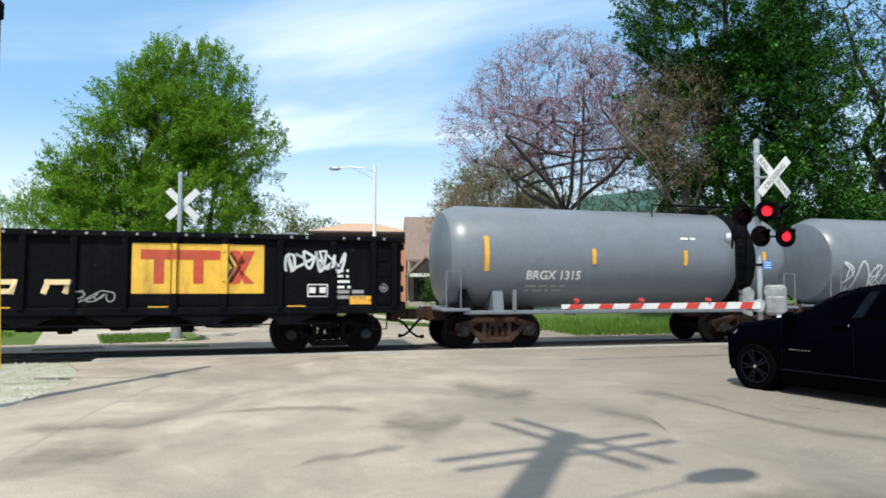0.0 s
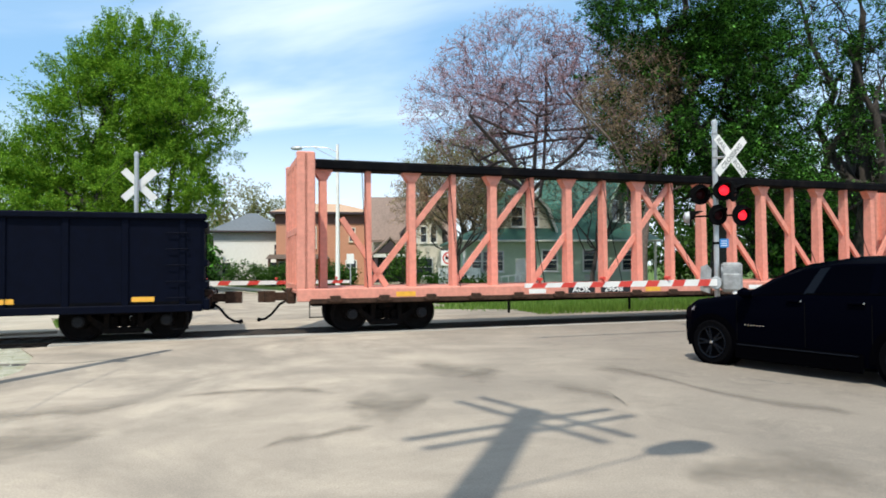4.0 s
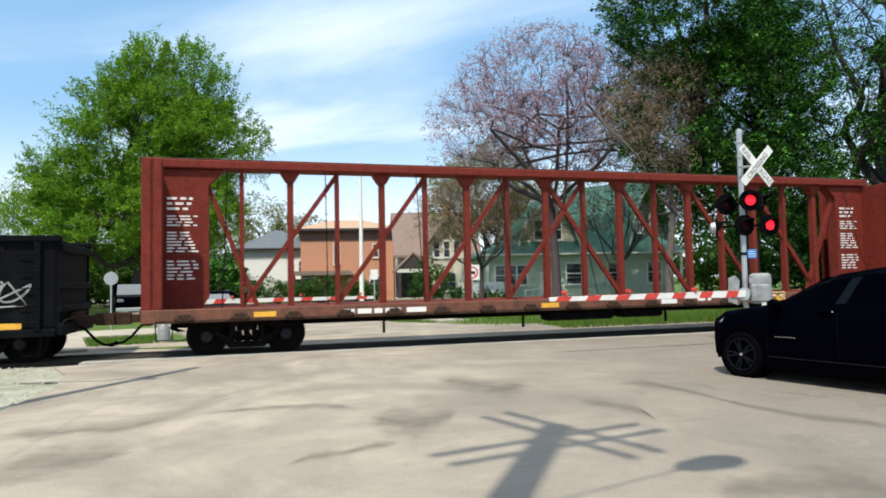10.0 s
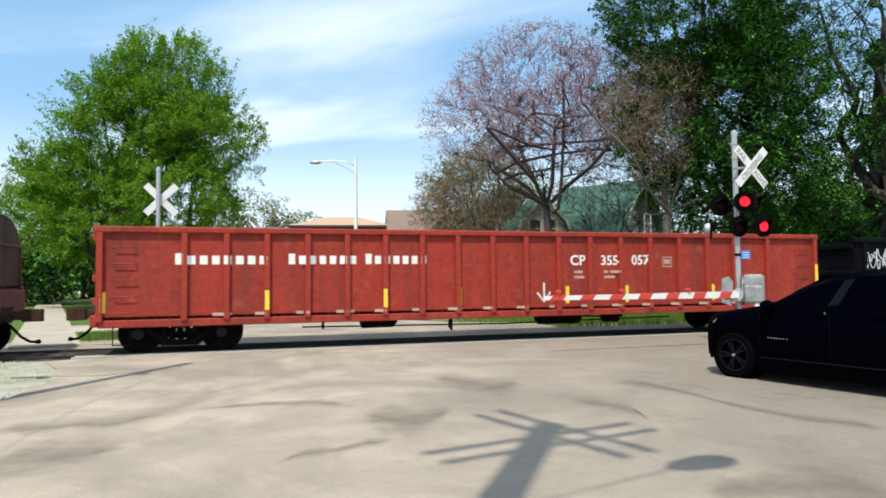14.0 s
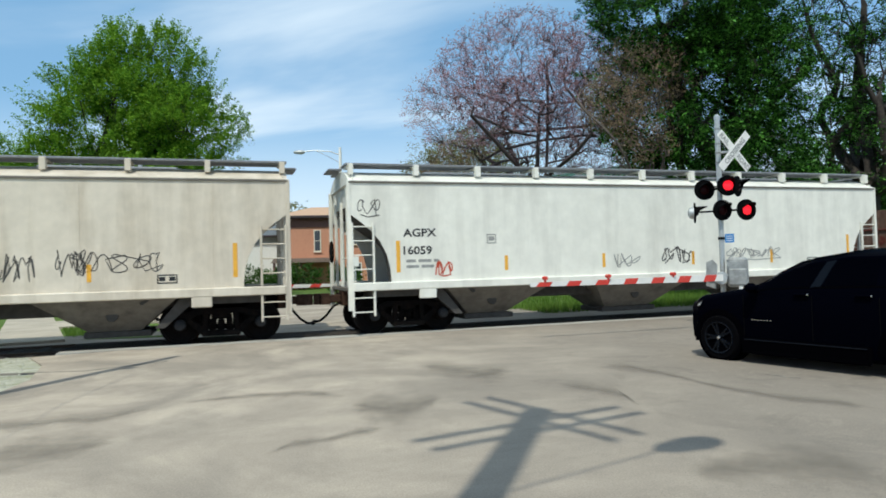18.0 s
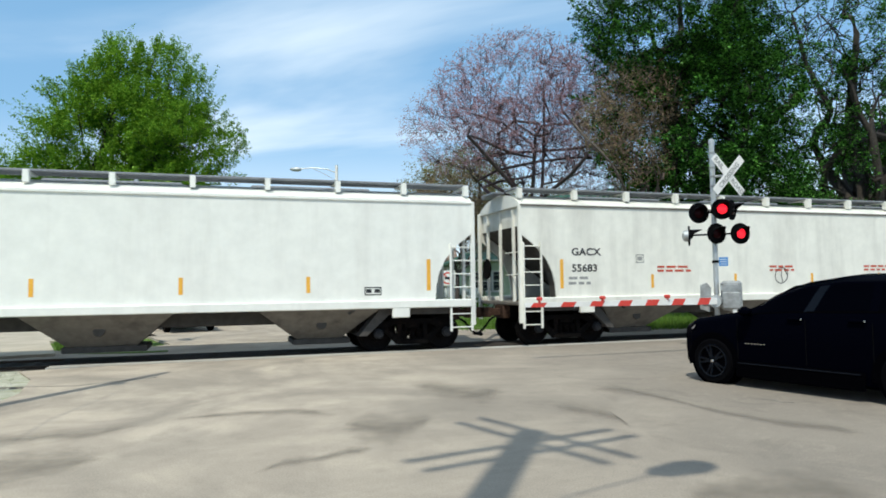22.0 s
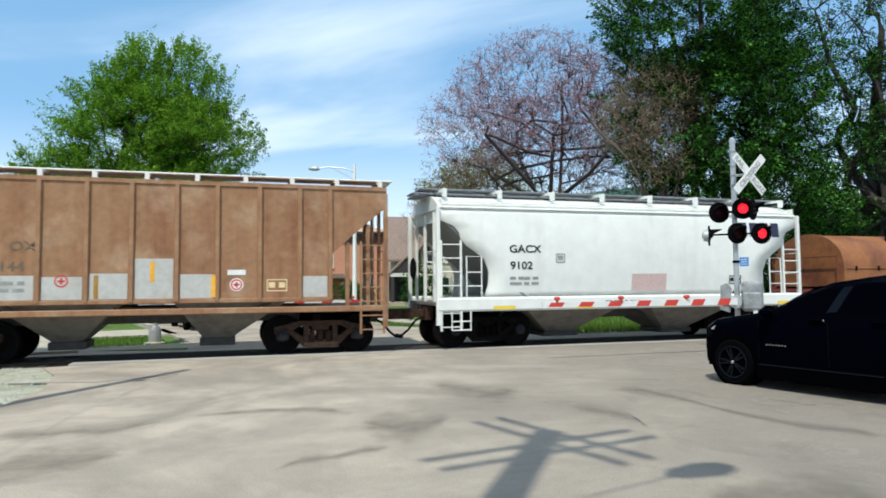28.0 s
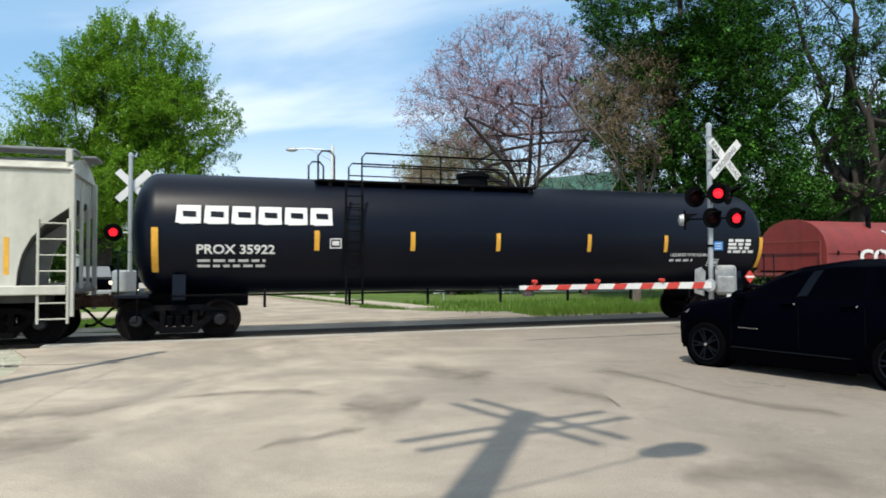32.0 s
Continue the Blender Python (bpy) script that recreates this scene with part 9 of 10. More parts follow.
def build_crossing():
    # near signal; its face looks at the waiting car
    top, face = 5.02, -28.0
    sig = signal_mast("near_crossing_signal", (7.0, 16.05, 0), face, top, "grey crossing signal mast with red lamps and lowered gate", 5.2, -1, 0, True)
    crossbuck(sig, 4.20, -0.12, turn=48, x=0.36)
    part("cross_bracket", Geo().tube((0, 0.0, 4.2), (0.36, -0.10, 4.2), 0.03, n=6), M_GALV, sig)
    for z in (4.78, 4.42, 4.2, 3.96, 3.5, 2.95):
        part("mast_clamp", Geo().tube((0, 0, z - 0.025), (0, 0, z + 0.025), 0.072, n=12), M_MACHINE, sig)
    part("lamp_bar", Geo().tube((-0.5, -0.05, 3.33), (0.5, -0.05, 3.33), 0.025, n=8), M_SIGNBLACK, sig)
    part("lamp_bar", Geo().tube((-0.62, -0.05, 2.79), (0.6, -0.05, 2.79), 0.022, n=8), M_SIGNBLACK, sig)
    flasher(sig, 3.32, -0.33, -0.12, False, 30)
    flasher(sig, 3.38, 0.20, -0.20, True, 20)
    flasher(sig, 3.37, 0.40, 0.06, False, 72)
    flasher(sig, 2.80, 0.06, -0.16, False, 40)
    flasher(sig, 2.78, 0.58, -0.12, True, 38)
    # silver-backed lamp turned the other way
    h = flasher(sig, 2.78, -0.58, 0.0, False, 100)
    part("lamp_cover", Geo().lathe([(0.17, 0.03), (0.13, 0.13), (0.03, 0.15)], (0, 0, 0), "y", 16), M_GALV, h, "bare metal lamp back", smooth=40)
    part("blue_plate", Geo().box(0.08, 0.28, -0.03, -0.01, 2.02, 2.23), M_BLUESIGN, sig, "small blue sign with white bars")
    for k in range(3):
        part("plate_bar", Geo().box(0.11, 0.25, -0.034, -0.031, 2.06 + 0.055 * k, 2.075 + 0.055 * k), M_LETWHITE, sig)
    part("plate_clamp", Geo().tube((0, 0, 2.1), (0, 0, 2.16), 0.08, n=12), M_STEEL_BLACK, sig)
    box = part("gate_machine", Geo().cbox(0.10, 0.56, -0.20, 0.26, 0.95, 1.66, 0.06), M_MACHINE, sig, "grey metal gate machine housing")
    part("machine_lid", Geo().cbox(0.14, 0.52, -0.225, -0.195, 1.05, 1.58, 0.015), M_MACHINE, box)
    for z in (1.12, 1.5):
        part("hinge", Geo().tube((0.13, -0.225, z - 0.05), (0.13, -0.225, z + 0.05), 0.018, n=8), M_GALV, box)
    part("latch", Geo().cbox(0.47, 0.51, -0.245, -0.222, 1.28, 1.38, 0.006), M_STEEL_BLACK, box)
    part("side_plate", Geo().prism([(-0.36, 1.0), (-0.14, 0.92), (-0.10, 1.5), (-0.2, 1.62), (-0.34, 1.56)], -0.26, -0.18), M_MACHINE, box)
    part("machine_bracket", Geo().cbox(-0.30, 0.5, -0.3, -0.2, 1.1, 1.2, 0.02), M_MACHINE, box)
    part("foot_bracket", Geo().cbox(0.36, 0.58, -0.36, -0.22, 0.86, 1.04, 0.02), M_WHITEPAINT, box)
    part("counterweight", Geo().cbox(0.15, 0.55, -0.40, -0.3, 1.0, 1.4, 0.03), M_MACHINE, box)
    pv = part("arm_pivot", Geo().lathe([(-0.42, 0.13), (-0.25, 0.16), (-0.2, 0.16)], (0.0, 0, 1.17), "y", 14), M_GALV, sig)
    # the arm lies along the track
    arm_holder = Matrix.Rotation(TRACK_A - radians(face), 4, "Z")
    a = gate_arm(sig, -0.25, 5.0, 1.19, -0.30, -1)
    a.matrix_basis = arm_holder
    # far signal, seen from behind
    sig = signal_mast("far_crossing_signal", (-8.62, 20.0, -0.02), 152, 4.98, "grey crossing signal mast beyond the track, seen from behind", 5.2, 1, 0, False)
    crossbuck(sig, 4.12, -0.10, True, 45)
    ax = Vector((math.cos(radians(-129)), math.sin(radians(-129)), 0))      # the lamp bar, square to the street
    part("lamp_bar", Geo().tube(tuple(ax * -0.5 + Vector((0, 0, 2.72))), tuple(ax * 0.5 + Vector((0, 0, 2.72))), 0.028, n=8), M_GALV, sig)
    for s in (-1, 1):
        off = Vector((-ax.y, ax.x, 0)) * 0.15
        flasher(sig, 2.72, s * 0.45 * ax.x + off.x, s * 0.45 * ax.y + off.y, False, 48)
        flasher(sig, 2.72, s * 0.45 * ax.x - off.x, s * 0.45 * ax.y - off.y, s < 0, 228)
    part("relay_box", Geo().cbox(-0.06, 0.50, -0.25, 0.25, 0.95, 1.62, 0.05), M_GALV, sig, "grey metal gate machine housing")
    part("round_base", Geo().lathe([(-0.05, 0.2), (0.1, 0.18), (0.4, 0.172), (0.52, 0.1)], (0, 0, 0), "z", 14), M_MACHINE, sig, smooth=40)
    a = gate_arm(sig, 0.25, 6.1, 1.16, -0.02, 1)
    a.matrix_basis = Matrix.Rotation(TRACK_A - radians(152), 4, "Z")
    # street lamp far along the street
    la = thing("street_lamp", "tall pale concrete street lamp with curved arm", "street lamp", pose(-5.75, 43.0, -0.1))
    part("pole", Geo().tube((0, 0, 0), (0, 0, 9.6), 0.16, 0.09, n=12), M_WHITEWALL, la, smooth=40)
    part("arm", Geo().pipe([(0, 0, 9.1), (-0.6, 0, 9.35), (-1.6, 0, 9.45), (-2.3, 0, 9.4)], 0.035, 6), M_GALV, la)
    part("arm_brace", Geo().pipe([(0, 0, 8.6), (-0.7, 0, 9.0), (-1.5, 0, 9.4)], 0.02, 5), M_GALV, la)
    part("luminaire", Geo().lathe([(-0.40, 0.02), (-0.3, 0.11), (0.1, 0.15), (0.3, 0.10), (0.36, 0.03)], (-2.6, 0, 9.36), "x", 12), M_GALV, la, smooth=40)
    # signs beyond the track
    sg = thing("prohibition_sign", "square white sign with red ring and dark vehicle shape", "road sign", pose(1.05, 33.5, -0.1, 0, 0, 4))
    part("post", Geo().cbox(-0.03, 0.03, 0.0, 0.05, 0, 2.55, 0.006), M_GALV, sg)
    part("plate", Geo().cbox(-0.38, 0.38, -0.015, 0.0, 1.75, 2.5, 0.005), M_WHITEPAINT, sg)
    g = Geo()
    ribbon(g, [(0.27 * math.cos(a), 2.12 + 0.27 * math.sin(a)) for a in [6.2832 * i / 24 for i in range(25)]], 0.07, lambda x, z: (x, -0.019, z))
    ribbon(g, [(-0.19, 2.31), (0.19, 1.93)], 0.06, lambda x, z: (x, -0.019, z))
    part("ring", g, M_REDPAINT, sg)
    part("symbol", Geo().box(-0.16, 0.16, -0.022, -0.018, 2.06, 2.19), M_LETDARK, sg)
    sg = thing("small_sign", "small white sign on a grey post", "road sign", pose(-4.6, 40.0, -0.1))
    part("post", Geo().cbox(-0.03, 0.03, 0.0, 0.05, 0, 2.5, 0.006), M_GALV, sg)
    part("plate", Geo().cbox(-0.22, 0.22, -0.015, 0.0, 1.9, 2.5, 0.005), M_WHITEPAINT, sg)
    sg = thing("round_sign", "round grey advance sign seen from behind", "road sign", pose(-14.1, 27.6, -0.1, 0, 0, 20))
    part("post", Geo().cbox(-0.03, 0.03, 0.0, 0.05, 0, 2.4, 0.006), M_GALV, sg)
    part("disc", Geo().lathe([(-0.012, 0.001), (-0.012, 0.27), (0.0, 0.27), (0.0, 0.001)], (0, 0, 2.1), "y", 24), M_GALV, sg)
    # utility pole at the gravel corner, with guy wire and yellow guard
    up = thing("utility_pole", "weathered green-grey wooden utility pole at the gravel corner", "utility pole", pose(-6.42, 8.75, -0.05))
    part("pole", Geo().tube((0, 0, -0.2), (-0.05, 0.03, 7.6), 0.135, 0.105, n=14), mat("treated_pole", (0.10, 0.115, 0.085), 0.85, grain=0.35, grain_scale=14, stain=(0.06, 0.075, 0.055), stain_scale=2, stain_amt=0.7, streak=True, bump=0.5), up, smooth=50)
    part("pole_band", Geo().tube((-0.01, 0.006, 1.15), (-0.01, 0.006, 1.22), 0.142, n=14), M_GALV, up)
    part("pole_box", Geo().cbox(0.06, 0.2, -0.16, -0.04, 5.25, 5.5, 0.02), M_STEEL_BLACK, up)
    gw = thing("guy_wire", "steel guy wire with a yellow plastic guard", "guy wire", pose(0, 0, 0))
    a, b = Vector((-7.72, 11.0, -0.05)), Vector((-6.46, 8.78, 7.3))
    part("wire", Geo().tube(tuple(a), tuple(b), 0.010, n=5), M_STEEL_BLACK, gw)
    part("anchor_rod", Geo().tube(tuple(a - (b - a) * 0.02), tuple(a + (b - a) * 0.04), 0.016, n=6), M_GALV, gw)
    part("guard", Geo().tube(tuple(a + (b - a) * 0.04), tuple(a + (b - a) * 0.36), 0.032, n=10), M_BRIGHTYELLOW, gw, "yellow plastic guard", smooth=40)
    # wires from pole to pole
    w = thing("overhead_wires", "thin black overhead wires between poles", "wires")
    part("wire", Geo().pipe([(-6.46, 8.78, 7.4), (-6.2, 4, 7.9), (-5.2, -3.0, 9.4), (-4.6, -7, 10.6)], 0.008, 4), M_STEEL_BLACK, w)
    # tall junction pole beside the camera: only its shadow falls into view
    H = 12.8
    shade = Vector((TO_SUN.x, TO_SUN.y, 0)) / TO_SUN.z          # metres towards the sun for each metre of height
    foot = Vector((1.13, 7.48, 0)) + shade * H
    jp = thing("junction_pole", "tall wooden junction pole with crossed arms", "utility pole", pose(foot.x, foot.y, -0.05))
    part("pole", Geo().tube((0, 0, -0.2), (0, 0, H), 0.185, 0.165, n=14), M_BARK, jp, smooth=50)
    for z, ang, ln in ((H - 1.28, 28.5, 2.56), (H - 0.3, -57.0, 2.34)):
        for off in (-0.18, 0.18):
            part("cross_arm", Geo().cbox(-ln / 2, ln / 2, off - 0.045, off + 0.045, -0.05, 0.05, 0.01), M_BARK, jp, m=pose(0, 0, z, 0, 0, ang) @ pose(0.12, 0, 0))
        for u in (-0.45, -0.28, 0.28, 0.45):
            part("insulator", Geo().lathe([(0, 0.03), (0.05, 0.045), (0.1, 0.02)], (u * ln, 0.18, z + 0.05), "z", 8), M_STEEL_BLACK, jp, m=pose(0, 0, 0, 0, 0, ang))
    head = Vector((2.20, 5.92, 0)) + shade * 8.6 - foot
    part("lamp_arm", Geo().pipe([(0, 0, 8.2), (head.x * 0.45, head.y * 0.45, 8.4), (head.x * 0.9, head.y * 0.9, 8.58)], 0.014, 6), M_GALV, jp)
    part("luminaire", Geo().lathe([(-0.36, 0.03), (-0.25, 0.13), (0.1, 0.19), (0.3, 0.14), (0.38, 0.03)], (0, 0, 0), "x", 14), M_GALV, jp, m=pose(head.x, head.y, 8.6, 0, 0, 24))


build_crossing()


# ---- vehicles ----
M_CARBLACK = mat("black_car_paint", (0.0007, 0.0009, 0.0026), 0.22, spec=0.03)
M_CARGLASS = mat("tinted_glass", (0.0006, 0.0008, 0.002), 0.08, spec=0.03)
for thin in (M_CARBLACK, M_CARGLASS):
    thin.node_tree.nodes["Principled BSDF"].inputs["IOR"].default_value = 1.15
M_PLASTIC = mat("black_plastic", (0.0006, 0.0006, 0.0012), 0.8, spec=0.012, grain=0.2, grain_scale=40)
M_TYRE = mat("tyre_rubber", (0.0016, 0.0016, 0.0022), 0.9, spec=0.04, grain=0.25, grain_scale=40)
M_RIMBLACK = mat("gloss_black_rim", (0.003, 0.0045, 0.008), 0.25, 0.0, spec=0.14)
M_CHROME = mat("chrome", (0.6, 0.6, 0.62), 0.15, 1.0)
M_HEADLAMP = mat("headlamp_lens", (0.20, 0.19, 0.20), 0.12, coat=0.6)
M_CARBLUE = mat("dark_blue_car_paint", (0.008, 0.014, 0.035), 0.3, coat=0.4)
# windscreen grey: the sky's reflection painted as base colour
M_SCREEN = mat("windscreen_painted_reflection", (0.20, 0.21, 0.22), 0.15)
M_GLOW = mat("headlight_on", (0.9, 0.8, 0.6), 0.3, emit=((1.0, 0.72, 0.42), 3.0))


def lerp_table(tab, x):
    for (xa, *a), (xb, *b) in zip(tab, tab[1:]):
        if xa <= x <= xb:
            u = (x - xa) / (xb - xa)
            u = u * u * (3 - 2 * u) * 0.4 + u * 0.6
            return [p + (q - p) * u for p, q in zip(a, b)]
    return list(tab[-1][1:])


# along the car from the nose: half width, underside, waist, bonnet or roof line, roof half width
SUV_TABLE = [(0.22, 0.62, 0.42, 0.80, 0.82, 0.55), (0.30, 0.76, 0.26, 0.88, 0.93, 0.66), (0.55, 0.88, 0.22, 0.98, 1.05, 0.74), (1.15, 0.915, 0.22, 1.07, 1.14, 0.78),
             (1.42, 0.92, 0.16, 1.11, 1.19, 0.76), (1.95, 0.92, 0.16, 1.15, 1.49, 0.66), (2.35, 0.92, 0.16, 1.17, 1.63, 0.64), (2.9, 0.92, 0.16, 1.18, 1.71, 0.63),
             (3.6, 0.92, 0.16, 1.20, 1.71, 0.62), (4.2, 0.91, 0.26, 1.20, 1.63, 0.60), (4.5, 0.88, 0.32, 1.14, 1.38, 0.62), (4.62, 0.80, 0.40, 1.02, 1.08, 0.66), (4.65, 0.72, 0.45, 0.95, 1.0, 0.6)]


def suv_ring(x):
    hw, zb, zw, zt, rw = lerp_table(SUV_TABLE, x)
    zm = (zb + zw) / 2
    half = [(0.0, zb), (hw * 0.80, zb), (hw * 0.97, zb + 0.06), (hw * 1.0, zm), (hw * 0.985, zw - 0.05), (hw * 0.95, zw)]
    cab = zt - zw > 0.12
    if cab:
        half += [(hw * 0.95 + (rw - hw * 0.95) * 0.55, zw + (zt - zw) * 0.55), (rw + 0.06, zt - 0.10), (rw * 0.86, zt - 0.02), (0.0, zt + 0.015)]
    else:
        half += [(hw * 0.90, zw + (zt - zw) * 0.5), (rw + 0.02, zt - 0.02), (rw * 0.6, zt), (0.0, zt + 0.012)]
    return [(x, -y, z) for y, z in half] + [(x, y, z) for y, z in reversed(half[1:-1])]


def car_wheel(car, x, y, side, r=0.36, w=0.225, rim=None, blades=10):
    m = pose(x, y, r, 0, 0, 0 if side < 0 else 180)
    wh = part("wheel", Geo().lathe([(0.0, r * 0.62), (-w * 0.02, r * 0.66), (-w * 0.04, r * 0.92), (w * 0.1, r), (w * 0.9, r), (w, r * 0.92), (w, r * 0.6)], (0, 0, 0), "y", 32, cap=False), M_TYRE, car, "black rubber tyre", m, 40)
    part("rim_barrel", Geo().lathe([(0.0, r * 0.70), (-0.01, r * 0.72), (0.02, r * 0.66), (0.10, r * 0.62), (0.11, 0.001)], (0, 0, 0), "y", 28, cap=False), M_PLASTIC, wh, smooth=40)
    part("rim_edge", Geo().lathe([(-0.014, r * 0.66), (-0.02, r * 0.68), (-0.02, r * 0.71), (-0.008, r * 0.725)], (0, 0, 0), "y", 28, cap=False), rim or M_RIMBLACK, wh, smooth=40)
    for k in range(blades):
        a = 2 * math.pi * k / blades + (0.15 if k % 2 else -0.15)
        g = Geo().add([(-0.018, -0.004, 0.04), (0.018, -0.004, 0.04), (0.012, -0.012, r * 0.68), (-0.012, -0.012, r * 0.68), (-0.012, 0.02, r * 0.68), (0.012, 0.02, r * 0.68), (0.018, 0.03, 0.04), (-0.018, 0.03, 0.04)],
                      [(0, 1, 2, 3), (3, 2, 5, 4), (4, 5, 6, 7), (7, 6, 1, 0), (1, 6, 5, 2), (0, 3, 4, 7)])
        part("spoke", g, rim or M_RIMBLACK, wh, m=pose(0, 0, 0, 0, math.degrees(a), 0))
    part("hub_cap", Geo().lathe([(-0.02, 0.001), (-0.02, 0.022), (-0.01, 0.03), (0.02, 0.03)], (0, 0, 0), "y", 14), M_CHROME, wh, smooth=40)
    return wh


def build_suv():
    """Black crossover waiting at the gate. Local x runs from nose to tail; -y is the driver's side."""
    fl = Vector((4.72, 10.86, 0))
    rear = Vector((0.509, -0.861, 0))
    side = Vector((-0.861, -0.509, 0))
    org = fl - side * 0.80 - rear * 0.93
    car = thing("black_suv", "black crossover car with black wheels waiting at the gate", "car", Matrix.Translation(org) @ Matrix.Rotation(math.atan2(rear.y, rear.x), 4, "Z"))
    xs = [0.22, 0.25, 0.30, 0.36, 0.44, 0.55, 0.65, 0.75, 0.93, 1.15, 1.3, 1.42, 1.6, 1.78, 1.95, 2.15, 2.35, 2.6, 2.9, 3.25, 3.6, 3.85, 4.1, 4.28, 4.45, 4.55, 4.62, 4.65]
    rings = [suv_ring(x) for x in xs]
    n = len(rings[0])
    g = Geo()
    g.v = [p for r in rings for p in r]
    g.f = [(k * n + i, k * n + (i + 1) % n, (k + 1) * n + (i + 1) % n, (k + 1) * n + i) for k in range(len(xs) - 1) for i in range(n)]
    g.f += [tuple(range(n)), tuple((len(xs) - 1) * n + i for i in range(n))]
    body = part("body", g, M_CARBLACK, car, smooth=32)
    for x in (0.93, 3.78):
        for s in (-1, 1):
            arch = Geo()
            v = []
            for k in range(17):
                a = math.pi * (k / 16 * 1.12 - 0.06)
                for r in (0.385, 0.46):
                    v.append((x + r * math.cos(a), s * 0.925, 0.36 + r * math.sin(a)))
            arch.add(v, [(2 * k, 2 * k + 1, 2 * k + 3, 2 * k + 2) for k in range(16)])
            arch.lathe([(s * 0.92, 0.40), (s * 0.60, 0.40), (s * 0.60, 0.001)], (x, 0, 0.36), "y", 24)
            part("wheel_arch", arch, M_PLASTIC, car)
            car_wheel(car, x, s * 0.935, -1 if s < 0 else 1)
    for s in (-1, 1):
        part("sill_trim", Geo().cbox(1.35, 3.25, s * 0.935 - 0.02, s * 0.935 + 0.02, 0.15, 0.40, 0.015), M_PLASTIC, car)
        part("sill_strip", Geo().cbox(1.4, 3.2, s * 0.962 - 0.006, s * 0.962 + 0.006, 0.36, 0.378, 0.003), M_RIMBLACK, car, "thin grey sill strip")
        # side glass: three panes, on the leaning flank
        def flank(x, u, s=s):
            hw, zb, zw, zt, rw = lerp_table(SUV_TABLE, x)
            y0, y1 = hw * 0.95, hw * 0.95 + (rw - hw * 0.95) * 0.55
            z0, z1 = zw, zw + (zt - zw) * 0.55
            y2, z2 = rw + 0.06, zt - 0.10
            y, z = (y0 + (y1 - y0) * u / 0.6, z0 + (z1 - z0) * u / 0.6) if u < 0.6 else (y1 + (y2 - y1) * (u - 0.6) / 0.4, z1 + (z2 - z1) * (u - 0.6) / 0.4)
            return (x, s * (y + 0.008), z)
        for name, a, b, a2, b2 in (("front_side_glass", 1.58, 2.40, 1.98, 2.58), ("rear_side_glass", 2.58, 3.30, 2.76, 3.30), ("quarter_glass", 3.42, 4.04, 3.42, 3.78)):
            part(name, Geo().grid(lambda u, v: flank((a + (b - a) * u) * (1 - v) + (a2 + (b2 - a2) * u) * v, 0.06 + 0.86 * v), 10, 6), M_CARGLASS, car, smooth=60)
        part("pillar_trim", Geo().grid(lambda u, v: flank(2.42 + 0.14 * u + 0.17 * v, 0.02 + 0.92 * v), 2, 6), mat("grey_pillar", (0.004, 0.006, 0.010), 0.4, spec=0.05), car)
        part("waist_trim", Geo().grid(lambda u, v: flank(1.5 + 2.6 * u, 0.0 + 0.05 * v), 14, 1), M_PLASTIC, car)
        mir = part("mirror", Geo().cbox(1.50, 1.68, s * 1.03 - 0.10, s * 1.03 + 0.10, 1.10, 1.25, 0.05), M_CARBLACK, car)
        part("mirror_arm", Geo().cbox(1.55, 1.63, s * 0.92 - 0.06, s * 0.92 + 0.06, 1.10, 1.14, 0.01), M_PLASTIC, mir)
        for x in (2.20, 3.06):
            part("door_handle", Geo().cbox(x, x + 0.2, s * 0.93 - 0.02, s * 0.93 + 0.02, 1.06, 1.095, 0.01), M_CARBLACK, car)
            part("handle_tip", Geo().cbox(x + 0.2, x + 0.225, s * 0.935 - 0.015, s * 0.935 + 0.015, 1.06, 1.09, 0.006), M_CHROME, car)
        for x in (1.38, 2.46, 3.36):
            part("door_gap", Geo().box(x - 0.004, x + 0.004, s * 0.922 - 0.003, s * 0.922 + 0.003, 0.42, 1.06), M_SIGNBLACK, car)
        for k in range(7):                        # model lettering as plain bars
            part("badge_bar", Geo().box(1.52 + 0.05 * k, 1.54 + 0.05 * k, s * 0.936 - 0.002, s * 0.936 + 0.002, 0.668, 0.684), M_CHROME, car)
        part("headlamp", Geo().add([(0.29, s * 0.70, 0.74), (0.56, s * 0.898, 0.86), (0.60, s * 0.895, 0.93), (0.30, s * 0.72, 0.85), (0.22, s * 0.52, 0.80), (0.22, s * 0.52, 0.74)],
                                   [(0, 1, 2, 3, 4, 5)]), M_HEADLAMP, car)
        part("tail_lamp", Geo().cbox(4.42, 4.60, s * 0.80 - 0.09, s * 0.80 + 0.09, 0.92, 1.08, 0.03), M_LENSDARK, car)
    part("windscreen", Geo().grid(lambda u, v: (1.47 + 0.66 * v, -0.66 + 1.32 * u - (u - 0.5) * 0.22 * v, 1.20 + 0.36 * v + 0.02 * math.sin(math.pi * u)), 8, 6), M_CARGLASS, car, smooth=60)
    part("rear_glass", Geo().grid(lambda u, v: (4.24 + 0.3 * v, -0.52 + 1.04 * u, 1.61 - 0.28 * v), 6, 4), M_CARGLASS, car, smooth=60)
    part("grille", Geo().cbox(0.20, 0.28, -0.48, 0.48, 0.44, 0.72, 0.02), M_PLASTIC, car)
    part("bumper_trim", Geo().cbox(0.2, 0.4, -0.62, 0.62, 0.22, 0.40, 0.05), M_PLASTIC, car)


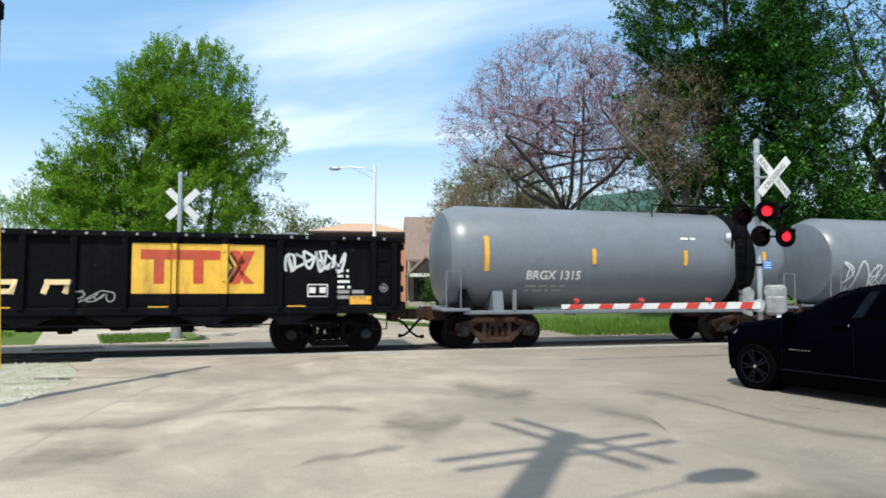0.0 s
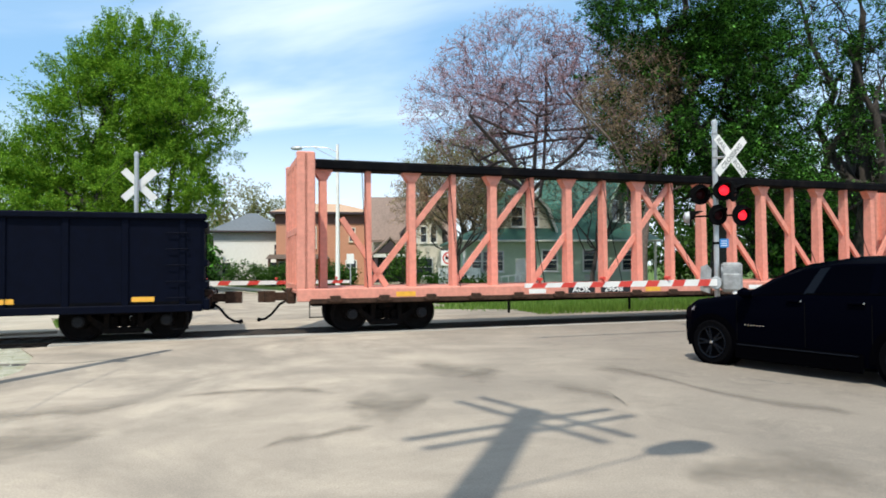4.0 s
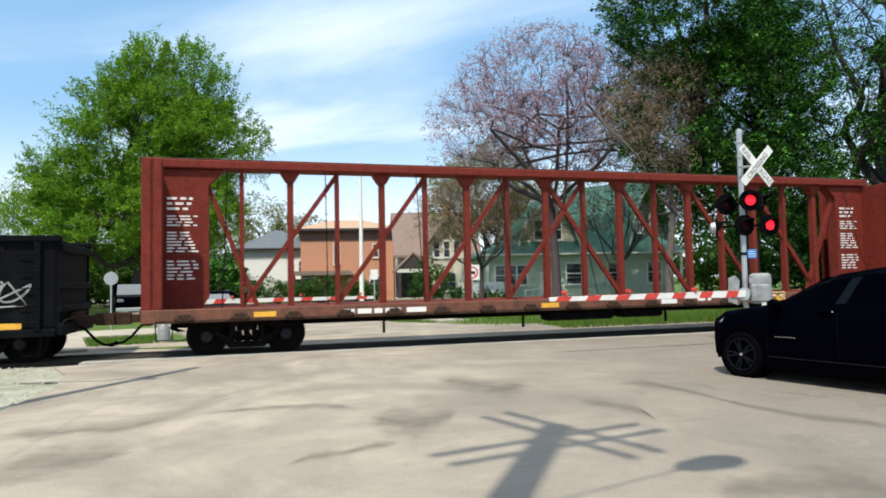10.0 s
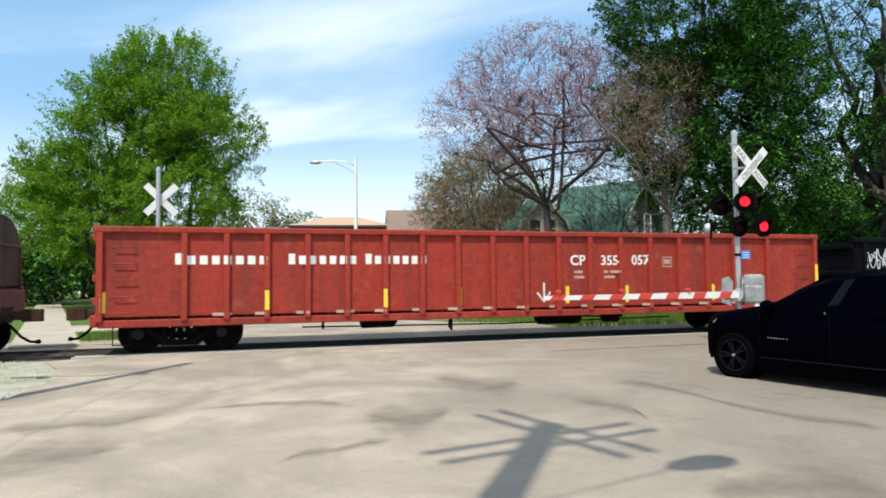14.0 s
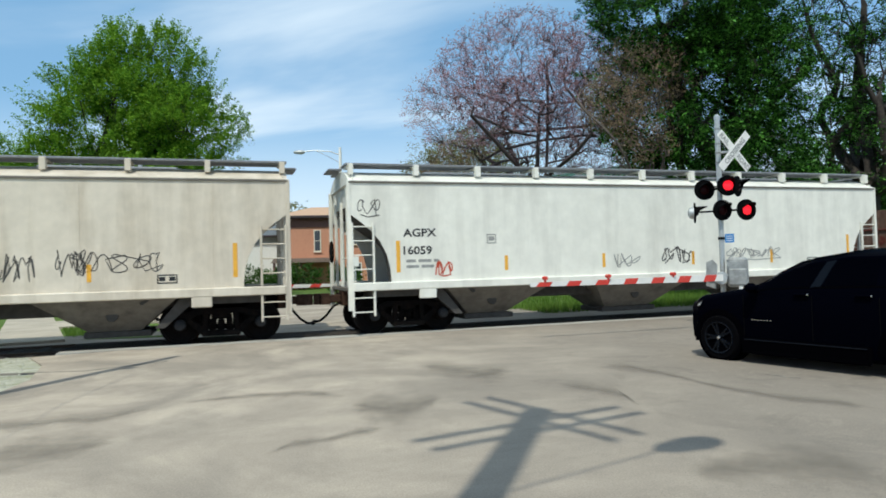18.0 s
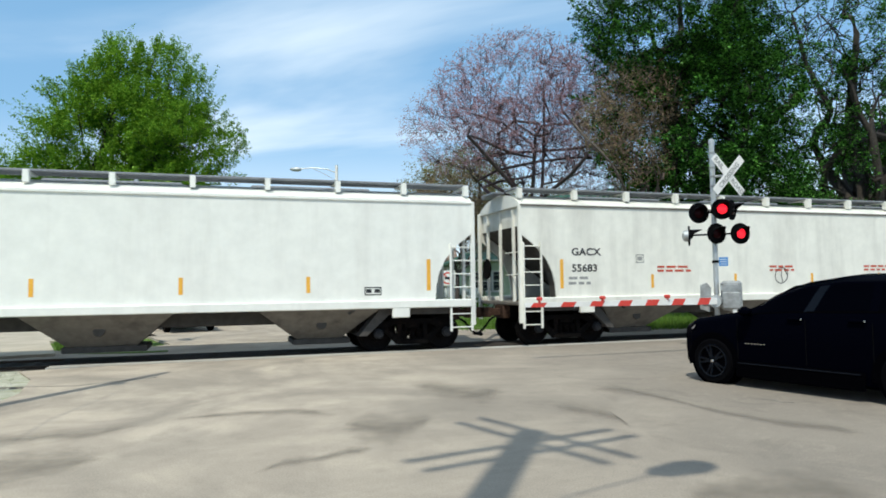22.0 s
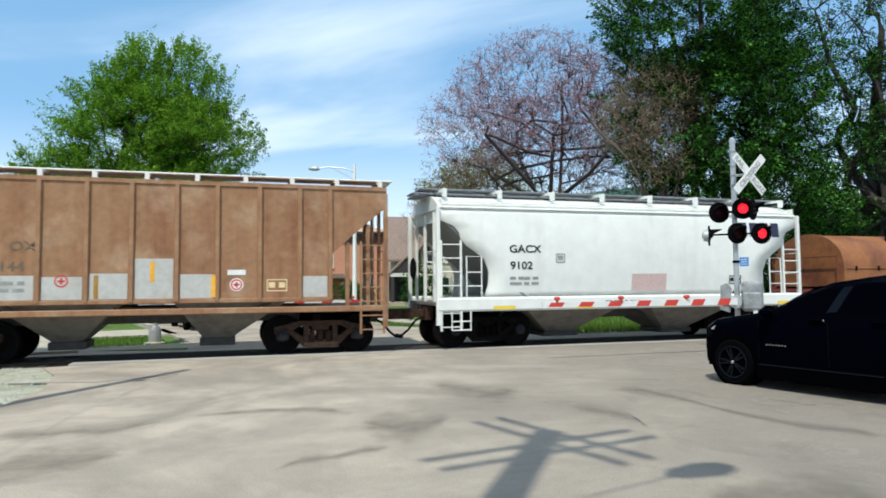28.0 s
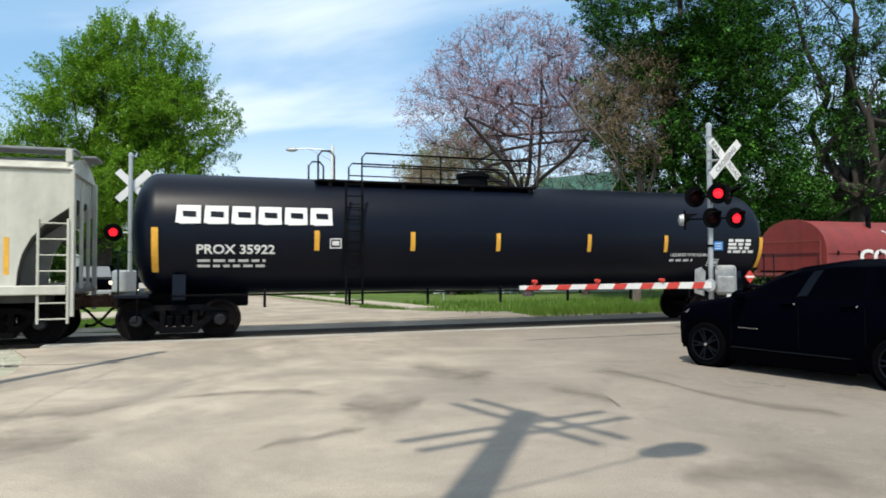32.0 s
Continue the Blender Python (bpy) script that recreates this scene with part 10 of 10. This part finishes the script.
def small_car(name, m, label, paint, pickup=False):
    """A car a few dozen metres off, nose towards -x."""
    car = thing(name, label, "truck" if pickup else "car", m)
    if pickup:
        prof = [(0, 0.45), (0.02, 0.95), (0.15, 1.12), (1.2, 1.18), (1.75, 1.82), (3.0, 1.86), (3.35, 1.2), (5.4, 1.18), (5.45, 0.5)]
    else:
        prof = [(0, 0.35), (0.03, 0.68), (0.2, 0.8), (1.25, 0.92), (1.95, 1.38), (2.6, 1.44), (3.4, 1.36), (4.1, 1.0), (4.6, 0.95), (4.65, 0.4)]
    L = prof[-1][0]
    part("body", Geo().prism(prof, -0.88, 0.88), paint, car)
    for s in (-1, 1):
        gl = [(1.3, 1.22), (1.78, 1.72), (2.9, 1.76), (3.1, 1.22)] if pickup else [(1.4, 0.96), (1.98, 1.32), (3.3, 1.30), (3.8, 1.0)]
        part("side_glass", Geo().prism(gl, s * 0.885 - 0.006, s * 0.885 + 0.006), M_CARGLASS, car)
        part("headlamp", Geo().cbox(-0.02, 0.1, s * 0.65 - 0.16, s * 0.65 + 0.16, prof[1][1] - 0.1, prof[1][1] + 0.06, 0.02), M_GLOW if (s < 0) == pickup else M_HEADLAMP, car)
        for x in (0.85, L - 0.95):
            car_wheel(car, x, s * 0.9, -1 if s < 0 else 1, 0.38 if pickup else 0.33, 0.2, blades=5)
    a, b = (prof[3], prof[4])
    part("windscreen", Geo().add([(a[0] - 0.01, -0.74, a[1] + 0.04), (a[0] - 0.01, 0.74, a[1] + 0.04), (b[0] - 0.03, 0.66, b[1] - 0.03), (b[0] - 0.03, -0.66, b[1] - 0.03)], [(0, 1, 2, 3)]), M_CARGLASS if paint is M_CARBLUE else M_SCREEN, car)
    part("grille", Geo().cbox(-0.03, 0.02, -0.5, 0.5, prof[0][1] + 0.1, prof[1][1] - 0.12, 0.01), M_PLASTIC, car)
    part("bumper", Geo().cbox(-0.06, 0.1, -0.86, 0.86, prof[0][1] - 0.1, prof[0][1] + 0.1, 0.03), M_GALV if pickup else M_PLASTIC, car)
    return car


def build_vehicles():
    build_suv()
    away = math.degrees(math.atan2(0.861, -0.509))
    facing = Matrix.Rotation(radians(away), 4, "Z")
    small_car("dark_sedan", Matrix.Translation(street(5.42, 26.5)) @ facing, "dark sedan with one light on, waiting beyond the far gate", M_CARBLACK)
    small_car("blue_sedan", Matrix.Translation(street(4.97, 32.3)) @ facing, "dark blue sedan queueing behind another car", M_CARBLUE)
    small_car("dark_pickup", Matrix.Translation(street(3.5, 39.0)) @ facing, "dark pickup truck with one light on, last in the queue", M_CARBLACK, True)



build_vehicles()


# ---- what moves ----
def motions():
    """The train rolls along the track; its wheels turn while they pass."""
    for ob, s0 in MOVERS:
        walk(ob, [(t, TRACK @ Matrix.Translation((s0 + travel(t), 0, 0))) for t in range(0, 33, 4)])
    lo, hi = -13.0, 18.0                     # the stretch of track that is in view
    for ob, dx, s0 in ROLLERS:
        rows, last = [], None
        for k in range(0, 32 * FPS + 1):
            s = max(lo, min(hi, s0 + travel(k / FPS)))
            if k in (0, 32 * FPS) or lo < s < hi or (last is not None and s != last):
                rows.append((k / FPS, pose(dx, 0, WHEEL_R, 0, math.degrees(s / WHEEL_R), 0)))
            elif s == lo and s0 + travel((k + 1) / FPS) > lo:
                rows.append((k / FPS, pose(dx, 0, WHEEL_R, 0, math.degrees(s / WHEEL_R), 0)))
            last = s
        walk(ob, rows)


motions()
